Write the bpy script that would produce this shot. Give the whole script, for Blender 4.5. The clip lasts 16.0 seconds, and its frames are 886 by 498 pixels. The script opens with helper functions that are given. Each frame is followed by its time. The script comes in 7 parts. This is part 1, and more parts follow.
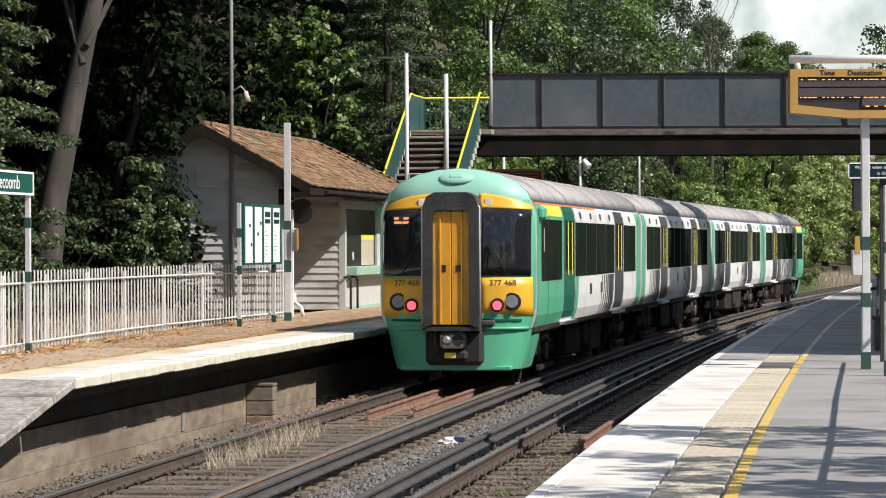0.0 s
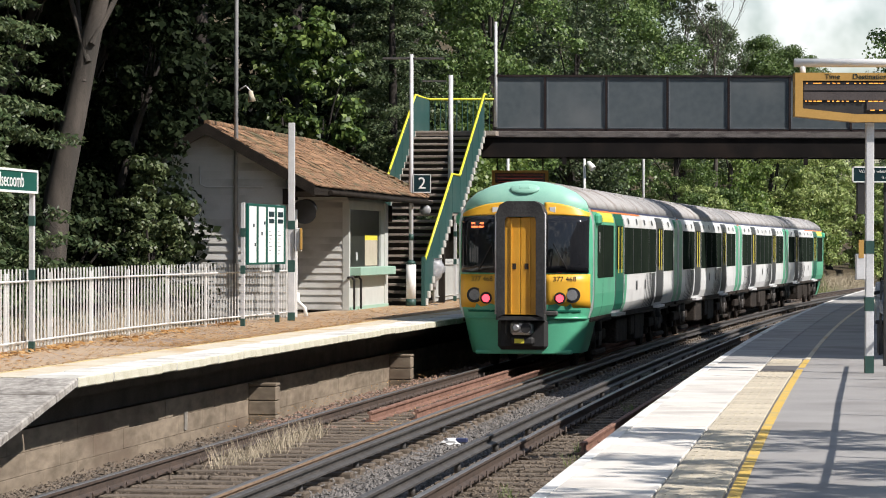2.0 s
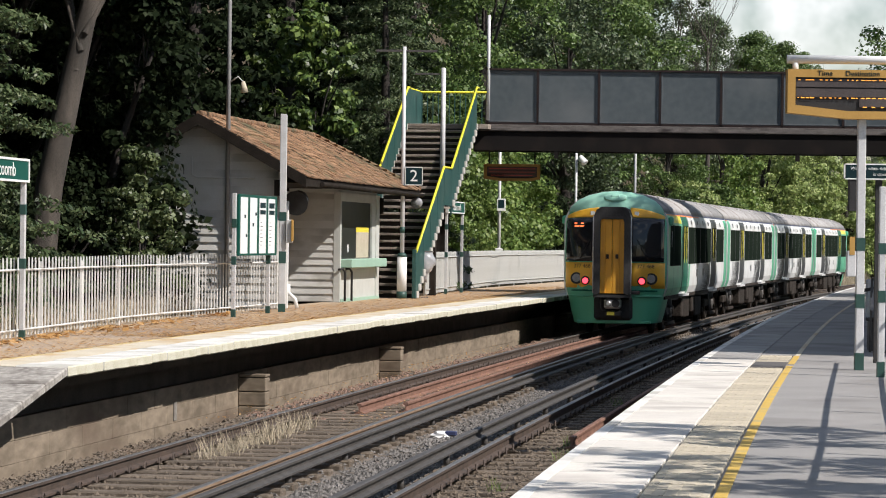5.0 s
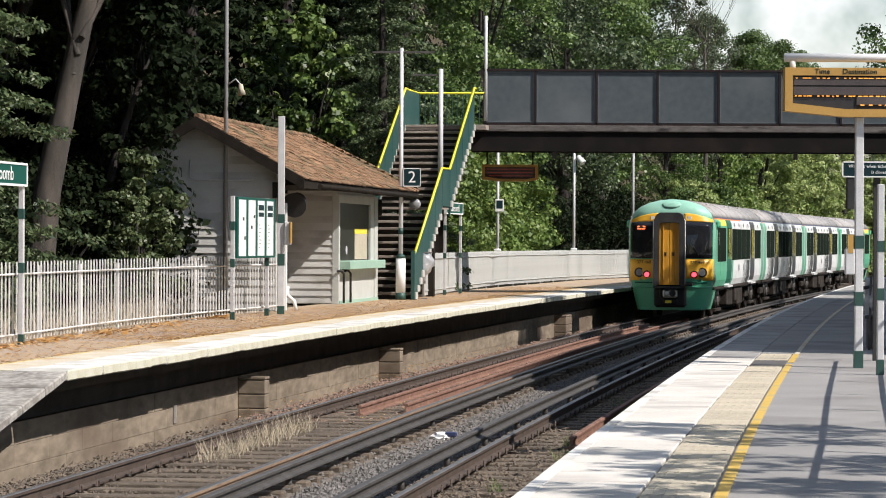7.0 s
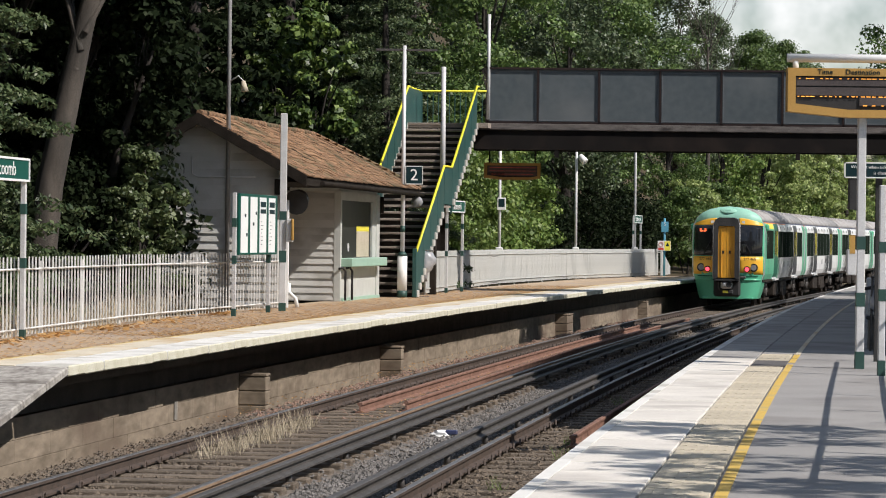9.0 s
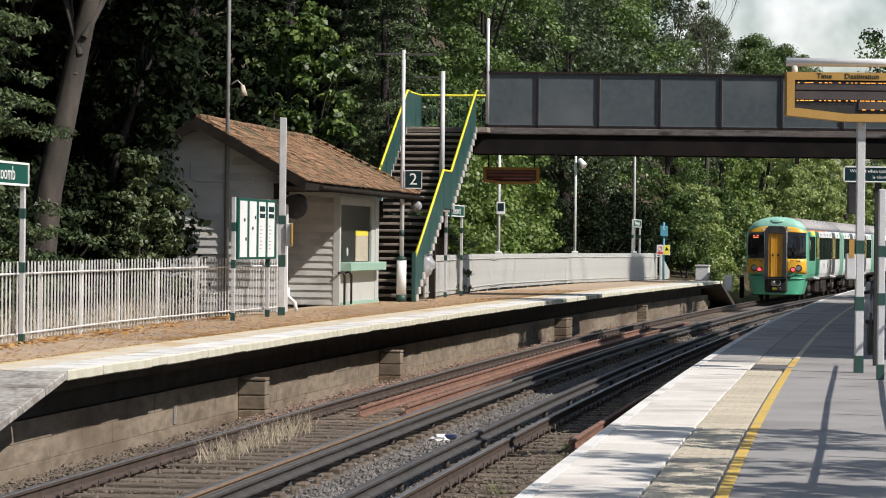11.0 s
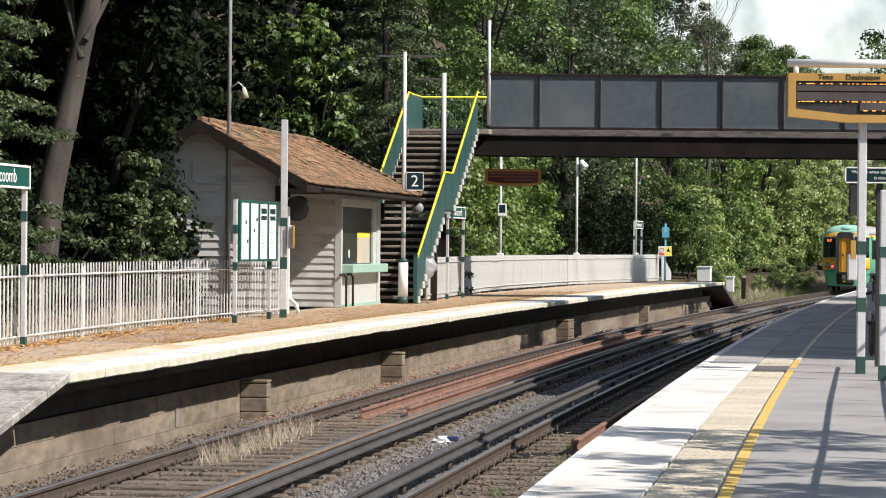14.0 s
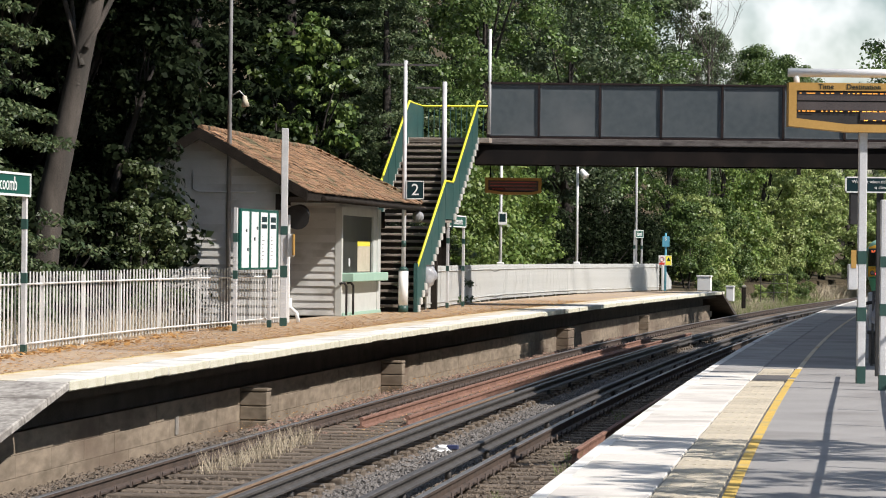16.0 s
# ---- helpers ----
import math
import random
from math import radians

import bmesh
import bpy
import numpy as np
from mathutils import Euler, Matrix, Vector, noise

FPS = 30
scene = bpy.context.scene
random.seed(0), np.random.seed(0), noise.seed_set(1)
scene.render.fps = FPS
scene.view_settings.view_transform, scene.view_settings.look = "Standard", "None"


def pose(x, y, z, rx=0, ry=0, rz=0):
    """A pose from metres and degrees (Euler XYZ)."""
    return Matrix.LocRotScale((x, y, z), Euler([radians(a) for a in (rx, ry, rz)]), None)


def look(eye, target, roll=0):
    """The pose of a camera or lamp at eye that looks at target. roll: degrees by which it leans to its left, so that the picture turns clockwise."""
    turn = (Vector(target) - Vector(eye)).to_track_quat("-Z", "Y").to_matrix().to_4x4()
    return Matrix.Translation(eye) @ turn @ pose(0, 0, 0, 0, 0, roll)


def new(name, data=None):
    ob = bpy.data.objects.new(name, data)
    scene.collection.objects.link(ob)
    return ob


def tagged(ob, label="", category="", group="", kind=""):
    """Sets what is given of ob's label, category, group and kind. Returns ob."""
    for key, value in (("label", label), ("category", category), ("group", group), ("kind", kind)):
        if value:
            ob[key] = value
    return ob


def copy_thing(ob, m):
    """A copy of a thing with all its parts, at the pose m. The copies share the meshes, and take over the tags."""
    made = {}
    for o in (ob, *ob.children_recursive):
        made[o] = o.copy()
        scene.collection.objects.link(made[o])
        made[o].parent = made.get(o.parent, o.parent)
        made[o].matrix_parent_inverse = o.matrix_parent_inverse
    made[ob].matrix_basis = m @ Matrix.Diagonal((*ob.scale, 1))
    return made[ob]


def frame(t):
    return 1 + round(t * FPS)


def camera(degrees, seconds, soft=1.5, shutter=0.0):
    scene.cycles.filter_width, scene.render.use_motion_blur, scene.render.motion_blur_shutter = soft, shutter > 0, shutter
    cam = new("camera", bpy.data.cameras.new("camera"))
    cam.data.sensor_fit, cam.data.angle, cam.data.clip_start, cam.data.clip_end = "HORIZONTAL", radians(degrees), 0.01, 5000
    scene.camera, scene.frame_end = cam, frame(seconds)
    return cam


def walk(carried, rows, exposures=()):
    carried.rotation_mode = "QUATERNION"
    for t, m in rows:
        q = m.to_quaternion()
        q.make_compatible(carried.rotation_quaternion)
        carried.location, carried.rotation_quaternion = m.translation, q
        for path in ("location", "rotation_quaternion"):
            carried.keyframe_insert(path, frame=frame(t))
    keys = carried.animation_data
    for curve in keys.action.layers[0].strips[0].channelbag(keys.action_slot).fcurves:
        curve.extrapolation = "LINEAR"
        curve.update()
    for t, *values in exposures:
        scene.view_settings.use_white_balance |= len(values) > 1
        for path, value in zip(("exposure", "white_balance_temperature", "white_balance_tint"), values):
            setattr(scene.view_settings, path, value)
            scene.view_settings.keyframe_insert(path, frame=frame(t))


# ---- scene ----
# ---- camera: a long lens, hand held on the near platform; seconds, turn to the left, tilt up, lean ----
cam = camera(17.15, 16.0, soft=1.05)
PATH = [
    (0, 0.087, -0.066, -0.26),
    (0.5, 0.096, -0.034, 0.00),
    (1, 0.097, 0.051, -0.00),
    (1.5, 0.147, 0.001, 0.00),
    (2, 0.160, -0.046, 0.14),
    (2.5, 0.126, -0.083, 0.35),
    (3, 0.052, -0.157, 1.11),
    (3.5, 0.005, -0.197, 1.48),
    (4, 0.001, -0.202, 1.32),
    (6.5, -0.029, -0.150, 0.11),
    (7, -0.041, -0.164, 0.27),
    (7.5, -0.021, -0.188, 0.40),
    (8, -0.007, -0.201, 0.48),
    (8.5, 0.000, -0.217, 0.61),
    (9, -0.008, -0.203, 0.65),
    (11.5, -0.031, -0.114, 0.60),
    (12, -0.019, -0.125, 0.55),
    (12.5, -0.030, -0.126, 0.52),
    (13, -0.006, -0.121, 0.47),
    (13.5, 0.008, -0.109, 0.52),
    (14, 0.009, -0.085, 0.50),
    (14.5, 0.000, -0.048, 0.60),
    (15, -0.008, 0.019, 0.62),
    (15.5, -0.010, 0.055, 0.64),
    (16, 0.016, 0.086, 0.62),
]


def aim(turn, tilt, lean):
    a, b = radians(turn), radians(tilt)
    eye = Vector((0, 0, 1.45))
    return look(eye, eye + 50 * Vector((-math.sin(a) * math.cos(b), math.cos(a) * math.cos(b), math.sin(b))), lean)


# the clip's camera darkens a little as clouds brighten the sky: seconds, stops
LIGHTNESS = [(0.0, 0.36), (2.5, 0.39), (3.0, 0.35), (3.5, 0.26), (4.0, 0.20), (6.5, 0.36), (7.0, 0.34), (8.0, 0.20), (9.0, 0.10), (11.5, 0.17), (12.0, 0.22),
             (13.0, 0.27), (13.5, 0.33), (14.0, 0.48), (14.5, 0.42), (16.0, 0.36)]
walk(cam, [(t, aim(a, b, c)) for t, a, b, c in PATH], LIGHTNESS)

# ---- light ----
SUN_WAY = Vector((-1.0, 0.55, -1.12)).normalized()
world = bpy.data.worlds.new("sky")
scene.world = world
world.use_nodes = True
wn, wl = world.node_tree.nodes, world.node_tree.links
sky = wn.new("ShaderNodeTexSky")
sky.sky_type, sky.sun_disc = "NISHITA", False
sky.sun_elevation = math.asin(-SUN_WAY.z)
sky.sun_rotation = math.atan2(-SUN_WAY.x, -SUN_WAY.y)
sky.air_density, sky.dust_density, sky.ozone_density = 1.2, 0.3, 1.5
# broken white cloud over the blue
coord, cloud, ramp, mixer = (wn.new("ShaderNodeTexCoord"), wn.new("ShaderNodeTexNoise"), wn.new("ShaderNodeValToRGB"),
                             wn.new("ShaderNodeMix"))
cloud.inputs["Scale"].default_value, cloud.inputs["Detail"].default_value = 16.0, 5.0
ramp.color_ramp.elements[0].position, ramp.color_ramp.elements[1].position = 0.52, 0.70
mixer.data_type = "RGBA"
mixer.inputs["B"].default_value = (13.8, 13.8, 13.9, 1)
wl.new(coord.outputs["Generated"], cloud.inputs["Vector"])
wl.new(cloud.outputs["Fac"], ramp.inputs["Fac"])
wl.new(ramp.outputs["Color"], mixer.inputs["Factor"])
clear = wn.new("ShaderNodeMix")                     # a clean, deep blue between the clouds
clear.data_type, clear.blend_type = "RGBA", "MULTIPLY"
clear.inputs["Factor"].default_value = 1.0
clear.inputs["B"].default_value = (0.95, 0.96, 1.0, 1)
wl.new(sky.outputs["Color"], clear.inputs["A"])
wl.new(clear.outputs["Result"], mixer.inputs["A"])
background = wn["Background"]
background.inputs["Strength"].default_value = 0.078
wl.new(mixer.outputs["Result"], background.inputs["Color"])
sun = new("sun", bpy.data.lights.new("sun", "SUN"))
sun.data.energy, sun.data.angle, sun.data.color = 5.0, radians(0.5), (1.0, 0.93, 0.875)
sun.matrix_world = look((60, -30, 70), Vector((60, -30, 70)) + SUN_WAY)


# ---- materials ----
def material(name, c1, c2=None, scale=4.0, rough=0.7, bump=0.0, metal=0.0, fine=60.0, grime=None, vary=0.0, stretch=(1, 1, 1), fixed=False):
    """Two colours mixed by a broad and a fine noise, with relief; grime: a third colour in patches."""
    m = bpy.data.materials.new(name)
    m.use_nodes = True
    n, l = m.node_tree.nodes, m.node_tree.links
    b = n["Principled BSDF"]
    b.inputs["Roughness"].default_value, b.inputs["Metallic"].default_value = rough, metal
    c2 = c2 or tuple(v * 0.8 for v in c1)
    tc, mp = n.new("ShaderNodeTexCoord"), n.new("ShaderNodeMapping")
    mp.inputs["Scale"].default_value = stretch
    if fixed:                       # stains that run on from piece to piece
        tc = n.new("ShaderNodeNewGeometry")
    l.new(tc.outputs["Position" if fixed else "Object"], mp.inputs["Vector"])
    place = mp.outputs["Vector"]
    if vary and not fixed:
        who, far, shift = n.new("ShaderNodeObjectInfo"), n.new("ShaderNodeMath"), n.new("ShaderNodeVectorMath")
        far.operation, far.inputs[1].default_value = "MULTIPLY", 60.0
        l.new(who.outputs["Random"], far.inputs[0])
        l.new(place, shift.inputs[0])
        l.new(far.outputs[0], shift.inputs[1])
        place = shift.outputs[0]
    broad, small = n.new("ShaderNodeTexNoise"), n.new("ShaderNodeTexNoise")
    broad.inputs["Scale"].default_value, broad.inputs["Detail"].default_value = scale, 6
    small.inputs["Scale"].default_value, small.inputs["Detail"].default_value = fine, 4
    l.new(place, broad.inputs["Vector"])
    l.new(place, small.inputs["Vector"])
    add = n.new("ShaderNodeMath")
    add.operation = "MULTIPLY_ADD"
    add.inputs[1].default_value = 0.55
    l.new(small.outputs["Fac"], add.inputs[0])
    half = n.new("ShaderNodeMath")
    half.operation = "MULTIPLY"
    half.inputs[1].default_value = 0.45
    l.new(broad.outputs["Fac"], half.inputs[0])
    l.new(half.outputs[0], add.inputs[2])
    rp = n.new("ShaderNodeValToRGB")
    rp.color_ramp.elements[0].position, rp.color_ramp.elements[1].position = 0.36, 0.64
    rp.color_ramp.elements[0].color, rp.color_ramp.elements[1].color = (*c1, 1), (*c2, 1)
    l.new(add.outputs[0], rp.inputs["Fac"])
    out = rp.outputs["Color"]
    if grime:
        patch, pr, mx = n.new("ShaderNodeTexNoise"), n.new("ShaderNodeValToRGB"), n.new("ShaderNodeMix")
        patch.inputs["Scale"].default_value, patch.inputs["Detail"].default_value = scale * 0.6, 8
        l.new(place, patch.inputs["Vector"])
        pr.color_ramp.elements[0].position, pr.color_ramp.elements[1].position = 0.52, 0.66
        l.new(patch.outputs["Fac"], pr.inputs["Fac"])
        mx.data_type = "RGBA"
        l.new(pr.outputs["Color"], mx.inputs["Factor"])
        l.new(out, mx.inputs["A"])
        mx.inputs["B"].default_value = (*grime, 1)
        out = mx.outputs["Result"]
    if vary:
        info, hsv, mr = n.new("ShaderNodeObjectInfo"), n.new("ShaderNodeHueSaturation"), n.new("ShaderNodeMapRange")
        mr.inputs["To Min"].default_value, mr.inputs["To Max"].default_value = 1 - vary, 1 + vary
        l.new(info.outputs["Random"], mr.inputs["Value"])
        l.new(mr.outputs["Result"], hsv.inputs["Value"])
        l.new(out, hsv.inputs["Color"])
        out = hsv.outputs["Color"]
    l.new(out, b.inputs["Base Color"])
    if bump:
        bp = n.new("ShaderNodeBump")
        bp.inputs["Strength"].default_value, bp.inputs["Distance"].default_value = bump, 0.02
        l.new(add.outputs[0], bp.inputs["Height"])
        l.new(bp.outputs["Normal"], b.inputs["Normal"])
    return m


def glow(name, colour, strength):
    m = material(name, colour, colour, rough=0.4)
    b = m.node_tree.nodes["Principled BSDF"]
    b.inputs["Emission Color"].default_value, b.inputs["Emission Strength"].default_value = (*colour, 1), strength
    return m


def leaf_material(name, c1, c2, c3):
    m = bpy.data.materials.new(name)
    m.use_nodes = True
    n, l = m.node_tree.nodes, m.node_tree.links
    b = n["Principled BSDF"]
    b.inputs["Roughness"].default_value = 0.45
    b.inputs["Specular IOR Level"].default_value = 0.4
    geo, rp, info, hsv, mr = (n.new("ShaderNodeNewGeometry"), n.new("ShaderNodeValToRGB"), n.new("ShaderNodeObjectInfo"),
                              n.new("ShaderNodeHueSaturation"), n.new("ShaderNodeMapRange"))
    rp.color_ramp.elements[0].color, rp.color_ramp.elements[1].color = (*c1, 1), (*c3, 1)
    rp.color_ramp.elements.new(0.5).color = (*c2, 1)
    l.new(geo.outputs["Random Per Island"], rp.inputs["Fac"])
    mr.inputs["To Min"].default_value, mr.inputs["To Max"].default_value = 0.75, 1.25
    l.new(info.outputs["Random"], mr.inputs["Value"])
    l.new(mr.outputs["Result"], hsv.inputs["Value"])
    l.new(rp.outputs["Color"], hsv.inputs["Color"])
    l.new(hsv.outputs["Color"], b.inputs["Base Color"])
    tl, mx = n.new("ShaderNodeBsdfTranslucent"), n.new("ShaderNodeMixShader")
    mx.inputs["Fac"].default_value = 0.3
    l.new(hsv.outputs["Color"], tl.inputs["Color"])
    l.new(b.outputs["BSDF"], mx.inputs[1])
    l.new(tl.outputs["BSDF"], mx.inputs[2])
    l.new(mx.outputs["Shader"], n["Material Output"].inputs["Surface"])
    return m


M_BALLAST = material("ballast", (0.065, 0.055, 0.045), (0.23, 0.20, 0.17), 1.2, 0.95, 1.0, fine=22, grime=(0.15, 0.10, 0.065))
M_STONE_A = material("ballast stone grey", (0.05, 0.047, 0.043), (0.23, 0.215, 0.20), 3, 0.9, 0.3, vary=0.4)
M_STONE_C = material("rust stained ballast stone", (0.13, 0.08, 0.06), (0.33, 0.22, 0.165), 3, 0.9, 0.3)
M_STONE_B = material("ballast stone brown", (0.05, 0.039, 0.029), (0.19, 0.15, 0.11), 3, 0.9, 0.3)
M_SLEEPER = material("weathered sleeper", (0.06, 0.048, 0.036), (0.20, 0.16, 0.12), 3, 0.9, 0.6, vary=0.25, stretch=(1, 6, 6))
M_RAIL = material("rail side rust", (0.035, 0.027, 0.022), (0.095, 0.066, 0.05), 5, 0.75, 0.3)
M_RAILTOP = material("worn rail head", (0.17, 0.155, 0.14), (0.29, 0.275, 0.26), 8, 0.42, 0.0, metal=0.7)
M_RUST = material("rusty rail", (0.12, 0.062, 0.043), (0.27, 0.15, 0.108), 4, 0.85, 0.4)
M_RUSTTAN = material("tan rusty rail", (0.15, 0.10, 0.065), (0.31, 0.22, 0.145), 5, 0.8, 0.3)
M_THIRD = material("conductor rail steel", (0.05, 0.047, 0.044), (0.12, 0.112, 0.105), 5, 0.55, 0.2, metal=0.2)
M_BLACK = material("black rubber", (0.012, 0.012, 0.013), (0.03, 0.03, 0.03), 6, 0.7)
M_ASPHALT = material("platform asphalt", (0.235, 0.228, 0.22), (0.33, 0.32, 0.305), 0.8, 0.9, 0.4, fine=70, grime=(0.20, 0.19, 0.18))
M_LITTER = material("platform with fallen leaf litter", (0.34, 0.265, 0.195), (0.50, 0.37, 0.235), 0.9, 0.95, 0.3, fine=40, grime=(0.36, 0.30, 0.25))
M_PALESTRIP = material("pale worn paving strip", (0.50, 0.44, 0.33), (0.66, 0.60, 0.48), 2.0, 0.9, 0.3, fine=30, grime=(0.50, 0.36, 0.20))
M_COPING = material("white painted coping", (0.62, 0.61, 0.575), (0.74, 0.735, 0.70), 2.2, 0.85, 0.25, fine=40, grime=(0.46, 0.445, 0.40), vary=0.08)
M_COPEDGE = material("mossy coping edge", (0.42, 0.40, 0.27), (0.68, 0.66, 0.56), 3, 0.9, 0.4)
M_COPGREY = material("grey worn coping", (0.17, 0.155, 0.14), (0.44, 0.42, 0.38), 2.2, 0.95, 1.0, fine=14, grime=(0.14, 0.125, 0.11), vary=0.12)
M_PAVER = material("cream tactile paver", (0.42, 0.37, 0.28), (0.56, 0.50, 0.385), 2.5, 0.9, 0.4, fine=30, vary=0.09)
# Darker copy of the edge slab: the building's shade is put into its colour.
M_SLABSHADE = material("grey slab with shade in its colour", (0.27, 0.262, 0.25), (0.38, 0.37, 0.35), 1.8, 0.9, 0.3, grime=(0.22, 0.21, 0.20), vary=0.08)
M_COVER = material("dark drain cover", (0.085, 0.08, 0.076), (0.13, 0.122, 0.116), 4, 0.8, 0.3)
M_SLAB = material("pale concrete slab", (0.56, 0.53, 0.48), (0.70, 0.67, 0.61), 1.8, 0.9, 0.25, grime=(0.46, 0.43, 0.39), vary=0.07)
M_YELLOW = material("yellow line paint", (0.52, 0.34, 0.06), (0.64, 0.44, 0.11), 5, 0.85, 0.2, grime=(0.42, 0.34, 0.16))
M_FADED = material("faded yellow paint", (0.50, 0.38, 0.16), (0.62, 0.50, 0.27), 4, 0.9, 0.2, grime=(0.46, 0.40, 0.30))
M_BLOCK = material("stained concrete block", (0.14, 0.112, 0.080), (0.285, 0.232, 0.172), 1.3, 0.92, 0.6, fine=9, grime=(0.13, 0.095, 0.068), vary=0.06, stretch=(0.6, 0.3, 1.0), fixed=True)
# Dark colour that stands in for the deep shade under the coping.
M_WALLDARK = material("dark wall with shade in it", (0.045, 0.039, 0.034), (0.105, 0.093, 0.08), 2, 0.95, 0.4)
M_FENCE = material("pale grey fence paint", (0.64, 0.635, 0.61), (0.78, 0.775, 0.75), 3, 0.6, 0.15, grime=(0.42, 0.40, 0.36))
M_FENCEFAR = material("dull grey-green fence paint", (0.44, 0.45, 0.43), (0.55, 0.56, 0.535), 3, 0.6, 0.15, grime=(0.38, 0.385, 0.36))
M_BOARD = material("off white weatherboard", (0.48, 0.475, 0.45), (0.59, 0.585, 0.56), 2, 0.7, 0.2, grime=(0.39, 0.38, 0.35), vary=0.06)
M_TRIM = material("pale grey trim", (0.44, 0.455, 0.43), (0.54, 0.555, 0.525), 3, 0.6, 0.1)
M_PALEGREEN = material("pale green paint", (0.26, 0.42, 0.33), (0.34, 0.50, 0.40), 3, 0.55, 0.1)
M_ROOF = material("mossy brown roof tile", (0.10, 0.058, 0.032), (0.37, 0.215, 0.115), 2.0, 0.95, 1.0, fine=16, grime=(0.10, 0.088, 0.045), vary=0.2)
# Dark timber, deepened to hold the shade on the hut's barge boards.
M_DARKWOOD = material("dark timber with shade in it", (0.012, 0.010, 0.008), (0.032, 0.026, 0.021), 4, 0.8, 0.3)
M_POLE = material("galvanised pole", (0.50, 0.50, 0.50), (0.66, 0.66, 0.66), 5, 0.5, 0.1, metal=0.1)
M_DULLPOLE = material("dull grey pole", (0.17, 0.17, 0.17), (0.26, 0.26, 0.255), 5, 0.6, 0.1)
M_GREENBAND = material("dark green band", (0.018, 0.055, 0.046), (0.03, 0.08, 0.066), 5, 0.5)
M_SIGN = material("dark green sign", (0.012, 0.075, 0.058), (0.018, 0.09, 0.07), 5, 0.4)
M_NAVY = material("dark navy sign", (0.012, 0.03, 0.035), (0.02, 0.04, 0.045), 5, 0.4)
M_WHITE = material("white enamel", (0.76, 0.76, 0.74), (0.82, 0.82, 0.80), 5, 0.45)
M_PAPER = material("poster paper", (0.74, 0.75, 0.74), (0.82, 0.83, 0.82), 3, 0.5)
M_HANDRAIL = material("yellow handrail", (0.72, 0.66, 0.03), (0.85, 0.78, 0.06), 5, 0.45)
M_STAIRGREEN = material("dark green stair panel", (0.014, 0.055, 0.050), (0.022, 0.080, 0.072), 2, 0.5, 0.1, grime=(0.035, 0.075, 0.066))
M_STEP = material("weathered timber step", (0.19, 0.155, 0.125), (0.38, 0.325, 0.275), 3, 0.9, 0.5, vary=0.2, stretch=(1, 6, 6))
M_STEPEND = material("pale step end", (0.40, 0.39, 0.36), (0.52, 0.51, 0.47), 4, 0.8)
M_BRIDGE = material("bridge parapet panel", (0.058, 0.072, 0.08), (0.085, 0.10, 0.108), 0.5, 0.35, 0.05, fine=5, grime=(0.12, 0.13, 0.135), fixed=True)
M_BEAD = material("grey bead", (0.09, 0.105, 0.115), (0.14, 0.155, 0.165), 3, 0.5)
M_BRIDGEPOST = material("rust brown bridge frame", (0.018, 0.013, 0.013), (0.038, 0.026, 0.025), 3, 0.7, 0.2)
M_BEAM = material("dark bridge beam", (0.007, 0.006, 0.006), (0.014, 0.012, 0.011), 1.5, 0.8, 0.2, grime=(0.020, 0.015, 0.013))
M_LEDGE = material("bridge deck edge", (0.05, 0.042, 0.04), (0.16, 0.145, 0.135), 2.5, 0.9, 0.3, grime=(0.025, 0.02, 0.02), stretch=(1, 1, 4))
M_AMBER = material("orange display casing", (0.40, 0.225, 0.05), (0.46, 0.27, 0.07), 3, 0.6)
M_SCREEN = material("display slats", (0.045, 0.035, 0.035), (0.09, 0.075, 0.07), 3, 0.5)
M_LED = glow("amber led", (1.0, 0.40, 0.06), 1.1)
M_DIMLED = glow("dim red led", (0.45, 0.06, 0.04), 0.35)
M_REDLED = glow("red led", (1.0, 0.16, 0.05), 1.6)
M_TRAINGLASS = material("dark tinted train window", (0.008, 0.013, 0.010), (0.022, 0.030, 0.022), 0.7, 0.10)
M_TRAINGLASS.node_tree.nodes["Principled BSDF"].inputs["Specular IOR Level"].default_value = 0.0
M_SCREENGLASS = material("dark cab windscreen glass", (0.010, 0.011, 0.013), (0.022, 0.023, 0.027), 0.7, 0.05)
M_TRAINGREEN = material("mid green train paint", (0.085, 0.40, 0.235), (0.12, 0.46, 0.285), 1.5, 0.33, 0.03, grime=(0.10, 0.34, 0.22))
# Weathered green, paled further for the sunlight on top of the dome.
M_TRAINPALE = material("faded green paint paled for sun", (0.24, 0.52, 0.40), (0.34, 0.60, 0.48), 1.2, 0.5, 0.05, grime=(0.20, 0.46, 0.34))
M_LENS = material("grey headlight lens", (0.20, 0.205, 0.21), (0.36, 0.365, 0.37), 6, 0.12)
M_PANE = material("dull dark window pane", (0.016, 0.018, 0.016), (0.04, 0.042, 0.036), 3, 0.35)
M_TRAINDARK = material("dark green train paint", (0.012, 0.10, 0.065), (0.02, 0.13, 0.085), 1.5, 0.35)
M_TRAINWHITE = material("white train paint", (0.70, 0.71, 0.70), (0.79, 0.80, 0.79), 1.5, 0.35, grime=(0.60, 0.60, 0.58))
M_TRAINGREY = material("charcoal train paint", (0.045, 0.05, 0.055), (0.07, 0.075, 0.08), 2, 0.35)
M_ROOFGREY = material("dusty train roof", (0.28, 0.27, 0.26), (0.42, 0.41, 0.40), 1.5, 0.7, 0.1, grime=(0.24, 0.21, 0.19))
M_TRAINYELLOW = material("warning yellow", (0.80, 0.42, 0.03), (0.86, 0.48, 0.05), 2, 0.4, grime=(0.74, 0.38, 0.03))
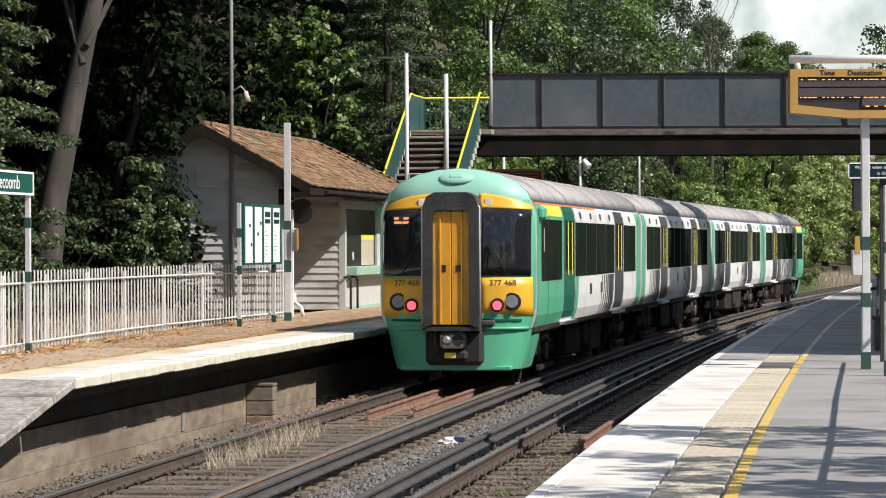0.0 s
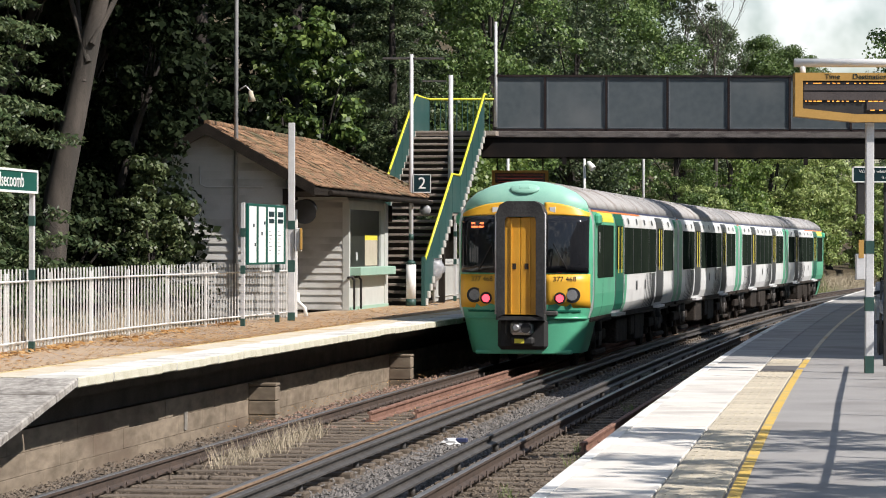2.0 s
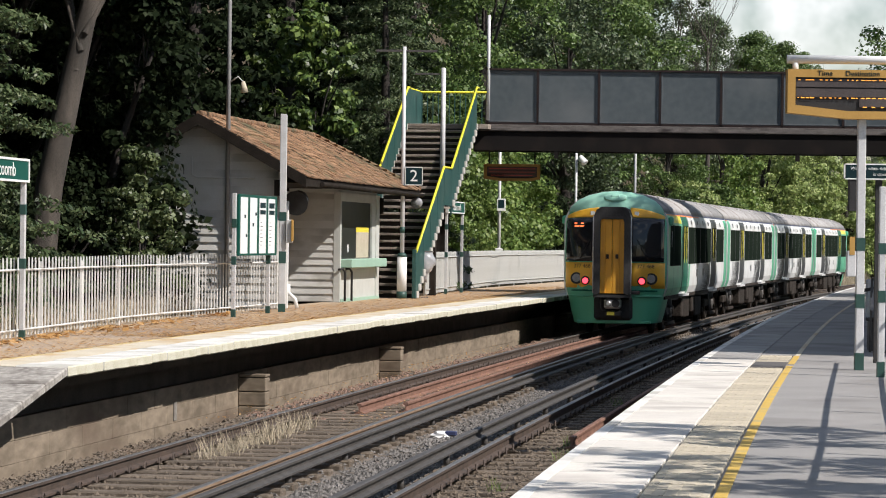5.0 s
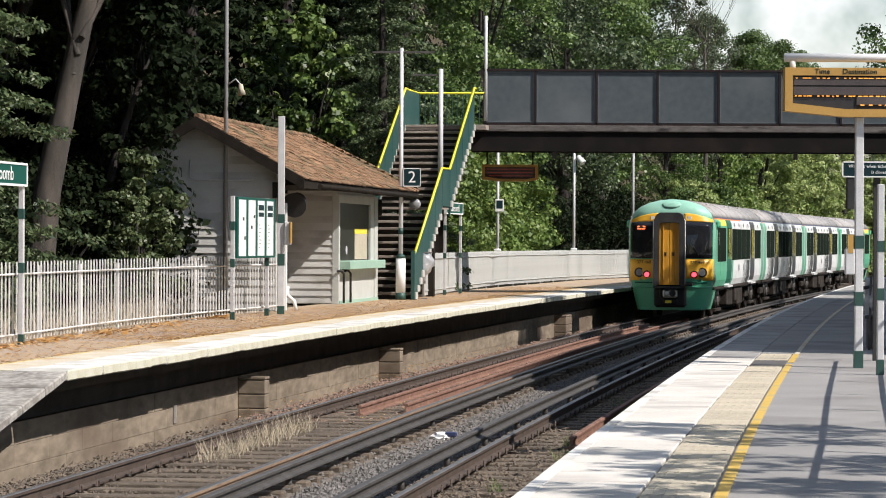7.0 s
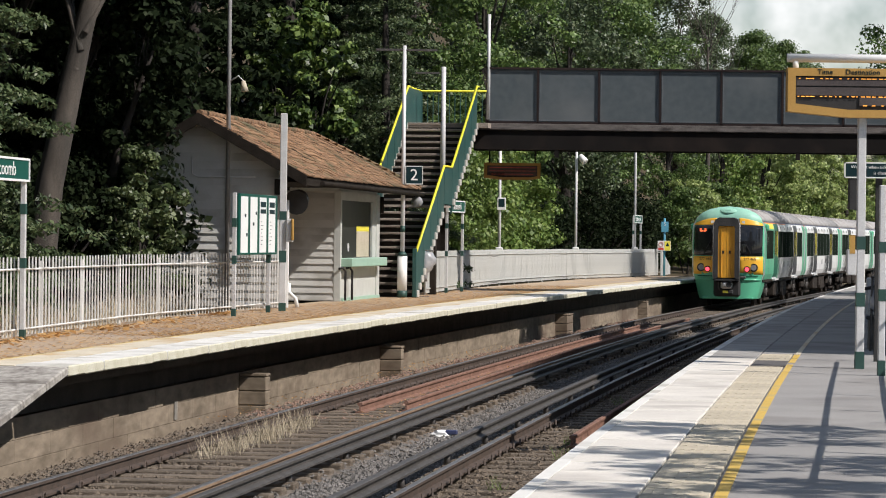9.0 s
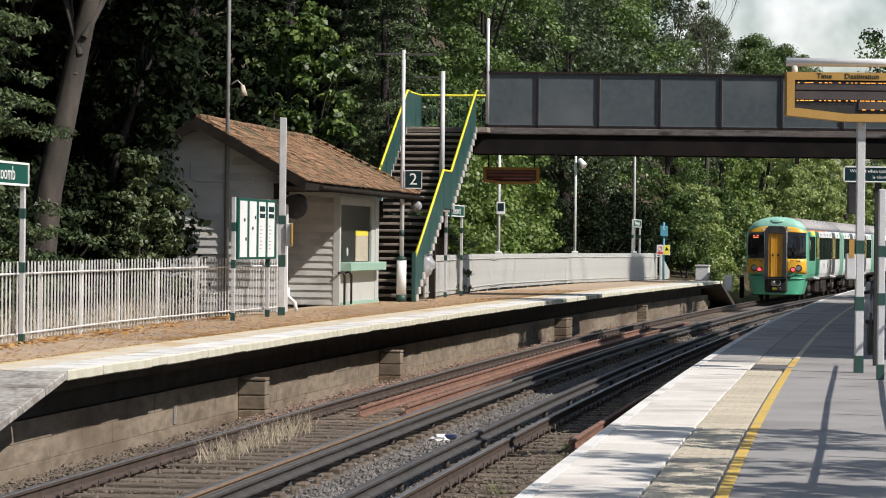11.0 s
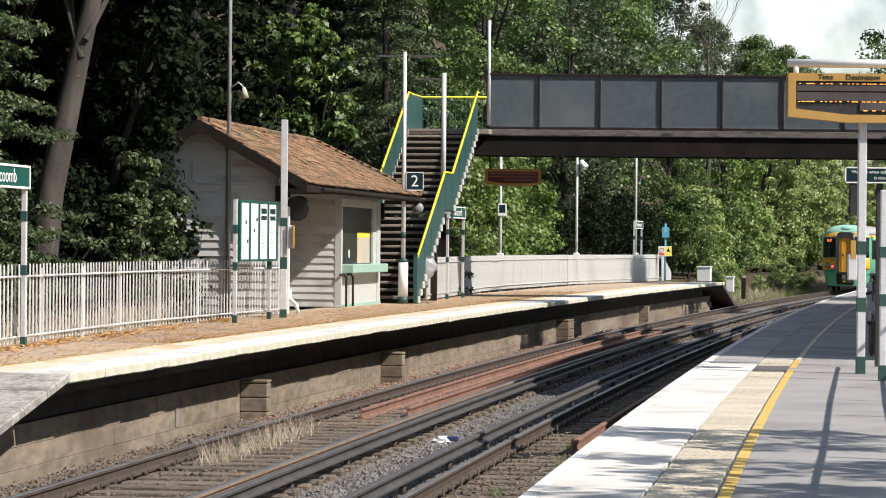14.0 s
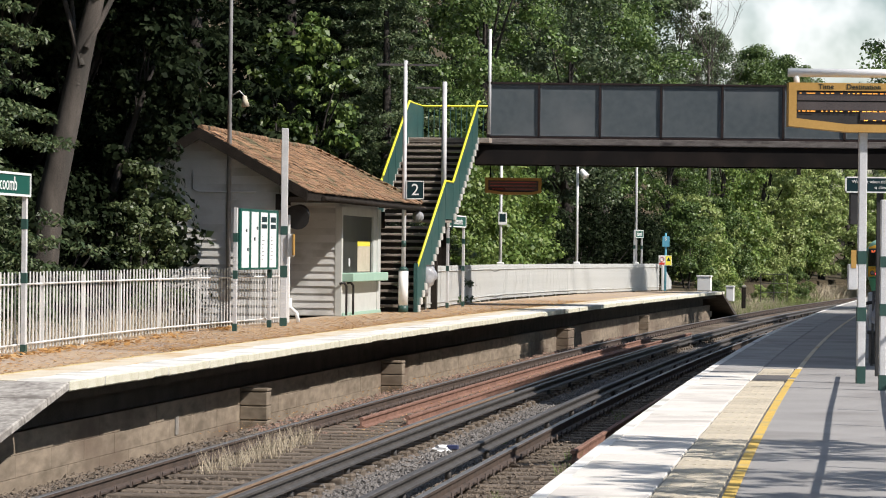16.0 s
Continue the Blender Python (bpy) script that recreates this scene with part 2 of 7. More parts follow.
M_GANGDOOR = material("gangway door orange", (0.66, 0.31, 0.02), (0.76, 0.38, 0.04), 2, 0.45, 0.05, grime=(0.58, 0.28, 0.03))
M_GANGWAY = material("gangway rubber", (0.019, 0.019, 0.020), (0.055, 0.054, 0.054), 3, 0.75, 0.2, fine=30)
# Brown dust, taken darker so the shadow under the train is in it.
M_UNDER = material("dusty underframe with shade in it", (0.014, 0.012, 0.010), (0.06, 0.05, 0.043), 3, 0.85, 0.4, fine=20)
M_CHROME = material("steel coupler", (0.45, 0.45, 0.46), (0.60, 0.60, 0.60), 4, 0.35, metal=0.8)
M_REDLAMP = glow("red tail lamp", (1.0, 0.06, 0.09), 2.2)
M_BRIGHTYELLOW = material("bright yellow stripe", (0.80, 0.70, 0.06), (0.86, 0.76, 0.10), 4, 0.4)
M_ORANGELINE = material("orange line", (0.75, 0.20, 0.03), (0.8, 0.24, 0.05), 4, 0.4)
M_NAVYLINE = material("navy line", (0.03, 0.04, 0.10), (0.05, 0.06, 0.13), 4, 0.4)
M_BARK = material("tree bark", (0.022, 0.019, 0.016), (0.115, 0.098, 0.082), 1.6, 0.95, 0.9, stretch=(3, 3, 0.6), grime=(0.05, 0.045, 0.038))
M_DARKBARK = material("dark bark", (0.018, 0.015, 0.013), (0.05, 0.042, 0.036), 3, 0.95, 0.8, stretch=(3, 3, 0.6))
M_SOIL = material("woodland soil", (0.035, 0.03, 0.02), (0.10, 0.08, 0.05), 0.8, 1.0, 0.5, fine=9)
M_DRYGRASS = material("dry grass", (0.36, 0.30, 0.20), (0.54, 0.47, 0.35), 4, 0.9)
M_LEAF_MID = leaf_material("mid green leaves", (0.050, 0.095, 0.024), (0.10, 0.16, 0.042), (0.175, 0.245, 0.075))
M_LEAF_LIGHT = leaf_material("light green leaves", (0.085, 0.145, 0.03), (0.155, 0.24, 0.055), (0.275, 0.35, 0.10))
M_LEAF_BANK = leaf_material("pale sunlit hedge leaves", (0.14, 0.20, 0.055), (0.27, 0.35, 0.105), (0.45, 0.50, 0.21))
M_LEAF_LONG = leaf_material("yellow green glossy leaves", (0.03, 0.055, 0.014), (0.075, 0.125, 0.03), (0.20, 0.27, 0.07))
M_LEAF_LAUREL = leaf_material("glossy laurel leaves", (0.06, 0.09, 0.035), (0.12, 0.165, 0.065), (0.24, 0.29, 0.13))
M_LEAF_BLUE = leaf_material("grey green leaves", (0.05, 0.08, 0.037), (0.098, 0.142, 0.065), (0.17, 0.21, 0.105))
# Near-black leaf colour: the wood's deep shade is put into it.
M_LEAF_DARK = leaf_material("near black leaves with shade in them", (0.008, 0.013, 0.006), (0.016, 0.025, 0.012), (0.034, 0.046, 0.022))
M_LEAF_SPRUCE = leaf_material("spruce green", (0.035, 0.062, 0.025), (0.075, 0.11, 0.045), (0.15, 0.185, 0.09))
M_LEAF_DRY = leaf_material("fallen leaves", (0.30, 0.15, 0.05), (0.52, 0.29, 0.10), (0.68, 0.44, 0.20))
M_PLASTIC = material("clear plastic sack", (0.62, 0.63, 0.66), (0.80, 0.81, 0.84), 6, 0.25, 0.8, fine=12)
M_PLASTIC.node_tree.nodes["Principled BSDF"].inputs["Transmission Weight"].default_value = 0.55
M_TEAL = material("blue sign", (0.08, 0.30, 0.42), (0.12, 0.36, 0.48), 4, 0.45)
M_RED = material("red print", (0.55, 0.05, 0.04), (0.6, 0.07, 0.05), 4, 0.5)
M_RENDER = material("plain rendered wall", (0.40, 0.37, 0.33), (0.50, 0.47, 0.42), 1.2, 0.9, 0.2)
M_BRICK = material("dark brown brick", (0.12, 0.07, 0.05), (0.22, 0.13, 0.09), 2, 0.9, 0.3)

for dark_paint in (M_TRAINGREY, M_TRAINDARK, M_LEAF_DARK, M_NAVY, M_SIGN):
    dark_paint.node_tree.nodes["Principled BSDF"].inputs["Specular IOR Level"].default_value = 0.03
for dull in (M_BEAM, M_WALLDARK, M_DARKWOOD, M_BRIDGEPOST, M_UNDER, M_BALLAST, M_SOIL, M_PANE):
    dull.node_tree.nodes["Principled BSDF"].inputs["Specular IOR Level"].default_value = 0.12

# ---- building helpers ----
RAIL, BED = -0.91, -1.12            # rail top and ballast level; the platforms are at 0


def line_x(y):
    """The left rail of the far track."""
    return -7.524 + 0.1212 * y + 0.000355 * y * y


def on_line(y, off, z=0.0):
    """The point off metres to the right of that rail."""
    d = 0.1212 + 0.00071 * y
    k = math.hypot(1, d)
    return Vector((line_x(y) + off / k, y - off * d / k, z))


def heading(y):
    return -math.atan(0.1212 + 0.00071 * y)


def along(y, off, z=0.0):
    """A pose whose y runs along the line and whose x points to its right."""
    return Matrix.Translation(on_line(y, off, z)) @ Matrix.Rotation(heading(y), 4, "Z")


def part(name, bm, mat, parent=None, label="", smooth=False):
    me = bpy.data.meshes.new(name)
    bm.normal_update()
    bm.to_mesh(me)
    bm.free()
    for m in (mat if isinstance(mat, (list, tuple)) else [mat]):
        me.materials.append(m)
    if smooth:
        for p in me.polygons:
            p.use_smooth = True
    ob = new(name, me)
    if parent:
        ob.parent = parent
    if label:
        ob["label"] = label
    return ob


def raw(name, verts, faces, mat, parent=None, label=""):
    me = bpy.data.meshes.new(name)
    me.from_pydata(verts, [], faces)
    for m in (mat if isinstance(mat, (list, tuple)) else [mat]):
        me.materials.append(m)
    ob = new(name, me)
    if parent:
        ob.parent = parent
    if label:
        ob["label"] = label
    return ob


def share(name, ob, parent, m):
    """Another piece on the same mesh, at pose m in its parent's space."""
    o = new(name, ob.data)
    o.parent = parent
    o.matrix_basis = m
    return o


def empty(name, m, label, category, group="", kind=""):
    ob = new(name)
    ob.empty_display_size = 0.2
    ob.matrix_basis = m
    return tagged(ob, label, category, group, kind)


def box(bm, x0, x1, y0, y1, z0, z1, m=None, bevel=0.0, mi=0):
    vs = [bm.verts.new((x, y, z)) for x in (x0, x1) for y in (y0, y1) for z in (z0, z1)]
    fs = [bm.faces.new([vs[i] for i in q]) for q in
          ((0, 1, 3, 2), (4, 6, 7, 5), (0, 4, 5, 1), (2, 3, 7, 6), (0, 2, 6, 4), (1, 5, 7, 3))]
    for fc in fs:
        fc.material_index = mi
    if bevel:
        es = list({e for fc in fs for e in fc.edges})
        r = bmesh.ops.bevel(bm, geom=es, offset=bevel, segments=1, affect="EDGES")
        vs = list({v for fc in r["faces"] for v in fc.verts} | {v for v in vs if v.is_valid})
    if m:
        for v in vs:
            v.co = m @ v.co
    return bm


def new_box(*a, **k):
    return box(bmesh.new(), *a, **k)


def tube(bm, p0, p1, r0, r1=None, seg=10, mi=0, cap=True):
    p0, p1 = Vector(p0), Vector(p1)
    r1 = r0 if r1 is None else r1
    q = (p1 - p0).to_track_quat("Z", "Y")
    rings = []
    for p, r in ((p0, r0), (p1, r1)):
        rings.append([bm.verts.new(p + q @ Vector((r * math.cos(2 * math.pi * i / seg), r * math.sin(2 * math.pi * i / seg), 0)))
                      for i in range(seg)])
    for i in range(seg):
        fc = bm.faces.new((rings[0][i], rings[0][(i + 1) % seg], rings[1][(i + 1) % seg], rings[1][i]))
        fc.material_index, fc.smooth = mi, seg > 6
    if cap:
        bm.faces.new(rings[0][::-1]).material_index = mi
        bm.faces.new(rings[1]).material_index = mi
    return bm


def new_tube(*a, **k):
    return tube(bmesh.new(), *a, **k)


def pipe(bm, pts, r, seg=8, mi=0):
    """One bent tube through the points."""
    pts = [Vector(p) for p in pts]
    rings = []
    shut = (pts[0] - pts[-1]).length < 1e-4
    for k, p in enumerate(pts):
        d = (pts[min(k + 1, len(pts) - 1)] - pts[max(k - 1, 0)]) if not shut else pts[(k + 1) % (len(pts) - 1)] - pts[(k - 1) % (len(pts) - 1)]
        d.normalize()
        u = d.cross(Vector((0.31, 0.87, 0.38))).normalized()
        w = d.cross(u)
        rings.append([bm.verts.new(p + r * (math.cos(2 * math.pi * i / seg) * u + math.sin(2 * math.pi * i / seg) * w)) for i in range(seg)])
    for x, y in zip(rings, rings[1:]):
        for i in range(seg):
            fc = bm.faces.new((x[i], x[(i + 1) % seg], y[(i + 1) % seg], y[i]))
            fc.material_index, fc.smooth = mi, seg > 5
    if not shut:
        bm.faces.new(rings[0][::-1])
        bm.faces.new(rings[-1])
    return bm


def loft(bm, rings, closed=True, caps=True, mi=0, smooth=False):
    """Skin a row of rings of points."""
    vs = [[bm.verts.new(p) for p in ring] for ring in rings]
    n = len(vs[0])
    for a, b in zip(vs, vs[1:]):
        for i in range(n if closed else n - 1):
            fc = bm.faces.new((a[i], a[(i + 1) % n], b[(i + 1) % n], b[i]))
            fc.material_index, fc.smooth = mi, smooth
    if caps and closed:
        bm.faces.new(vs[0][::-1]).material_index = mi
        bm.faces.new(vs[-1]).material_index = mi
    bmesh.ops.recalc_face_normals(bm, faces=bm.faces[:])
    return bm


def sweep(profile, y0, y1, step=2.0, closed=True, bm=None, mi=0):
    """A profile of (off, z) drawn along the line."""
    n = max(1, round((y1 - y0) / step))
    rings = [[on_line(y0 + (y1 - y0) * i / n, o, z) for o, z in profile] for i in range(n + 1)]
    return loft(bm or bmesh.new(), rings, closed, mi=mi)


def lettering(name, text, size, mat, parent, m, label="", align="CENTER", squeeze=1.0):
    cu = bpy.data.curves.new(name, "FONT")
    cu.body, cu.size, cu.align_x, cu.align_y, cu.extrude = text, size, align, "CENTER", 0.002
    cu.resolution_u = 3
    tmp = bpy.data.objects.new(name, cu)
    scene.collection.objects.link(tmp)
    me = bpy.data.meshes.new_from_object(tmp.evaluated_get(bpy.context.evaluated_depsgraph_get()))
    bpy.data.objects.remove(tmp)
    me.transform(Matrix.Diagonal((squeeze, 1, 1, 1)))
    me.materials.clear()
    me.materials.append(mat)
    ob = new(name, me)
    ob.parent = parent
    ob.matrix_basis = m
    if label:
        ob["label"] = label
    return ob


FACE = Matrix.Rotation(radians(90), 4, "X")          # lettering stood upright, read from -y
rng = random.Random(7)

# ---- ground, tracks, platforms ----
ground = bmesh.new()
GROUND = [(-400, 45), (-60, 30), (-26, 9.0), (-14, 1.6), (-7.5, 0.1), (-4.6, -0.1), (-4.2, -1.3), (8.5, -1.3), (9.2, -0.1), (30, -0.05), (70, 2), (400, 6)]
ys = list(range(-60, 320, 8)) + [360, 420, 520, 700, 1000]
loft(ground, [[on_line(min(y, 320), o, z) + Vector((0, max(0, y - 320), 0)) for o, z in GROUND] for y in ys], closed=False)
tagged(part("ground", ground, M_SOIL), "dark woodland soil rising beside the railway cutting", "ground", kind="structure")

bed = sweep([(-0.95, BED - 0.3), (-0.95, BED + 0.02), (-0.4, BED - 0.02), (2.0, BED - 0.02), (2.6, BED - 0.09), (4.9, BED - 0.04), (6.1, BED - 0.02), (6.1, BED - 0.3)], -4, 300, 4)
tagged(part("ballast_bed", bed, M_BALLAST), "brown and grey stone ballast between the platforms", "ballast", kind="structure")

GAUGE = 1.60
near_off = 3.53


def rail_profile(off, top, w=0.07, h=0.155, foot=0.14):
    a, b, c = w / 2, foot / 2, 0.012
    z0 = top - h
    return [(off - b, z0), (off + b, z0), (off + b, z0 + 0.02), (off + c, z0 + 0.04), (off + c, top - 0.045), (off + a, top - 0.035),
            (off + a, top - 0.008), (off + a - 0.012, top), (off - a + 0.012, top), (off - a, top - 0.008), (off - a, top - 0.035),
            (off - c, top - 0.045), (off - c, z0 + 0.04), (off - b, z0 + 0.02)]


def rail(name, off, y0, y1, side, head, top=RAIL, label="", **k):
    bm = sweep(rail_profile(off, top, **k), y0, y1, 3.0)
    for fc in bm.faces:
        if fc.normal.z > 0.7 and fc.calc_center_median().z > top - 0.012:
            fc.material_index = 1
    return bm, [side, head]


def track(first, group):
    t = empty("railway_track", Matrix(), "running rails on weathered sleepers in stone ballast", "railway track", group)
    for off, side in ((first, M_RAIL), (first + GAUGE, M_RUSTTAN if first == 0 else M_RAIL)):
        bm, ms = rail("rail", off, 2, 290, side, M_RAILTOP)
        part("rail", bm, ms, t, "worn steel running rail with rusty sides")
    return t


far_track = track(0.0, "railway tracks")
near_track = track(near_off, "railway tracks")
sleeper = None
for t, first in ((far_track, 0.0), (near_track, near_off)):
    for i in range(150):
        y = 14 + i * 0.66 * (1.0 if i < 110 else 1.0)
        m = along(y, first + GAUGE / 2, BED + rng.uniform(-0.005, 0.012) - (0.05 if first > 1 else 0.02)) @ pose(0, 0, 0, 0, 0, rng.uniform(-1.2, 1.2))
        if sleeper is None:
            sleeper = part("sleeper", new_box(-1.25, 1.25, -0.125, 0.125, -0.1, 0.055, bevel=0.015), M_SLEEPER, t)
            sleeper.matrix_basis = m
        else:
            share("sleeper", sleeper, t, m)
clip_bm = bmesh.new()
for i in range(330):
    y = 14 + i * 0.66
    for first in (0.0, near_off):
        for off in (first - 0.1, first + 0.1, first + GAUGE - 0.1, first + GAUGE + 0.1):
            c = on_line(y, off, BED + 0.06)
            a = [c + Vector((0.02, 0.07 * math.cos(u), 0.065 * max(0, math.sin(u)))) for u in [k * math.pi / 5 for k in range(6)]]
            pipe(clip_bm, a, 0.013, 4)
tagged(part("rail_clips", clip_bm, M_RAIL), "rusty curved spring clips holding the rails", "rail clips", kind="stuff")

for off, grp in ((GAUGE + 0.36, "far"), (near_off - 0.40, "near")):
    third = empty("conductor_rail", Matrix(), "dull steel conductor rail raised beside the track", "conductor rail", "conductor rails")
    bm, ms = rail("rail", off, 2, 290, M_THIRD, M_THIRD, RAIL + 0.06, w=0.085, h=0.13, foot=0.15)
    part("rail", bm, ms, third)
    pot = None
    for i in range(48):
        m = along(14 + i * 3.3, off, BED)
        if pot is None:
            pot = part("insulator", new_tube((0, 0, 0.0), (0, 0, 0.13), 0.04, 0.036, 8), M_THIRD, third)
            pot.matrix_basis = m
        else:
            share("insulator", pot, third, m)

# spare rails lying in the four-foot
for off, y0, y1 in ((0.55, 42.6, 86), (1.13, 43.2, 92), (4.28, 36.5, 66)):
    bm, ms = rail("spare_rail", off, y0, y1, M_RUST, M_RUST, RAIL - 0.03)
    tagged(part("spare_rail", bm, ms), "red rusted spare rail lying in the ballast", "rail", "spare rails")

# loose stones
vs, fs, mi = [], [], []
for i in range(62000):
    y = 24 + 70 * rng.random() ** 1.6
    off = rng.choice((rng.uniform(-0.85, 0.1), rng.uniform(0.1, 1.5), rng.uniform(1.95, 3.2), rng.uniform(1.95, 3.2), rng.uniform(2.1, 3.1), rng.uniform(3.6, 5.9)))
    if 0.2 < off < 1.5 and y < 44 and rng.random() < 0.25:
        continue
    p = on_line(y, off, BED + 0.0 + rng.uniform(-0.02, 0.03) - (0.05 if 2 < off < 3.3 else 0) + (0.05 * (0.3 - off) if off < 0 else 0))
    r = rng.uniform(0.016, 0.038)
    k = len(vs)
    for d in ((1, 0, 0), (0, 1, 0), (-1, 0, 0), (0, -1, 0), (0, 0, 0.65), (0, 0, -0.65)):
        vs.append(p + Vector([r * v + r * 0.35 * rng.uniform(-1, 1) for v in d]))
    for q in ((0, 1, 4), (1, 2, 4), (2, 3, 4), (3, 0, 4)):
        fs.append([k + j for j in q])
        mi.append(0 if 1.9 < off < 3.4 else 2 if off < 1.5 and y > 41 and k % 5 else 1)
stones = raw("loose_ballast", vs, fs, [M_STONE_A, M_STONE_B, M_STONE_C])
for p, j in zip(stones.data.polygons, mi):
    p.material_index = j
tagged(stones, "loose grey and brown ballast stones", "ballast", kind="stuff")

# far platform: asphalt top, coping slabs, block face
EDGE = -0.85
FAR_END = 121.0
deck = sweep([(EDGE - 0.7, -0.12), (EDGE - 0.7, -0.012), (EDGE - 3.9, 0.0), (EDGE - 3.9, -0.9), (EDGE - 0.9, -0.9), (EDGE - 0.9, -0.12)], 32.2, FAR_END, 2.5)
tagged(part("platform_far", deck, M_LITTER), "far platform surface strewn with brown fallen leaves", "platform", kind="structure")
slope = bmesh.new()
loft(slope, [[on_line(y, EDGE - 0.9, z - 0.06), on_line(y, EDGE - 3.9, z - 0.02), on_line(y, EDGE - 3.9, -1.3), on_line(y, EDGE - 0.9, -1.3)] for y, z in ((25.3, -1.15), (32.2, 0.0))])
tagged(part("platform_far_ramp", slope, M_LITTER), "near ramp at the end of the far platform", "platform", kind="structure")

face = empty("platform_wall", Matrix(), "stained concrete block platform wall under an overhanging coping", "wall", kind="structure")
part("backing", sweep([(EDGE - 0.80, -1.4), (EDGE - 0.80, -0.14), (EDGE - 0.94, -0.14), (EDGE - 0.94, -1.4)], 32.0, FAR_END, 3), M_WALLDARK, face, "recessed wall top with the coping's shade in its colour")
part("mortar", sweep([(EDGE - 0.709, -1.4), (EDGE - 0.709, -0.60), (EDGE - 0.79, -0.60), (EDGE - 0.79, -1.4)], 32.0, FAR_END, 3), M_BLOCK, face, "flush mortar joints")
# A dark strip drawn where the overhang's shade lies.
part("ledge", sweep([(EDGE - 0.34, -0.27), (EDGE - 0.34, -0.10), (EDGE - 0.95, -0.10), (EDGE - 0.95, -0.27)], 32.0, FAR_END + 1, 3), M_WALLDARK, face, "dark strip for the shade under the coping")
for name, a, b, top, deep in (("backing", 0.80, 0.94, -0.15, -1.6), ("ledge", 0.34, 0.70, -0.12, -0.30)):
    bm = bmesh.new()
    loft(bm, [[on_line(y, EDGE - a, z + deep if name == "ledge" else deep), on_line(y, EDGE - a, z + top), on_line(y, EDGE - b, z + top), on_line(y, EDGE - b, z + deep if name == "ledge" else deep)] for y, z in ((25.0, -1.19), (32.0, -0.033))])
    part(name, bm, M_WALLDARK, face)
block = None
for row in range(3):
    for i in range(70):
        y = 24 + (i + 0.5 * (row % 2)) * 1.42
        if -1.11 + row * 0.255 > -0.2 - 0.1655 * max(0, 32.9 - y):
            continue
        m = along(y, EDGE - 0.76, -1.36 + row * 0.255) @ pose(rng.uniform(-0.003, 0.003), 0, 0)
        if block is None:
            block = part("block", new_box(-0.06, 0.06, -0.7135, 0.7135, 0, 0.250, bevel=0.003), M_BLOCK, face)
            block.matrix_basis = m
        else:
            share("block", block, face, m)
for y in (44.1, 56.0, 81.9, 100.6):
    pier = empty("wall_pier", along(y, EDGE - 0.44 if y < 60 else EDGE - 0.55, -1.3), "concrete block pier standing against the platform wall", "pier", "platform piers")
    wide = 1.2 if y == 81.9 else 0.30
    deep = 0.16 if y < 60 else 0.19
    for k in range(3):
        part("block", new_box(-0.26, deep, -wide / 2, wide / 2, k * 0.215, k * 0.215 + 0.205, bevel=0.012), M_BLOCK, pier)
    part("cap", new_box(-0.26, deep + 0.005, -wide / 2 - 0.005, wide / 2 + 0.005, 0.645, 0.69, bevel=0.01), M_BLOCK, pier)

plate = part("marker_plate", new_box(-0.008, 0.008, -0.08, 0.08, 0, 0.25, bevel=0.002), M_COPGREY, face, "thin pale marker strip")
plate.matrix_basis = along(40.0, EDGE - 0.69, -1.07)

coping = empty("coping", Matrix(), "white painted concrete platform coping slabs", "coping", kind="structure")
slab = None
for i in range(118):
    y = 32.6 + i * 0.76
    m = along(y, EDGE, -0.10) @ pose(rng.uniform(-0.022, 0.012), 0, rng.uniform(-0.008, 0.006), 0, rng.uniform(-0.5, 0.5), rng.uniform(-0.7, 0.7))
    if slab is None:
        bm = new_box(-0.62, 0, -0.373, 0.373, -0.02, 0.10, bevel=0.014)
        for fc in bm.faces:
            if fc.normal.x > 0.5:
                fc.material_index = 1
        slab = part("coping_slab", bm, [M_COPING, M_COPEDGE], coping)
        slab.matrix_basis = m
    else:
        share("coping_slab", slab, coping, m)
# the older grey slabs where the edge turns away
grey = None
for i in range(8):
    y = 31.75 - i * 0.86
    m = along(y, EDGE, -0.10 - 0.1655 * (32.2 - y)) @ pose(0, 0, 0, math.degrees(math.atan(0.1655)), 0, 0)
    if grey is None:
        grey = part("grey_slab", new_box(-3.0, 0, -0.432, 0.432, 0, 0.10, bevel=0.015), M_COPGREY, coping, "worn grey coping slab")
        grey.matrix_basis = m
    else:
        share("grey_slab", grey, coping, m)
part("joint_fill", sweep([(EDGE - 0.60, -0.10), (EDGE - 0.022, -0.10), (EDGE - 0.022, -0.02), (EDGE - 0.60, -0.02)], 32.3, FAR_END, 2.5), M_COPEDGE, coping, "mortar between the coping slabs")
part("pale_strip", sweep([(EDGE - 1.12, -0.05), (EDGE - 0.621, -0.05), (EDGE - 0.621, -0.004), (EDGE - 1.12, 0.003)], 32.2, FAR_END, 2.5), M_PALESTRIP, coping, "pale worn paving strip behind the coping")
line_bm = sweep([(EDGE - 1.22, -0.006), (EDGE - 1.12, -0.006), (EDGE - 1.12, 0.006), (EDGE - 1.22, 0.006)], 32.2, FAR_END, 2.5)
tagged(part("platform_line", line_bm, M_FADED), "faded yellow line along the far coping", "platform line", kind="structure")
ramp_bm = bmesh.new()
loft(ramp_bm, [[on_line(FAR_END, EDGE, -0.1), on_line(FAR_END, EDGE, 0), on_line(FAR_END, EDGE - 3.9, 0), on_line(FAR_END, EDGE - 3.9, -0.1)],
               [on_line(FAR_END + 6, EDGE, -1.3), on_line(FAR_END + 6, EDGE, -1.1), on_line(FAR_END + 6, EDGE - 3.9, -1.1), on_line(FAR_END + 6, EDGE - 3.9, -1.3)]])
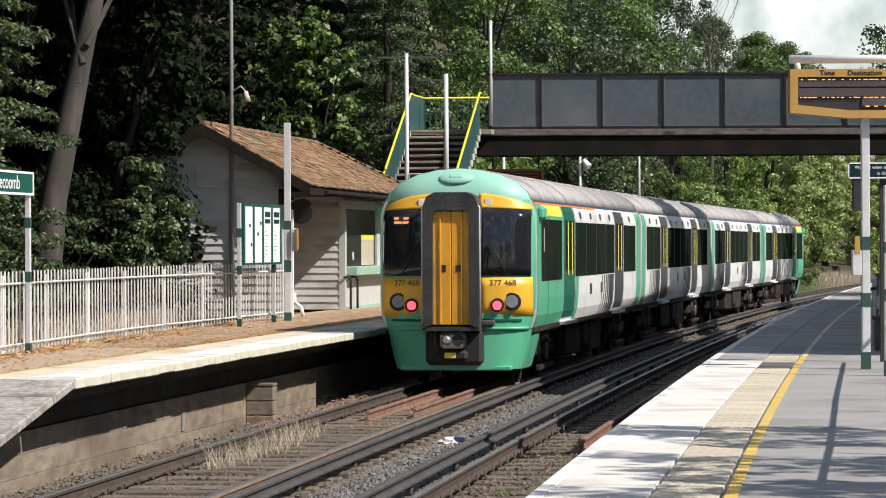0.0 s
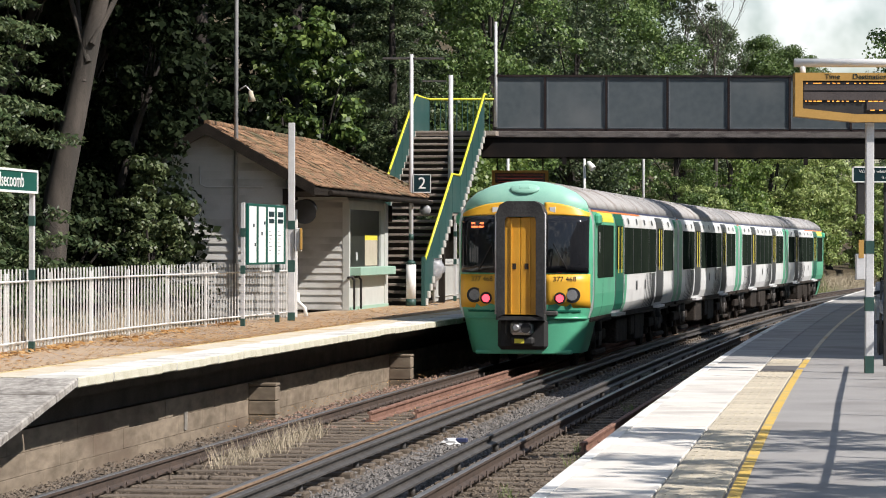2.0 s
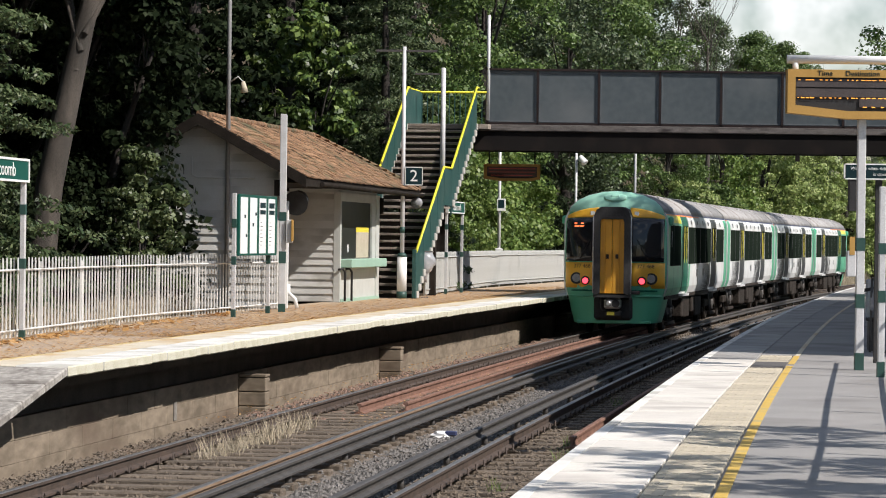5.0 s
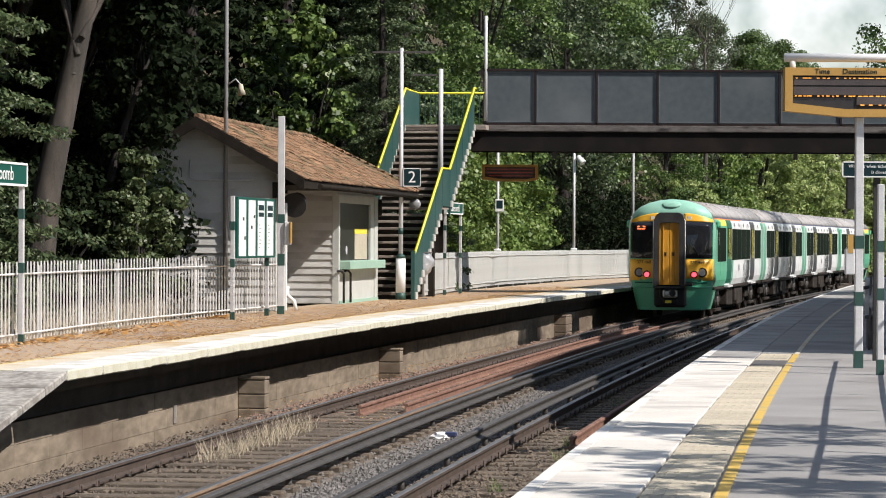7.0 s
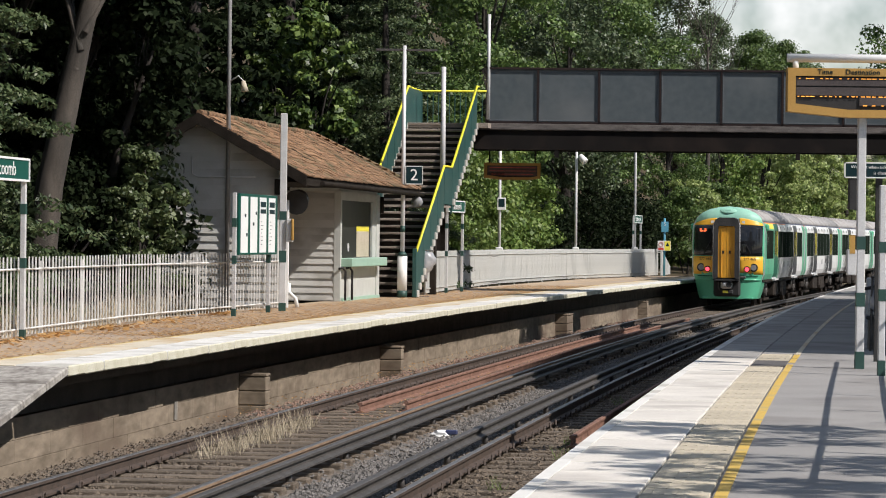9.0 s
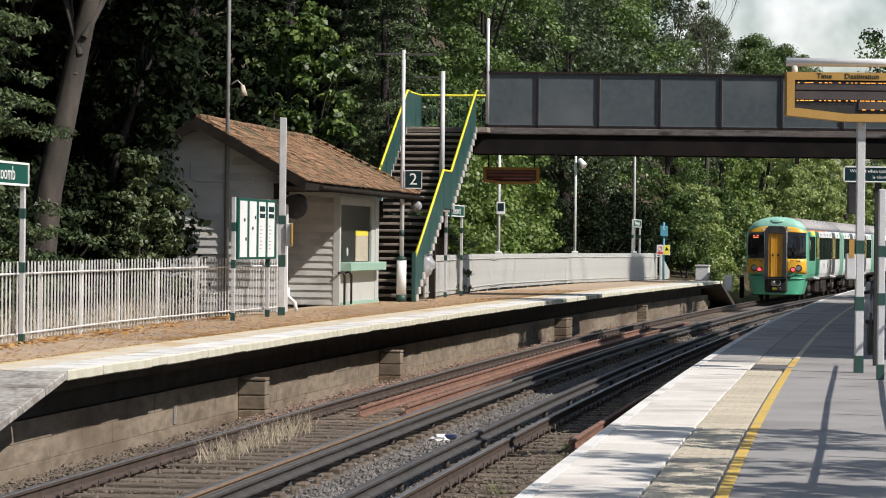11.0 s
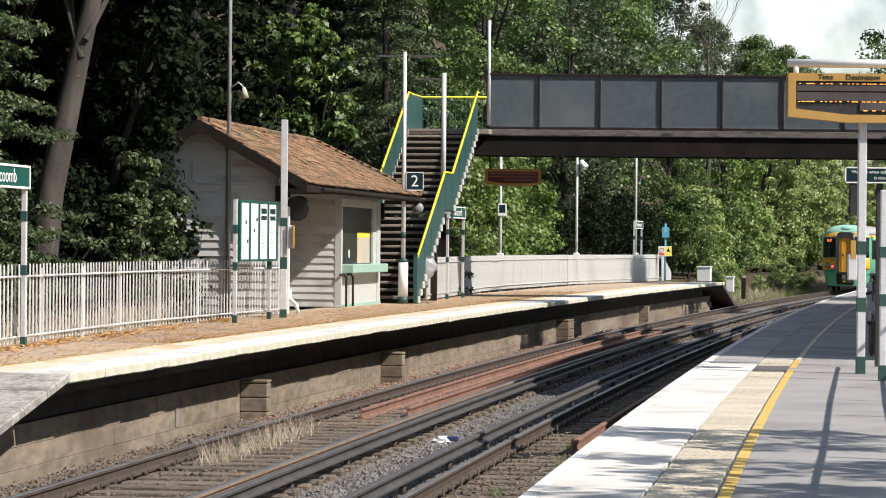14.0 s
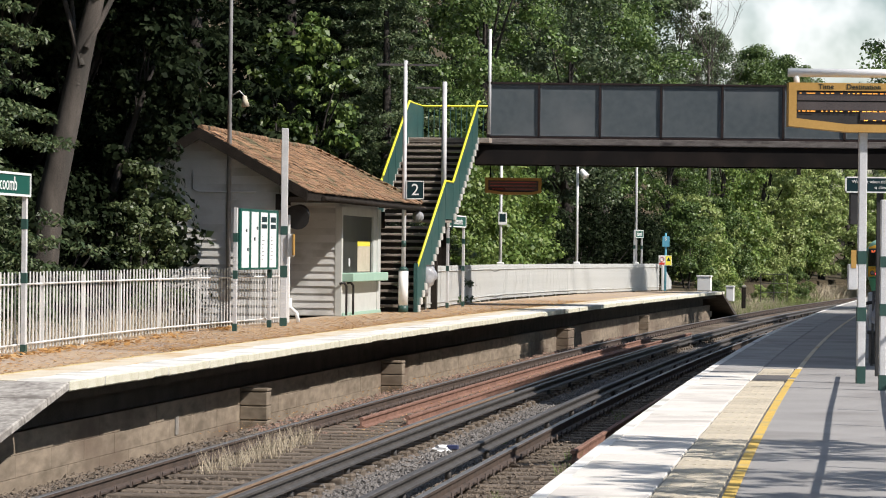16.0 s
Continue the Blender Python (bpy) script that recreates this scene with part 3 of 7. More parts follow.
tagged(part("platform_ramp", ramp_bm, M_WALLDARK), "dark sloping ramp at the platform end", "ramp", kind="structure")

# near platform
NEAR = 5.77
top = sweep([(NEAR + 0.70, -0.9), (NEAR + 0.70, -0.02), (NEAR + 1.12, -0.02), (NEAR + 1.12, 0.0), (NEAR + 12, 0.0), (NEAR + 12, -0.9)], -30, 150, 3)
tagged(part("platform_near", top, M_ASPHALT), "grey asphalt surface of the near platform", "platform", kind="structure")
tagged(part("platform_face_near", sweep([(NEAR + 0.05, -1.4), (NEAR + 0.05, -0.11), (NEAR + 0.75, -0.11), (NEAR + 0.75, -1.4)], -30, 150, 3), M_WALLDARK),
       "dark face of the near platform", "wall", kind="structure")
edge = empty("near_coping", Matrix(), "pale concrete platform edge slabs with cream tactile pavers", "coping", kind="structure")
slab = paver = rim = None
for i in range(92):
    y = 9.0 + i * 0.76
    m = along(y, NEAR, -0.10) @ pose(rng.uniform(-0.003, 0.003), 0, rng.uniform(-0.003, 0.003), 0, 0, rng.uniform(-0.12, 0.12))
    if slab is None:
        slab = part("edge_slab", new_box(0.0, 0.69, -0.373, 0.373, 0, 0.10, bevel=0.007), M_SLAB, edge)
        slab.matrix_basis = m
    elif y < 37.5:
        share("edge_slab", slab, edge, m)
    # From 37.5 m on the slab colour itself carries the shade.
    elif rim is None:
        rim = part("edge_slab", new_box(0.0, 0.69, -0.373, 0.373, 0, 0.10, bevel=0.007), M_SLABSHADE, edge, "edge slab greyed for the building's shade")
        rim.matrix_basis = m
    else:
        share("edge_slab", rim, edge, m)
for i in range(70):
    for k in range(1):
        y = 11.0 + i * 0.405
        m = along(y, NEAR + 0.705 + k * 0.4, -0.05) @ pose(0, 0, rng.uniform(-0.002, 0.002))
        if paver is None:
            bm = new_box(0.0, 0.394, -0.198, 0.198, 0, 0.048, bevel=0.004)
            for q in range(5):
                box(bm, 0.03 + q * 0.073, 0.06 + q * 0.073, -0.18, 0.18, 0.046, 0.0505)
            paver = part("tactile_paver", bm, M_PAVER, edge)
            paver.matrix_basis = m
        else:
            share("tactile_paver", paver, edge, m)
part("paver_strip", sweep([(NEAR + 0.70, -0.06), (NEAR + 0.70, -0.003), (NEAR + 1.12, -0.003), (NEAR + 1.12, -0.06)], 39.2, 110, 2.5), M_ASPHALT, edge, "grey far strip")
part("white_edge", sweep([(NEAR + 0.0, -0.004), (NEAR + 0.09, -0.004), (NEAR + 0.09, 0.003), (NEAR + 0.0, 0.003)], 9, 110, 2.5), M_COPING, edge, "white painted edge line")
part("far_edge", sweep([(NEAR + 0.0, -0.1), (NEAR + 0.75, -0.1), (NEAR + 0.75, -0.001), (NEAR + 0.0, -0.001)], 78.7, 110, 2.5), M_SLABSHADE, edge)
line_bm = sweep([(NEAR + 1.13, 0.001), (NEAR + 1.205, 0.001), (NEAR + 1.205, 0.006), (NEAR + 1.13, 0.006)], 2, 35.8, 2.5)
tagged(part("yellow_line_far", sweep([(NEAR + 1.14, 0.001), (NEAR + 1.20, 0.001), (NEAR + 1.20, 0.006), (NEAR + 1.14, 0.006)], 39.0, 108, 2.5), M_PALESTRIP), "faded far end of the safety line", "platform line", kind="structure")
sweep([(NEAR + 1.13, 0.001), (NEAR + 1.205, 0.001), (NEAR + 1.205, 0.006), (NEAR + 1.13, 0.006)], 36.3, 38.9, 1.3, bm=line_bm)
tagged(part("yellow_line", line_bm, M_YELLOW), "worn yellow safety line on the near platform", "platform line", kind="structure")
cover = empty("drain_cover", along(36.0, NEAR + 0.92, 0.0), "dark square cover set in the platform", "drain cover")
part("cover_plate", new_box(-0.20, 0.20, -0.75, 0.75, -0.01, 0.012, bevel=0.004), M_COVER, cover)

# ---- fences ----
def stretch_along(pts):
    """Lengths and a walker along a plan line."""
    pts = [Vector((*p, 0)) for p in pts]
    cuts = [0.0]
    for a, b in zip(pts, pts[1:]):
        cuts.append(cuts[-1] + (b - a).length)

    def at(s):
        for a, b, c, d in zip(pts, pts[1:], cuts, cuts[1:]):
            if s <= d + 1e-6:
                return a.lerp(b, (s - c) / (d - c)), math.atan2(-(b - a).x, (b - a).y)
        return pts[-1], math.atan2(-(b - a).x, (b - a).y)
    return cuts[-1], at


def railing(pts, label, gap, pale, height, low, high, M_FENCE=M_FENCE):
    fence = empty("railing_fence", Matrix(), label, "fence", "platform fences")
    total, at = stretch_along(pts)
    first = None
    n = int(total / gap)
    for i in range(n):
        p, h = at(i * gap)
        m = Matrix.Translation(p + Vector((0, 0, 0.04))) @ Matrix.Rotation(h, 4, "Z") @ pose(0, 0, rng.uniform(-0.006, 0.006), rng.uniform(-0.6, 0.6), 0, 0)
        if first is None:
            bm = bmesh.new()
            a, b = pale
            loft(bm, [[(-a, -b, z), (a, -b, z), (a, b, z), (-a, b, z)] for z in (0, height - 0.09)] +
                 [[(-a, -b * 0.35, height - 0.04), (a, -b * 0.35, height - 0.04), (a, b * 0.35, height - 0.04), (-a, b * 0.35, height - 0.04)]])
            first = part("pale", bm, M_FENCE, fence)
            first.matrix_basis = m
        else:
            share("pale", first, fence, m)
    for z in (low, high):
        k = 0.0
        while k < total - 0.05:
            e = min(k + 2.7, total)
            (p, h), (q, g) = at(k), at(e)
            part("fence_rail", new_tube(p + Vector((0.03, 0, z)), q + Vector((0.03, 0, z)), 0.016, 0.016, 6), M_FENCE, fence)
            k = e
    post = None
    k = 0.0
    while k < total:
        p, h = at(k)
        m = Matrix.Translation(p + Vector((-0.03, 0, 0))) @ Matrix.Rotation(h, 4, "Z")
        if post is None:
            post = part("fence_post", new_box(-0.022, 0.022, -0.022, 0.022, -0.1, height - 0.06), M_FENCE, fence)
            post.matrix_basis = m
        else:
            share("fence_post", post, fence, m)
        k += 2.7
    return fence


railing([(-7.35, 26.0), (-6.0, 38.9), (-5.3, 46.7), (-4.68, 51.2), (-3.2, 59.4)], "pale grey painted metal railing fence beside the platform", 0.215, (0.0085, 0.012), 1.13, 0.13, 0.96)
railing([(-0.42, 75.4), (1.62, 93.0), (4.5, 107.0), (9.0, 122.0)], "pale grey close-boarded metal fence along the far platform", 0.165, (0.012, 0.060), 1.12, 0.16, 0.98, M_FENCEFAR)
end = empty("fence_end_panel", pose(9.05, 122.1, 0, 0, 0, -8), "pale grey sloping panel ending the fence", "fence panel")
bm = bmesh.new()
loft(bm, [[(x, 0, 0.02), (x, 0, 1.12), (x + 0.05, 5.2, 0.35), (x + 0.05, 5.2, 0.02)] for x in (0, 0.05)])
part("panel", bm, M_FENCEFAR, end)
bm = bmesh.new()
tube(bm, (0.02, 0, 1.13), (0.07, 5.2, 0.36), 0.03, 0.03, 6)
part("rail", bm, M_FENCE, end)


# ---- posts and signs ----
def column(name, x, y, height, r, label, category, group="", bands=(), z0=0.0, square=False, mat=None):
    e = empty(name, pose(x, y, z0), label, category, group)
    bm = bmesh.new()
    if square:
        box(bm, -r, r, -r, r, 0, height, bevel=0.008)
    else:
        tube(bm, (0, 0, 0), (0, 0, height), r, r * 0.85, 12)
    part("pole", bm, mat or M_POLE, e)
    for a, b in bands:
        bm = bmesh.new()
        if square:
            box(bm, -r - 0.004, r + 0.004, -r - 0.004, r + 0.004, a, b)
        else:
            tube(bm, (0, 0, a), (0, 0, b), r + 0.004, r + 0.004, 12)
        part("band", bm, M_GREENBAND, e, "dark green painted band")
    return e


def station_sign(y, off, length, text, label):
    e = empty("station_sign", along(y, off, 0), label, "sign", "station name signs")
    for k in (0.06, length - 0.06):
        post = part("post", new_box(-0.035, 0.035, k - 0.035, k + 0.035, 0, 2.46, bevel=0.006), M_POLE, e)
        for a, b in ((0, 0.14), (0.98, 1.12), (1.72, 1.86)):
            part("band", new_box(-0.039, 0.039, k - 0.039, k + 0.039, a, b), M_GREENBAND, post)
    board = part("panel", new_box(0.0, 0.05, 0, length, 2.18, 2.465), M_SIGN, e, "dark green name panel")
    frame_bm = bmesh.new()
    box(frame_bm, -0.01, 0.062, -0.02, length + 0.02, 2.452, 2.482)
    box(frame_bm, -0.01, 0.062, -0.02, length + 0.02, 2.162, 2.192)
    box(frame_bm, -0.01, 0.062, -0.03, 0.005, 2.162, 2.482)
    box(frame_bm, -0.01, 0.062, length - 0.005, length + 0.03, 2.162, 2.482)
    part("frame", frame_bm, M_WHITE, e, "white edge")
    lettering("lettering", text, 0.27, M_WHITE, board, pose(0.056, length / 2 - 0.06, 2.32, 90, 0, 90), squeeze=1.05)
    return e


station_sign(37.05, -3.63, 2.75, "Moulsecoomb", "dark green station name sign on two grey posts")
station_sign(77.4, -3.95, 2.6, "Moulsecoomb", "dark green station name sign beside the stairs")
station_sign(117.1, -3.98, 2.3, "Moulsecoomb", "small far station name sign at the fence")

board = empty("notice_board", along(52.6, -3.66, 0), "green framed notice board with four white posters", "notice board")
for k in (0.05, 2.95):
    post = part("post", new_box(-0.035, 0.035, k - 0.035, k + 0.035, 0, 2.24, bevel=0.005), M_POLE, board)
    for a, b in ((0, 0.14), (0.95, 1.1), (1.62, 1.78)):
        part("band", new_box(-0.039, 0.039, k - 0.039, k + 0.039, a, b), M_GREENBAND, post)
part("case", new_box(0.04, 0.09, 0.08, 3.28, 1.11, 2.23, bevel=0.01), M_SIGN, board, "dark green frame")
for i in range(4):
    y0 = 0.16 + i * 0.78
    p = part("poster", new_box(0.09, 0.094, y0, y0 + 0.58, 1.15, 2.18), M_PAPER, board, "white printed poster")
    bars = bmesh.new()
    if i == 0:
        for a, z in ((0.3, 1.8), (0.42, 1.45)):
            box(bars, 0.093, 0.097, y0 + a, y0 + a + 0.12, z, z + 0.06)
    elif i == 1:
        for a, z in ((0.42, 1.85), (0.2, 1.65)):
            box(bars, 0.093, 0.097, y0 + a, y0 + a + 0.12, z, z + 0.06)
    else:
        box(bars, 0.093, 0.097, y0 + 0.06, y0 + 0.52, 2.0, 2.1)
        box(bars, 0.093, 0.097, y0 + 0.06, y0 + 0.52, 1.88, 1.96)
        for k in range(7):
            box(bars, 0.093, 0.096, y0 + 0.1, y0 + 0.2 + 0.05 * (k % 3), 1.30 + 0.07 * k, 1.31 + 0.07 * k)
    part("print", bars, M_NAVY, p, "dark printed bars")

col = column("camera_column", -3.12, 57.35, 3.86, 0.065, "thick square grey column with green bands", "column", square=True, bands=((0, 0.16), (0.95, 1.18), (1.78, 1.95)))
part("control_box", new_box(0.07, 0.2, -0.12, 0.05, 1.35, 1.8, bevel=0.01), M_POLE, col, "grey control box")
part("help_plate", new_box(0.17, 0.22, -0.17, -0.12, 1.38, 1.8, bevel=0.01), M_AMBER, col, "orange help point plate")
pole = column("lamp_post", -4.40, 60.0, 10.5, 0.048, "tall thin grey lamp pole in front of the hut", "lamp post", "lamp posts", mat=M_DULLPOLE)
part("bracket", pipe(bmesh.new(), [(0, 0, 4.6), (0.2, -0.1, 4.72), (0.3, -0.1, 4.62)], 0.015, 6), M_POLE, pole)
part("lantern", new_tube((0.3, -0.1, 4.62), (0.33, -0.1, 4.4), 0.04, 0.085, 10), M_PAVER, pole, "beige hanging lantern")

lamp = column("lamp_post", -0.98, 71.75, 6.15, 0.055, "white lamp post with a platform number sign", "lamp post", "lamp posts", bands=((1.0, 1.12), (1.6, 1.75)))
part("base_drum", new_tube((0, 0, 0.16), (0, 0, 1.02), 0.12, 0.12, 14), M_WHITE, lamp, "wide white base")
part("base_band", new_tube((0, 0, 0), (0, 0, 0.17), 0.125, 0.125, 14), M_GREENBAND, lamp)
part("base_cap", new_tube((0, 0, 1.02), (0, 0, 1.1), 0.13, 0.09, 14), M_GREENBAND, lamp)
arms = bmesh.new()
box(arms, -0.7, -0.1, -0.06, 0.06, 6.02, 6.07)
box(arms, 0.1, 0.8, -0.06, 0.06, 6.02, 6.07)
tube(arms, (-0.12, 0, 6.05), (0.12, 0, 6.05), 0.03, 0.03, 6)
part("lamp_head", arms, M_THIRD, lamp, "two flat grey lamp heads")
num = part("number_sign", new_box(0.06, 0.47, -0.06, -0.03, 2.78, 3.20, bevel=0.004), M_NAVY, lamp, "dark platform number sign")
rimb = bmesh.new()
for b in ((0.05, 0.48, 3.195, 3.215), (0.05, 0.48, 2.765, 2.785), (0.05, 0.065, 2.765, 3.215), (0.465, 0.48, 2.765, 3.215)):
    box(rimb, b[0], b[1], -0.066, -0.028, b[2], b[3])
part("rim", rimb, M_WHITE, num)
lettering("lettering", "2", 0.40, M_WHITE, num, pose(0.265, -0.064, 2.985, 90, 0, 0))

stairpole = column("lamp_post", -0.02, 76.35, 3.6, 0.07, "square topped grey lamp post rising from the stair landing", "lamp post", "lamp posts", z0=2.31)
part("lamp_head", new_box(-0.75, -0.1, -0.06, 0.06, 3.42, 3.46), M_THIRD, stairpole)
deckpole = column("lamp_post", 1.215, 81.0, 2.9, 0.05, "grey lamp post at the end of the footbridge", "lamp post", "lamp posts", z0=4.75)

for x, y, h, sign in ((1.838, 95.5, 5.42, True), (4.954, 109.5, 5.57, False), (7.75, 118.6, 8.2, False)):
    e = column("lamp_post", x, y, h, 0.055, "thin pale lamp post behind the far fence", "lamp post", "lamp posts")
    part("foot", new_box(-0.12, 0.12, -0.12, 0.12, 1.08, 1.19, bevel=0.02), M_WHITE, e)
    if sign:
        s = part("number_sign", new_box(-0.08, 0.2, -0.08, -0.05, 2.4, 2.8, bevel=0.008), M_WHITE, e, "small framed sign")
        part("panel", new_box(-0.04, 0.16, -0.085, -0.078, 2.5, 2.76), M_NAVY, s)
    elif x < 6:
        part("lamp_head", new_tube((0.12, -0.1, 4.6), (0.32, -0.2, 4.35), 0.10, 0.14, 10), M_WHITE, e, "white dished lamp")

ramp_sign = column("ramp_end_sign", 9.15, 121.2, 2.4, 0.05, "teal end of platform sign with warning plates", "sign", mat=M_TEAL)
part("stop_plate", new_box(-0.15, 0.15, -0.09, -0.06, 1.82, 2.25, bevel=0.01), M_TEAL, ramp_sign, "teal plate")
lettering("lettering", "5", 0.2, M_WHITE, ramp_sign, pose(0, -0.095, 2.14, 90, 0, 0))
warn = part("warning_plate", new_box(-0.62, 0.62, -0.13, -0.10, 0.98, 1.9 - 0.02, bevel=0.005), M_WHITE, ramp_sign, "white and yellow warning plate")
warn.matrix_basis = pose(-0.02, 0, 0.6) @ Matrix.Diagonal((0.44, 1, 0.46, 1))
part("yellow_half", new_box(0.03, 0.58, -0.136, -0.128, 1.02, 1.84), M_BRIGHTYELLOW, warn)
part("red_bar", new_box(-0.55, -0.05, -0.136, -0.128, 1.05, 1.25), M_RED, warn)
ban = bmesh.new()
for k in range(12):
    a, b = 2 * math.pi * k / 12, 2 * math.pi * (k + 1) / 12
    tube(ban, (-0.3 + 0.2 * math.cos(a), -0.134, 1.54 + 0.2 * math.sin(a)), (-0.3 + 0.2 * math.cos(b), -0.134, 1.54 + 0.2 * math.sin(b)), 0.02, 0.02, 5)
part("ban_ring", ban, M_RED, warn)
tri = bmesh.new()
tv = [tri.verts.new(p) for p in ((0.12, -0.138, 1.38), (0.5, -0.138, 1.38), (0.31, -0.138, 1.72))]
tri.faces.new(tv)
part("triangle", tri, M_NAVY, warn)

for x, y, w, h, z in ((11.55, 130.0, 0.30, 0.62, -0.08), (12.5, 128.0, 0.17, 0.62, -0.5)):
    cab = empty("trackside_cabinet", pose(x, y, z, 0, 0, -12), "white trackside equipment cabinet", "cabinet", "trackside cabinets")
    part("body", new_box(-w, w, -w * 0.8, w * 0.8, 0, h, bevel=0.02), M_WHITE, cab)
    part("lid", new_box(-w - 0.03, w + 0.03, -w * 0.8 - 0.03, w * 0.8 + 0.03, h, h + 0.06, bevel=0.01), M_WHITE, cab)

# ---- wooden hut ----
hut = empty("ticket_hut", Matrix.Translation((-4.72, 60.1, 0)) @ Matrix.Rotation(-math.atan(0.152), 4, "Z"), "off-white weatherboarded ticket hut with a brown tiled roof", "hut")
HL, HW = 13.2, 1.38                       # length, half width
RX, EX, EZ, RZ = -0.2, 2.05, 2.665, 3.92   # ridge and eave
PITCH_H = (RZ - EZ) / (EX - RX)


def clap(x0, x1, y, z0, z1, top, parent):
    """Lapped boards facing -y between x0 and x1; top cuts them under the gable."""
    z = z0
    while z < z1 - 0.02:
        a, b = x0, x1
        if top:
            room = (top - z - 0.2) / PITCH_H
            a, b = max(x0, RX - room), min(x1, RX + room)
        if b - a > 0.1:
            bm = bmesh.new()
            loft(bm, [[(x, y, z), (x, y - 0.034, z), (x, y - 0.004, min(z + 0.17, z1)), (x, y, min(z + 0.17, z1))] for x in (a, b)])
            part("weatherboard", bm, M_BOARD, parent)
        z += 0.165


w = part("wall", new_box(-HW, HW, 0.0, 0.12, 0, 2.5), M_BOARD, hut, "gable end wall")
gab = bmesh.new()
loft(gab, [[(-HW, y, 2.5), (HW, y, 2.5), (HW, y, RZ - 0.1 - PITCH_H * (HW - RX)), (RX, y, RZ - 0.1), (-HW, y, RZ - 0.1 - PITCH_H * (RX + HW))] for y in (0.0, 0.12)])
part("gable", gab, M_BOARD, hut)
clap(-HW, HW, 0.0, 0.02, 3.7, RZ, w)
part("wall", new_box(0.1, 0.22, 0.12, HL, 0, 2.5), M_BOARD, hut, "recessed track side wall")
part("door", new_box(0.21, 0.25, 3.6, 4.5, 0.02, 2.02, bevel=0.01), M_STAIRGREEN, hut, "dark green hut door")
part("wall", new_box(-HW, -HW + 0.12, 0.12, HL, 0, 2.5), M_BOARD, hut)
part("wall", new_box(-HW, 0.22, HL, HL + 0.12, 0, 2.5), M_BOARD, hut)
part("vent_pipe", pipe(bmesh.new(), [(-0.42, -0.06, 3.08), (-0.42, -0.06, 2.72), (-0.3, -0.06, 2.66), (0.9, -0.06, 2.66)], 0.016, 6), M_BOARD, hut, "painted conduit")
# bay with the ticket window
BX, BY0, BY1 = 1.40, 6.75, 11.75
bay = part("bay_wall", new_box(0.22, BX, BY0, BY0 + 0.1, 0, 2.5), M_BOARD, hut, "sunlit end of the ticket bay")
clap(0.22, BX - 0.14, BY0, 0.02, 2.45, None, bay)
part("corner_trim", new_box(BX - 0.14, BX + 0.02, BY0 - 0.035, BY0 + 0.10, 0, 2.5, bevel=0.008), M_TRIM, hut)
part("corner_trim", new_box(BX - 0.1, BX + 0.03, BY1 - 0.35, BY1 + 0.04, 0, 2.5, bevel=0.008), M_TRIM, hut)
front = bmesh.new()
box(front, BX - 0.1, BX - 0.005, BY0 + 0.10, BY1 - 0.35, 0, 0.98)
box(front, BX - 0.1, BX - 0.005, BY0 + 0.10, BY1 - 0.35, 2.3, 2.5)
box(front, BX - 0.1, BX - 0.005, BY0 + 0.10, BY0 + 0.16, 0.98, 2.3)
box(front, BX - 0.1, BX - 0.005, BY0 + 4.2, BY1 - 0.35, 0.98, 2.3)
part("bay_front", front, M_TRIM, hut, "pale grey ticket window front")
part("eaves_board", new_box(0.22, BX - 0.03, BY0, BY1, 2.5, 2.57), M_TRIM, hut)
part("bay_end", new_box(0.22, BX - 0.1, BY1 - 0.1, BY1, 0, 2.5), M_BOARD, hut)
part("skirting", new_box(BX - 0.02, BX + 0.05, BY0, BY1, 0, 0.07), M_PALEGREEN, hut)
win = part("window", new_box(BX - 0.07, BX - 0.055, BY0 + 0.16, BY0 + 4.2, 0.98, 2.3), M_PANE, hut, "dark ticket window pane")
part("blind", new_box(BX - 0.05, BX - 0.045, BY0 + 2.3, BY0 + 3.95, 1.0, 1.62), M_PAVER, win, "cream blind behind the pane")
part("notice", new_box(BX - 0.05, BX - 0.044, BY0 + 2.3, BY0 + 3.95, 1.60, 1.72), M_BRIGHTYELLOW, win, "yellow notice strip")
part("sticker", new_tube((BX - 0.05, BY0 + 1.25, 1.22), (BX - 0.04, BY0 + 1.25, 1.22), 0.10, 0.10, 14), M_POLE, win, "round white sticker")
part("shelf", new_box(BX - 0.03, BX + 0.28, BY0 + 0.05, BY1 - 0.3, 0.78, 0.98, bevel=0.015), M_PALEGREEN, hut, "pale green counter shelf")
for k in (-0.1, 0.75):
    part("grab_rail", pipe(bmesh.new(), [(BX + 0.0, BY0 + k, 0.74), (BX + 0.07, BY0 + k + 0.1, 0.76), (BX + 0.11, BY0 + k + 0.2, 0.68), (BX + 0.11, BY0 + k + 0.2, 0.02)], 0.028, 8), M_BLACK, hut, "black tubular rail")
# roof: two slopes, a hip at the far end, tiles on the seen slopes
HIP = 11.6
Y0, Y1 = -0.42, 14.1
slab_bm = bmesh.new()
A, B, C, D = Vector((EX, Y0, EZ - 0.38)), Vector((RX, Y0, RZ)), Vector((RX, HIP, RZ)), Vector((EX, Y1, EZ - 0.38))
A.z = D.z = EZ
E_, F_ = Vector((2 * RX - EX, Y0, EZ)), Vector((2 * RX - EX, Y1, EZ))
lo = Vector((0, 0, -0.09))
for quad in ((A, B, C, D), (E_, F_, C, B), (D, C, F_)):
    vs = [slab_bm.verts.new(p) for p in quad]
    slab_bm.faces.new(vs)
    slab_bm.faces.new([slab_bm.verts.new(p + lo) for p in quad][::-1])
for a, b in ((A, B), (B, E_), (A, D), (D, F_), (E_, F_)):
    slab_bm.faces.new([slab_bm.verts.new(p) for p in (a, b, b + lo, a + lo)])
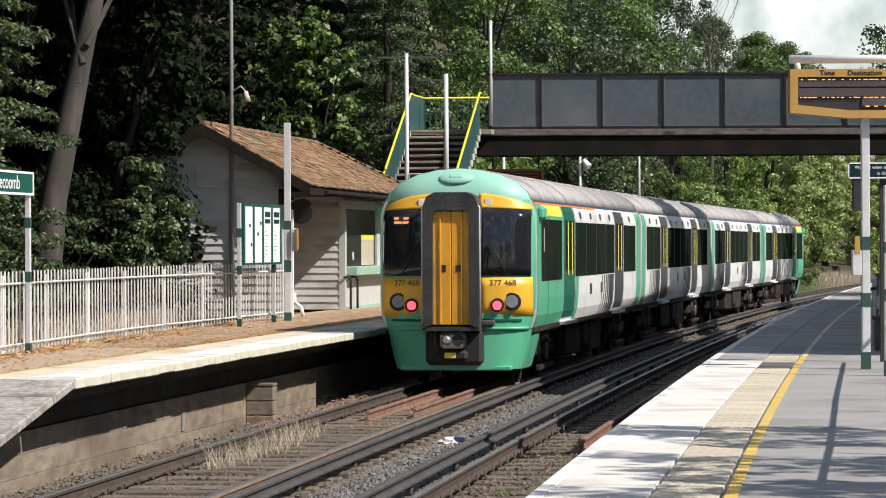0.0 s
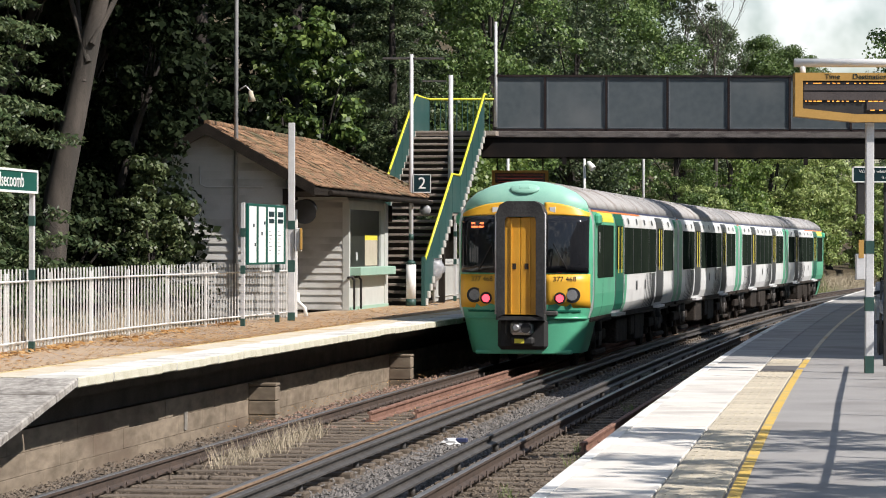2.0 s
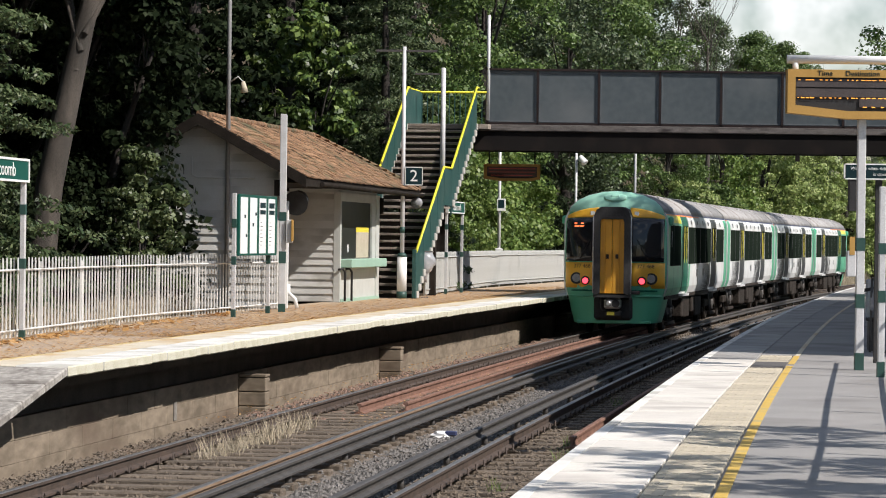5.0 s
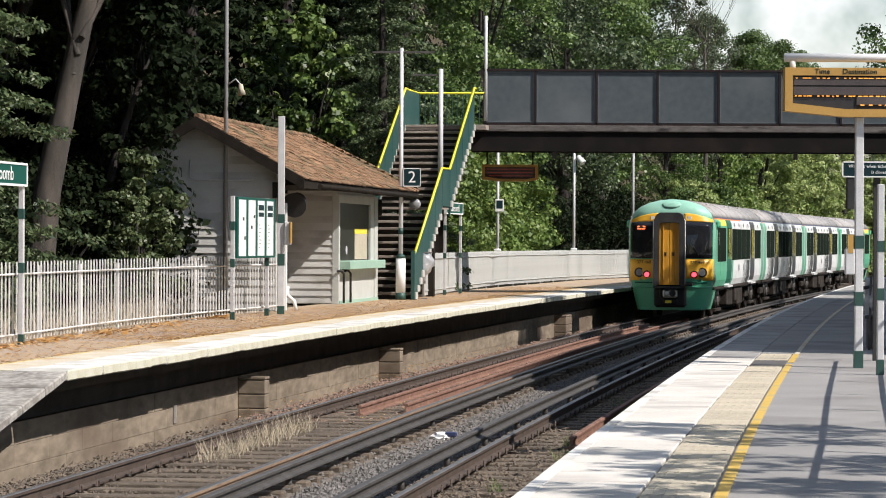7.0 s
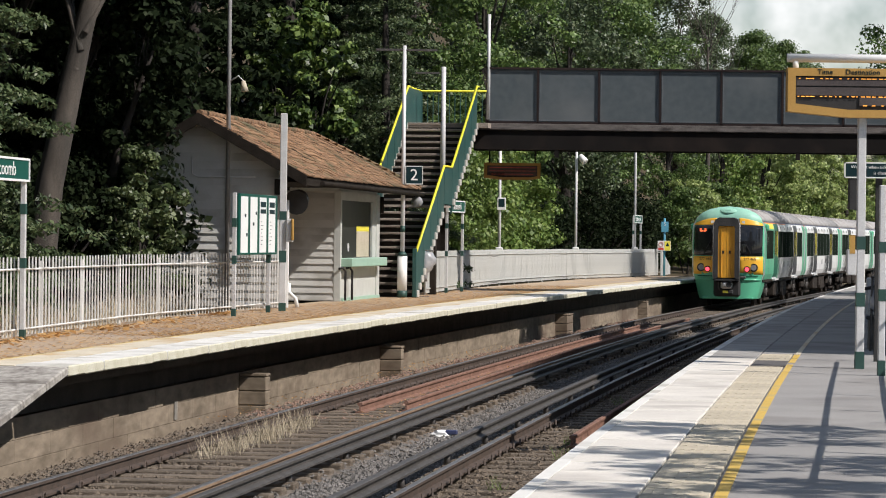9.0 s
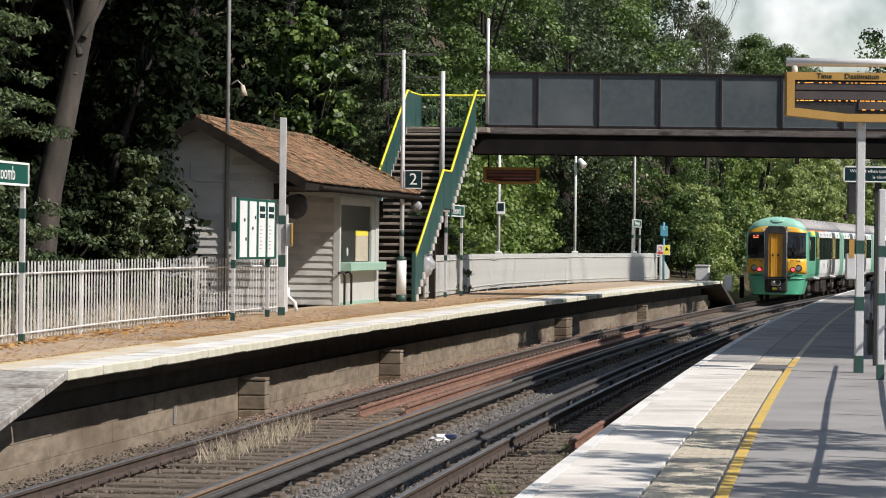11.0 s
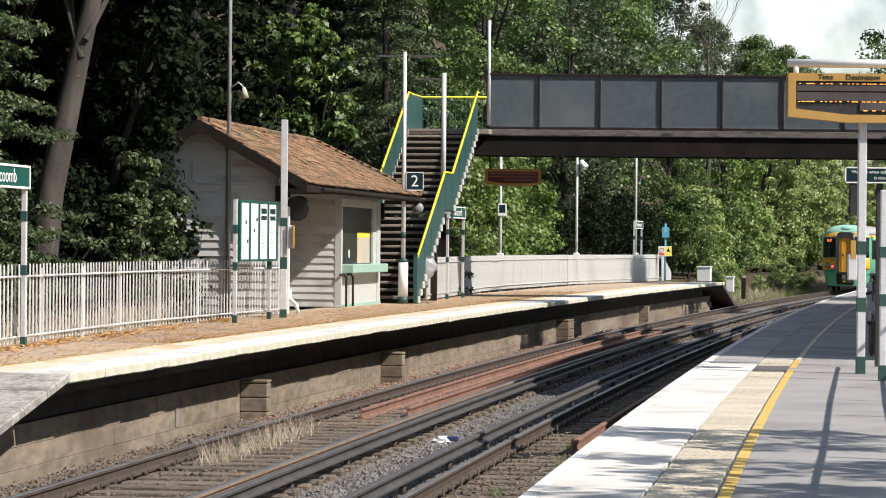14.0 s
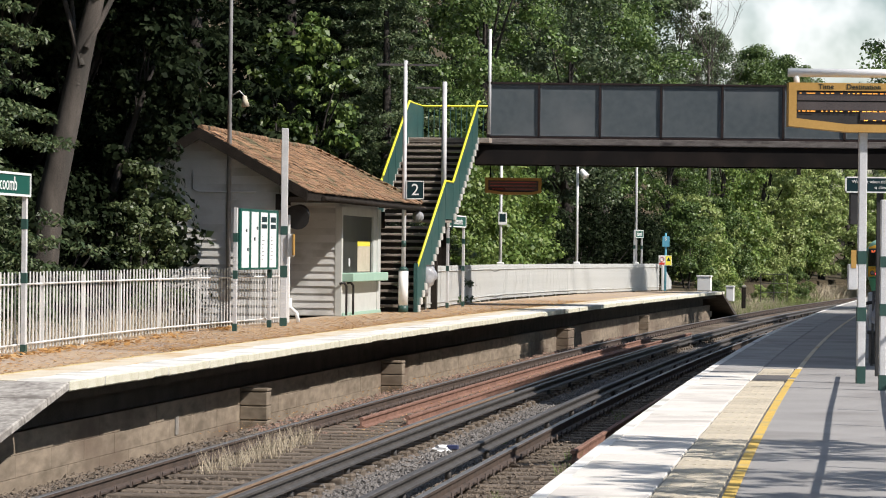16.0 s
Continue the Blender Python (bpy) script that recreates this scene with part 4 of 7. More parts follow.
roof = part("roof", slab_bm, M_DARKWOOD, hut, "dark roof boarding under the tiles")
tile = None
nr = 15
loose_v, loose_f = [], []
count = 0
nrm = (B - A).cross(D - A).normalized()
nrm = nrm if nrm.z > 0 else -nrm
for r in range(nr):
    f0 = r / nr
    base = A.lerp(B, f0)
    upv = (B - A).normalized()
    y_far = Y1 + (HIP - Y1) * f0
    ncol = int((y_far - Y0) / 0.27)
    for c in range(ncol):
        y = Y0 + (c + 0.5 * (r % 2)) * 0.27
        if y > y_far - 0.1:
            continue
        p = Vector((base.x, y, base.z)) + nrm * (0.02 + rng.uniform(0, 0.018))
        q = Matrix.Translation(p) @ Matrix((Vector((0, 1, 0)), upv, nrm)).transposed().to_4x4() @ pose(0, 0, 0, -3 + rng.uniform(-2.5, 2.5), rng.uniform(-2, 2), rng.uniform(-4, 4))
        if r < 5 and count < 290 and c % 1 == 0:
            if tile is None:
                tile = part("roof_tile", new_box(0, 0.262, -0.03, 0.2, -0.012, 0.014), M_ROOF, roof)
                tile.matrix_basis = q
            else:
                share("roof_tile", tile, roof, q)
            count += 1
        else:
            k = len(loose_v)
            loose_v += [q @ Vector(v) for v in ((0, -0.03, 0.014), (0.262, -0.03, 0.014), (0.262, 0.2, 0.014), (0, 0.2, 0.014), (0, -0.03, -0.012), (0.262, -0.03, -0.012))]
            loose_f += [(k, k + 1, k + 2, k + 3), (k, k + 4, k + 5, k + 1)]
rest = raw("upper_roof_tiles", loose_v, loose_f, M_ROOF, roof)
rest["kind"] = "stuff"
hipv, hipf = [], []
for r in range(13):
    f0 = r / 13
    a, b = D.lerp(C, f0), F_.lerp(C, f0)
    n = max(1, int((b - a).length / 0.27))
    for c in range(n):
        p, q = a.lerp(b, c / n), a.lerp(b, (c + 1) / n)
        k = len(hipv)
        u = ((C - (D + F_) / 2) / 13) * 1.15
        o = Vector((0, 0.015, 0.035 + rng.uniform(0, 0.02)))
        hipv += [p + o, q + o, q + u + o * 0.3, p + u + o * 0.3]
        hipf.append((k, k + 1, k + 2, k + 3))
part_hip = raw("hip_tiles", hipv, hipf, M_ROOF, roof)
part_hip["kind"] = "stuff"
cap_bm = bmesh.new()
for a, b in ((B, C), (C, D)):
    n = int((b - a).length / 0.33)
    for k in range(n):
        p, q = a.lerp(b, k / n), a.lerp(b, (k + 0.97) / n)
        z = Vector((0, 0, 0.035 + rng.uniform(0, 0.015)))
        tube(cap_bm, p + z, q + z, 0.06, 0.068, 7)
ob = part("ridge_tiles", cap_bm, M_ROOF, roof)
barge = bmesh.new()
loft(barge, [[A + Vector((0, y, -0.2)), A + Vector((0, y, 0.03)), B + Vector((0, y, 0.03)), B + Vector((0, y, -0.2))] for y in (-0.05, 0.0)])
part("barge_board", barge, M_DARKWOOD, hut)
barge = bmesh.new()
loft(barge, [[E_ + Vector((0, y, -0.2)), E_ + Vector((0, y, 0.03)), B + Vector((0, y, 0.03)), B + Vector((0, y, -0.2))] for y in (-0.05, 0.0)])
part("barge_board", barge, M_DARKWOOD, hut)
part("soffit", new_box(0.24, A.x - 0.02, Y0 + 0.6, Y1 - 0.1, 2.57, 2.585), M_DARKWOOD, hut)
part("fascia", new_box(A.x - 0.04, A.x - 0.005, Y0, Y1, 2.50, 2.66), M_DARKWOOD, hut)
part("gutter", pipe(bmesh.new(), [(A.x + 0.05, Y0 + 1.4, 2.56), (A.x + 0.05, Y1 + 0.1, 2.55)], 0.05, 8), M_DARKWOOD, hut, "black gutter")
part("brace_block", new_box(HW - 0.02, HW + 0.12, -0.32, -0.04, 2.3, 2.62), M_DARKWOOD, hut)
part("downpipe", pipe(bmesh.new(), [(BX + 0.06, BY1 + 0.15, 2.45), (BX + 0.06, BY1 + 0.15, 2.05)], 0.05, 8), M_DARKWOOD, hut)
part("hanging_speaker", new_tube((1.62, 0.6, 2.16), (1.62, 0.95, 2.24), 0.26, 0.2, 16), M_BLACK, hut, "round black speaker under the eaves")
dome = bmesh.new()
bmesh.ops.create_uvsphere(dome, u_segments=14, v_segments=8, radius=0.2)
ob = part("mirror_dome", dome, M_LENS, hut, "grey convex mirror dome", smooth=True)
ob.matrix_basis = Matrix.Translation((A.x + 0.0, Y1 - 0.5, 2.36)) @ Matrix.Diagonal((0.75, 0.5, 0.7, 1))
white = empty("white_post", pose(-3.19, 60.0, 0), "white boxed post with a bent drain at the fence end", "post")
part("post", new_box(-0.05, 0.05, -0.05, 0.05, 0, 2.2, bevel=0.01), M_WHITE, white)
part("drain", pipe(bmesh.new(), [(0.06, 0, 0.5), (0.06, 0, 0.32), (0.2, -0.05, 0.2), (0.24, -0.05, 0.02)], 0.04, 8), M_WHITE, white)

# ---- footbridge and stairs ----
STX = 0.152                                  # the stairs run with the platform
stairs = empty("footbridge_stairs", Matrix.Translation((-1.6, 72.0, 0)) @ Matrix.Rotation(-math.atan(0.178), 4, "Z"), "weathered footbridge stairs with green panels and yellow handrails", "stairs")
SW = 0.94
RISE, GO = 0.178, 0.305
step = None


def tread_pose(k):
    y = 0.1 + k * GO + (1.05 if k >= 13 else 0)
    return pose(0, y, (k + 1) * RISE)


for k in range(26):
    if k == 12:
        part("landing", new_box(-SW, SW, 0.1 + 12 * GO, 0.1 + 13 * GO + 1.05, 13 * RISE - 0.06, 13 * RISE), M_STEP, stairs)
        continue
    if step is None:
        step = part("tread", new_box(-SW, SW, -0.02, 0.30, -0.06, 0.0, bevel=0.008), M_STEP, stairs)
        step.matrix_basis = tread_pose(k)
        riser = part("riser", new_box(-SW, SW, 0.02, 0.05, -0.168, -0.075), M_DARKWOOD, stairs)
        riser.matrix_basis = tread_pose(k)
        endp = part("tread_end", new_box(SW, SW + 0.07, -0.05, 0.2, -0.17, -0.0, bevel=0.01), M_STEPEND, stairs, "pale stepped tread end")
        endp.matrix_basis = tread_pose(k)
        endl = share("tread_end", endp, stairs, tread_pose(k) @ pose(-2 * SW - 0.07, 0, 0))
    else:
        share("tread", step, stairs, tread_pose(k))
        share("riser", riser, stairs, tread_pose(k))
        share("tread_end", endp, stairs, tread_pose(k))
        share("tread_end", endp, stairs, tread_pose(k) @ pose(-2 * SW - 0.07, 0, 0))
yA, yB = 0.05, 0.05 + 12.4 * GO
yC, yD = yB + 1.15, yB + 1.15 + 12.6 * GO
zM, zT = 13 * RISE, 4.63
for sx in (-SW - 0.02, SW + 0.02):
    for (y0, z0), (y1, z1) in (((yA, 0.12), (yB, zM)), ((yB, zM), (yC, zM)), ((yC, zM), (yD, zT))):
        n = max(1, round((y1 - y0) / 0.9))
        for i in range(n):
            ya, yb = y0 + (y1 - y0) * i / n, y0 + (y1 - y0) * (i + 1) / n
            za, zb = z0 + (z1 - z0) * i / n, z0 + (z1 - z0) * (i + 1) / n
            bm = bmesh.new()
            loft(bm, [[(x, ya + 0.012, za + 0.02), (x, yb - 0.012, zb + 0.02), (x, yb - 0.012, zb + 0.96), (x, ya + 0.012, za + 0.96)] for x in (sx - 0.012, sx + 0.012)])
            part("side_panel", bm, M_STAIRGREEN, stairs)
    pts = [(sx, yA, 1.12), (sx, yB, zM + 1.0), (sx, yC, zM + 1.0), (sx, yD, zT + 1.0), (sx, yD + 0.35, zT + 1.0)]
    part("handrail", pipe(bmesh.new(), pts, 0.034, 8), M_HANDRAIL, stairs, "yellow tubular handrail")
    string = bmesh.new()
    for (y0, z0), (y1, z1) in (((yA, 0.1), (yB, zM)), ((yC, zM), (yD, zT))):
        loft(string, [[(x, y0, z0 - 0.22), (x, y1, z1 - 0.22), (x, y1, z1 + 0.03), (x, y0, z0 + 0.03)] for x in (sx - 0.03, sx + 0.01)])
    part("stringer", string, M_STAIRGREEN, stairs)
for x in (-SW, SW):
    part("newel", new_box(x - 0.05, x + 0.05, -0.06, 0.04, 0, 1.2, bevel=0.01), M_STAIRGREEN, stairs)
    for y in (yB + 0.5, yD - 0.2):
        part("trestle", new_box((x - 0.7 if y > 6 else x) * 0.62 - 0.1, (x - 0.7 if y > 6 else x) * 0.62 + 0.1, y - 0.1, y + 0.1, 0, (zM if y < 6 else zT) - 0.25), M_DARKWOOD, stairs)
part("top_landing", new_box(-SW - 0.05, SW + 0.35, yD - 0.05, yD + 2.1, 4.5, 4.63), M_STEP, stairs)
for x in np.linspace(-SW, SW + 0.3, 15):
    part("baluster", new_tube((x, yD + 2.05, 4.63), (x, yD + 2.05, 5.55), 0.014, 0.014, 5), M_STAIRGREEN, stairs)
part("side_panel", new_box(-SW - 0.03, -SW - 0.01, yD, yD + 2.05, 4.65, 5.6), M_STAIRGREEN, stairs)
part("handrail", pipe(bmesh.new(), [(-SW - 0.02, yD, 5.63), (-SW - 0.02, yD + 2.05, 5.6), (SW + 0.3, yD + 2.05, 5.6)], 0.03, 8), M_HANDRAIL, stairs)

bridge = empty("footbridge", pose(1.2, 81.0, 0), "grey panelled steel footbridge over the tracks", "footbridge")
BLEN = 22.0
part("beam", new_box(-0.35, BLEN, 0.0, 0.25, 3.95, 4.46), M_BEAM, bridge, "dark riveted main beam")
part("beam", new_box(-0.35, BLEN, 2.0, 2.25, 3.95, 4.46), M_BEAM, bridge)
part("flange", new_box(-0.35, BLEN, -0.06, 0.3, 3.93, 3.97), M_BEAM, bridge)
part("deck", new_box(-0.35, BLEN, 0.0, 2.3, 4.50, 4.62), M_LEDGE, bridge)
part("deck_edge", new_box(-0.3, BLEN, -0.08, 0.02, 4.47, 4.64, bevel=0.01), M_LEDGE, bridge, "worn pale deck edge")
for y in (0.0, 2.2):
    x, k = 0.0, 0
    while x < BLEN - 0.5:
        w = 1.38 if k == 0 else 1.685
        if y == 0:
            part("parapet_panel", new_box(x + 0.02, x + w - 0.02, y + 0.03, y + 0.05, 4.68, 6.14), M_BRIDGE, bridge, "grey translucent parapet panel")
        else:
            part("parapet_panel", new_box(x + 0.02, x + w - 0.02, y + 0.03, y + 0.05, 4.68, 6.14), M_BRIDGE, bridge)
        part("parapet_post", new_box(x - 0.026, x + 0.026, y - 0.03, y + 0.06, 4.62, 6.2), M_BRIDGEPOST, bridge)
        if y == 0:
            bead = bmesh.new()
            for xa, xb, za, zb in ((0.045, w - 0.045, 6.075, 6.10), (0.045, w - 0.045, 4.725, 4.75), (0.045, 0.07, 4.75, 6.075), (w - 0.07, w - 0.045, 4.75, 6.075)):
                box(bead, x + xa, x + xb, y + 0.012, y + 0.03, za, zb)
            part("glazing_bead", bead, M_BEAD, bridge, "pale grey bead round the panel")
        x += w
        k += 1
    part("top_rail", new_box(-0.04, BLEN, y - 0.04, y + 0.08, 6.14, 6.19), M_BRIDGEPOST, bridge)
    part("bottom_rail", new_box(-0.04, BLEN, y - 0.03, y + 0.07, 4.63, 4.70), M_BRIDGEPOST, bridge)
for x in (-1.3, 11.75):
    for y in (0.4, 2.1):
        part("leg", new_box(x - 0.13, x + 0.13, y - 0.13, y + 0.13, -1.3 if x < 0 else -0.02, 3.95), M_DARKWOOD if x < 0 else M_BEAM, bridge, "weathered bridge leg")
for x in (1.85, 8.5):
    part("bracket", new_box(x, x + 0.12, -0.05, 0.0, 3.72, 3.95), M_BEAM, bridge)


def display(name, m, w, label, lit):
    """A hanging departure board with a tapered lower edge; w: width, its left end at x = 0."""
    e = empty(name, m, label, "departure board", "departure boards")
    bm = bmesh.new()
    top, side, low = 0.56, 0.06, 0.0
    outer = [(0, top), (w, top), (w, side), (w * 0.82, low), (w * 0.30, low - 0.005), (0, side)]
    inner = [(0.09, top - 0.09), (w - 0.09, top - 0.09), (w - 0.09, side + 0.07), (w * 0.82, low + 0.085), (w * 0.30, low + 0.085), (0.09, side + 0.09)]
    for y0, y1 in ((-0.11, 0.11),):
        o0 = [bm.verts.new((x, y0, z)) for x, z in outer]
        i0 = [bm.verts.new((x, y0, z)) for x, z in inner]
        i1 = [bm.verts.new((x, y0 + 0.05, z)) for x, z in inner]
        o1 = [bm.verts.new((x, y1, z)) for x, z in outer]
        for k in range(6):
            j = (k + 1) % 6
            bm.faces.new((o0[k], o0[j], i0[j], i0[k]))
            bm.faces.new((i0[k], i0[j], i1[j], i1[k]))
            bm.faces.new((o0[k], o1[k], o1[j], o0[j]))
        bm.faces.new(o1)
    bmesh.ops.recalc_face_normals(bm, faces=bm.faces[:])
    part("casing", bm, M_AMBER, e, "orange casing")
    sc = bmesh.new()
    vs = [sc.verts.new((x, -0.066, z)) for x, z in inner]
    sc.faces.new(vs)
    screen = part("screen", sc, M_BLACK, e, "dark display field")
    for k in range(3):
        z = 0.135 + k * 0.112
        part("slat", new_box(0.10 if k else w * 0.36, w - 0.1, -0.085, -0.07, z, z + 0.095), M_SCREEN, screen)
    for a, b, z in lit:
        part("lit_bar", new_box(a, b, -0.088, -0.084, z, z + 0.009), M_LED if name == "departure_board" else M_DIMLED, screen, "glowing text row")
    return e


dash = []
for z, cuts in ((0.436, (208, 218, 245, 290, 320, 335, 350, 365, 375, 388, 423, 436, 465, 475, 490, 500, 512, 524, 540, 562, 568, 592, 597, 620, 635, 655, 662, 684)),
                (0.230, (203, 212, 222, 240, 248, 262, 267, 292, 322, 334, 347, 356, 370, 386, 400, 408, 422, 436, 465, 473, 488, 508, 512, 522, 540, 560, 568, 590, 598, 618, 632, 654, 660, 684)),
                (0.128, (550, 572, 597, 615, 648, 662, 680, 700))):
    for a, b in zip(cuts[::2], cuts[1::2]):
        dash.append((0.12 + (a - 205) * 0.00217, 0.12 + (b - 205) * 0.00217, z))
near_board = display("departure_board", pose(3.95, 33.9, 2.90), 2.3, "orange cased departure board above the near platform", dash)
lettering("lettering", "Time", 0.085, M_NAVY, near_board, pose(0.52, -0.114, 3.0 - 2.5 + 0.015, 90, 0, 0), align="LEFT")
lettering("lettering", "Destination", 0.085, M_NAVY, near_board, pose(0.84, -0.114, 0.515, 90, 0, 0), align="LEFT")
for o in near_board.children:
    if o.name.startswith("lettering"):
        o.location.x -= 0.18
pipe_e = part("support_pipe", pipe(bmesh.new(), [(0.0, 0, 0.68), (2.6, 0, 0.68)], 0.05, 12), M_WHITE, near_board, "white support pipe")
part("hanger", new_tube((0.1, 0, 0.54), (0.1, 0, 0.66), 0.035, 0.035, 10), M_WHITE, near_board)
display("hanging_departure_board", Matrix.Translation((1.15, 83.4, 3.14)) @ Matrix.Diagonal((1.0, 1.0, 0.85, 1)), 1.6, "orange departure board hanging under the footbridge", [(0.15, 1.45, 0.40), (0.15, 1.45, 0.29), (0.2, 1.4, 0.18)])
hang = bmesh.new()
tube(hang, (1.3, 83.4, 3.6), (1.3, 83.4, 4.5), 0.02, 0.02, 6)
tube(hang, (2.6, 83.4, 3.6), (2.6, 83.4, 4.5), 0.02, 0.02, 6)
tagged(part("display_hanger", hang, M_BEAM), "thin dark rods holding the board under the bridge", "hanger")

post = column("sign_post", 4.83, 33.95, 2.9, 0.047, "grey square post with green bands under the departure board", "post", "near platform posts", square=True, bands=((0, 0.2), (0.72, 0.88), (1.38, 1.53)))
part("junction_box", new_box(-0.16, -0.05, -0.05, 0.05, 1.08, 1.38, bevel=0.01), M_POLE, post, "grey junction box")
part("box_label", new_box(-0.13, -0.07, -0.055, -0.048, 1.33, 1.54), M_AMBER, post, "orange plate")
post = column("sign_post", 4.82, 32.2, 2.09, 0.036, "grey square post with green bands", "post", "near platform posts", square=True, bands=((0, 0.17), (0.82, 0.95), (1.35, 1.47)))
way = empty("way_out_sign", pose(4.92, 36.0, 0.3625) @ Matrix.Scale(0.75, 4), "dark way out sign on a black column", "sign")
part("panel", new_box(0, 1.5, -0.03, 0.03, 2.53, 2.76), M_NAVY, way, "dark navy panel")
rimb = bmesh.new()
for b in ((-0.015, 1.515, 2.755, 2.775), (-0.015, 1.515, 2.515, 2.535), (-0.015, 0.005, 2.515, 2.775)):
    box(rimb, b[0], b[1], -0.036, 0.03, b[2], b[3])
part("rim", rimb, M_WHITE, way)
lettering("lettering", "Way out when ticket office", 0.075, M_WHITE, way, pose(0.09, -0.034, 2.695, 90, 0, 0), align="LEFT")
lettering("lettering", "is closed", 0.075, M_WHITE, way, pose(0.46, -0.034, 2.60, 90, 0, 0), align="LEFT")
part("column", new_box(0.08, 0.30, -0.02, 0.2, 2.0, 2.53), M_BLACK, way, "black box under the sign")
part("column", new_box(0.52, 0.62, 0.04, 0.14, -0.483, 2.53), M_BLACK, way)


def sack(m, label):
    """A clear sack hung from a tilted hoop on a stand."""
    e = empty("litter_sack", m, label, "litter sack", "litter sacks")
    rings = []
    for k in range(9):
        z = 0.98 - k * 0.08
        r = 0.17 + 0.05 * math.sin(k * 0.5) - (0.012 * k if k > 5 else 0)
        rings.append([(r * (1 + 0.14 * rng.uniform(-1, 1)) * math.cos(2 * math.pi * i / 18) + 0.04 * math.sin(k * 0.9), r * (1 + 0.14 * rng.uniform(-1, 1)) * math.sin(2 * math.pi * i / 18), z + 0.02 * rng.uniform(-1, 1)) for i in range(18)])
    part("sack", loft(bmesh.new(), rings, smooth=True), M_PLASTIC, e, "creased clear plastic sack", smooth=True)
    hoop = [(0.2 * math.cos(2 * math.pi * i / 14), 0.2 * math.sin(2 * math.pi * i / 14), 1.0) for i in range(15)]
    part("hoop", pipe(bmesh.new(), hoop, 0.014, 6), M_THIRD, e)
    part("stand", pipe(bmesh.new(), [(-0.2, 0, 1.0), (-0.22, 0, 0.0), (0.1, 0, 0.0)], 0.018, 6), M_THIRD, e)
    return e


sack(pose(-0.45, 73.2, 0) @ Matrix.Scale(1.15, 4), "clear plastic litter sack on a hoop beside the stairs")
big = sack(pose(6.0, 39.6, 0.0), "clear plastic litter sack on a hoop on the near platform")
seat = empty("platform_seat", pose(6.05, 40.4, 0), "dark metal seat partly wrapped in plastic", "seat")
part("back", new_box(-0.2, 0.6, 0.1, 0.16, 0.45, 0.98, bevel=0.02), M_PLASTIC, seat, "plastic wrapped back")
part("arm", pipe(bmesh.new(), [(-0.28, -0.1, 0.82), (0.5, -0.1, 0.98)], 0.025, 6), M_BLACK, seat)
part("seat_pan", new_box(-0.2, 0.6, -0.35, 0.12, 0.40, 0.45, bevel=0.01), M_BLACK, seat)
for x in (-0.15, 0.5):
    part("leg", new_box(x - 0.03, x + 0.03, -0.3, 0.1, 0, 0.4, bevel=0.008), M_THIRD, seat)
# stairs of the near side, seen dark under the bridge
nst = empty("near_stairs", pose(12.15, 76.0, 0, 0, 0, -9), "dark timber stairs on the near side of the footbridge", "stairs")
bm = bmesh.new()
loft(bm, [[(x, 0, 2.3), (x, 5.0, 4.3), (x, 5.0, 4.75), (x, 0, 2.8)] for x in (-0.05, 0.05)])
part("stringer", bm, M_BRIDGEPOST, nst)
# A black panel stands in for the shade below the flight.
part("soffit", new_box(0.2, 2.2, 4.4, 4.6, 2.15, 4.2), M_BLACK, nst, "black panel for the shade under the stairs")
part("leg", new_box(-0.1, 0.1, 4.2, 4.4, 0, 4.0), M_BEAM, nst)

# an unseen railing, added so that its shadow falls across the near platform
shadow_rail = empty("ramp_railing", Matrix(), "unseen tubular railing added for its shadow on the near platform", "railing")
R_LINE = [(3.20, 17.0), (3.70, 20.4), (4.63, 27.1), (5.81, 35.3)]
for z in (1.1, 0.56):
    part("rail", pipe(bmesh.new(), [(x, y, z) for x, y in R_LINE], 0.022, 8), M_THIRD, shadow_rail)
r_total, r_at = stretch_along(R_LINE)
k = 0.3
while k < r_total:
    p, h = r_at(k)
    part("post", new_tube((p.x, p.y, 0), (p.x, p.y, 1.1), 0.028, 0.028, 8), M_THIRD, shadow_rail)
    k += 2.6

# ---- the train: four carriages; x to its right, y ahead, z up from the rail ----
CAR, PITCH = 18.5, 18.9
HALF = 1.33
SIDE = [(1.24, 0.98), (1.31, 1.18), (HALF, 1.45), (HALF + 0.002, 2.82), (1.31, 2.95), (1.24, 3.12)]
ROOF = [(1.24, 3.12), (1.17, 3.26), (0.98, 3.42), (0.70, 3.55), (0.36, 3.63), (0, 3.66)]


def side_x(z):
    for (xa, za), (xb, zb) in zip(SIDE, SIDE[1:]):
        if za <= z <= zb:
            return xa + (xb - xa) * (z - za) / (zb - za)
    return SIDE[0][0] if z < 1 else SIDE[-1][0]


def side_panel(bm, y0, y1, z0, z1, proud, s=1, lean=0.0, mi=0):
    """A panel laid on the car's side, following its curve; lean shifts its top along."""
    zs = [z0] + [z for x, z in SIDE if z0 < z < z1] + [z1]
    a = [bm.verts.new((s * (side_x(z) + proud), y0 + lean * (z - z0), z)) for z in zs]
    b = [bm.verts.new((s * (side_x(z) + proud), y1 + lean * (z - z0), z)) for z in zs]
    for i in range(len(zs) - 1):
        q = (a[i], b[i], b[i + 1], a[i + 1])
        fc = bm.faces.new(q if s > 0 else q[::-1])
        fc.material_index = mi
    return bm


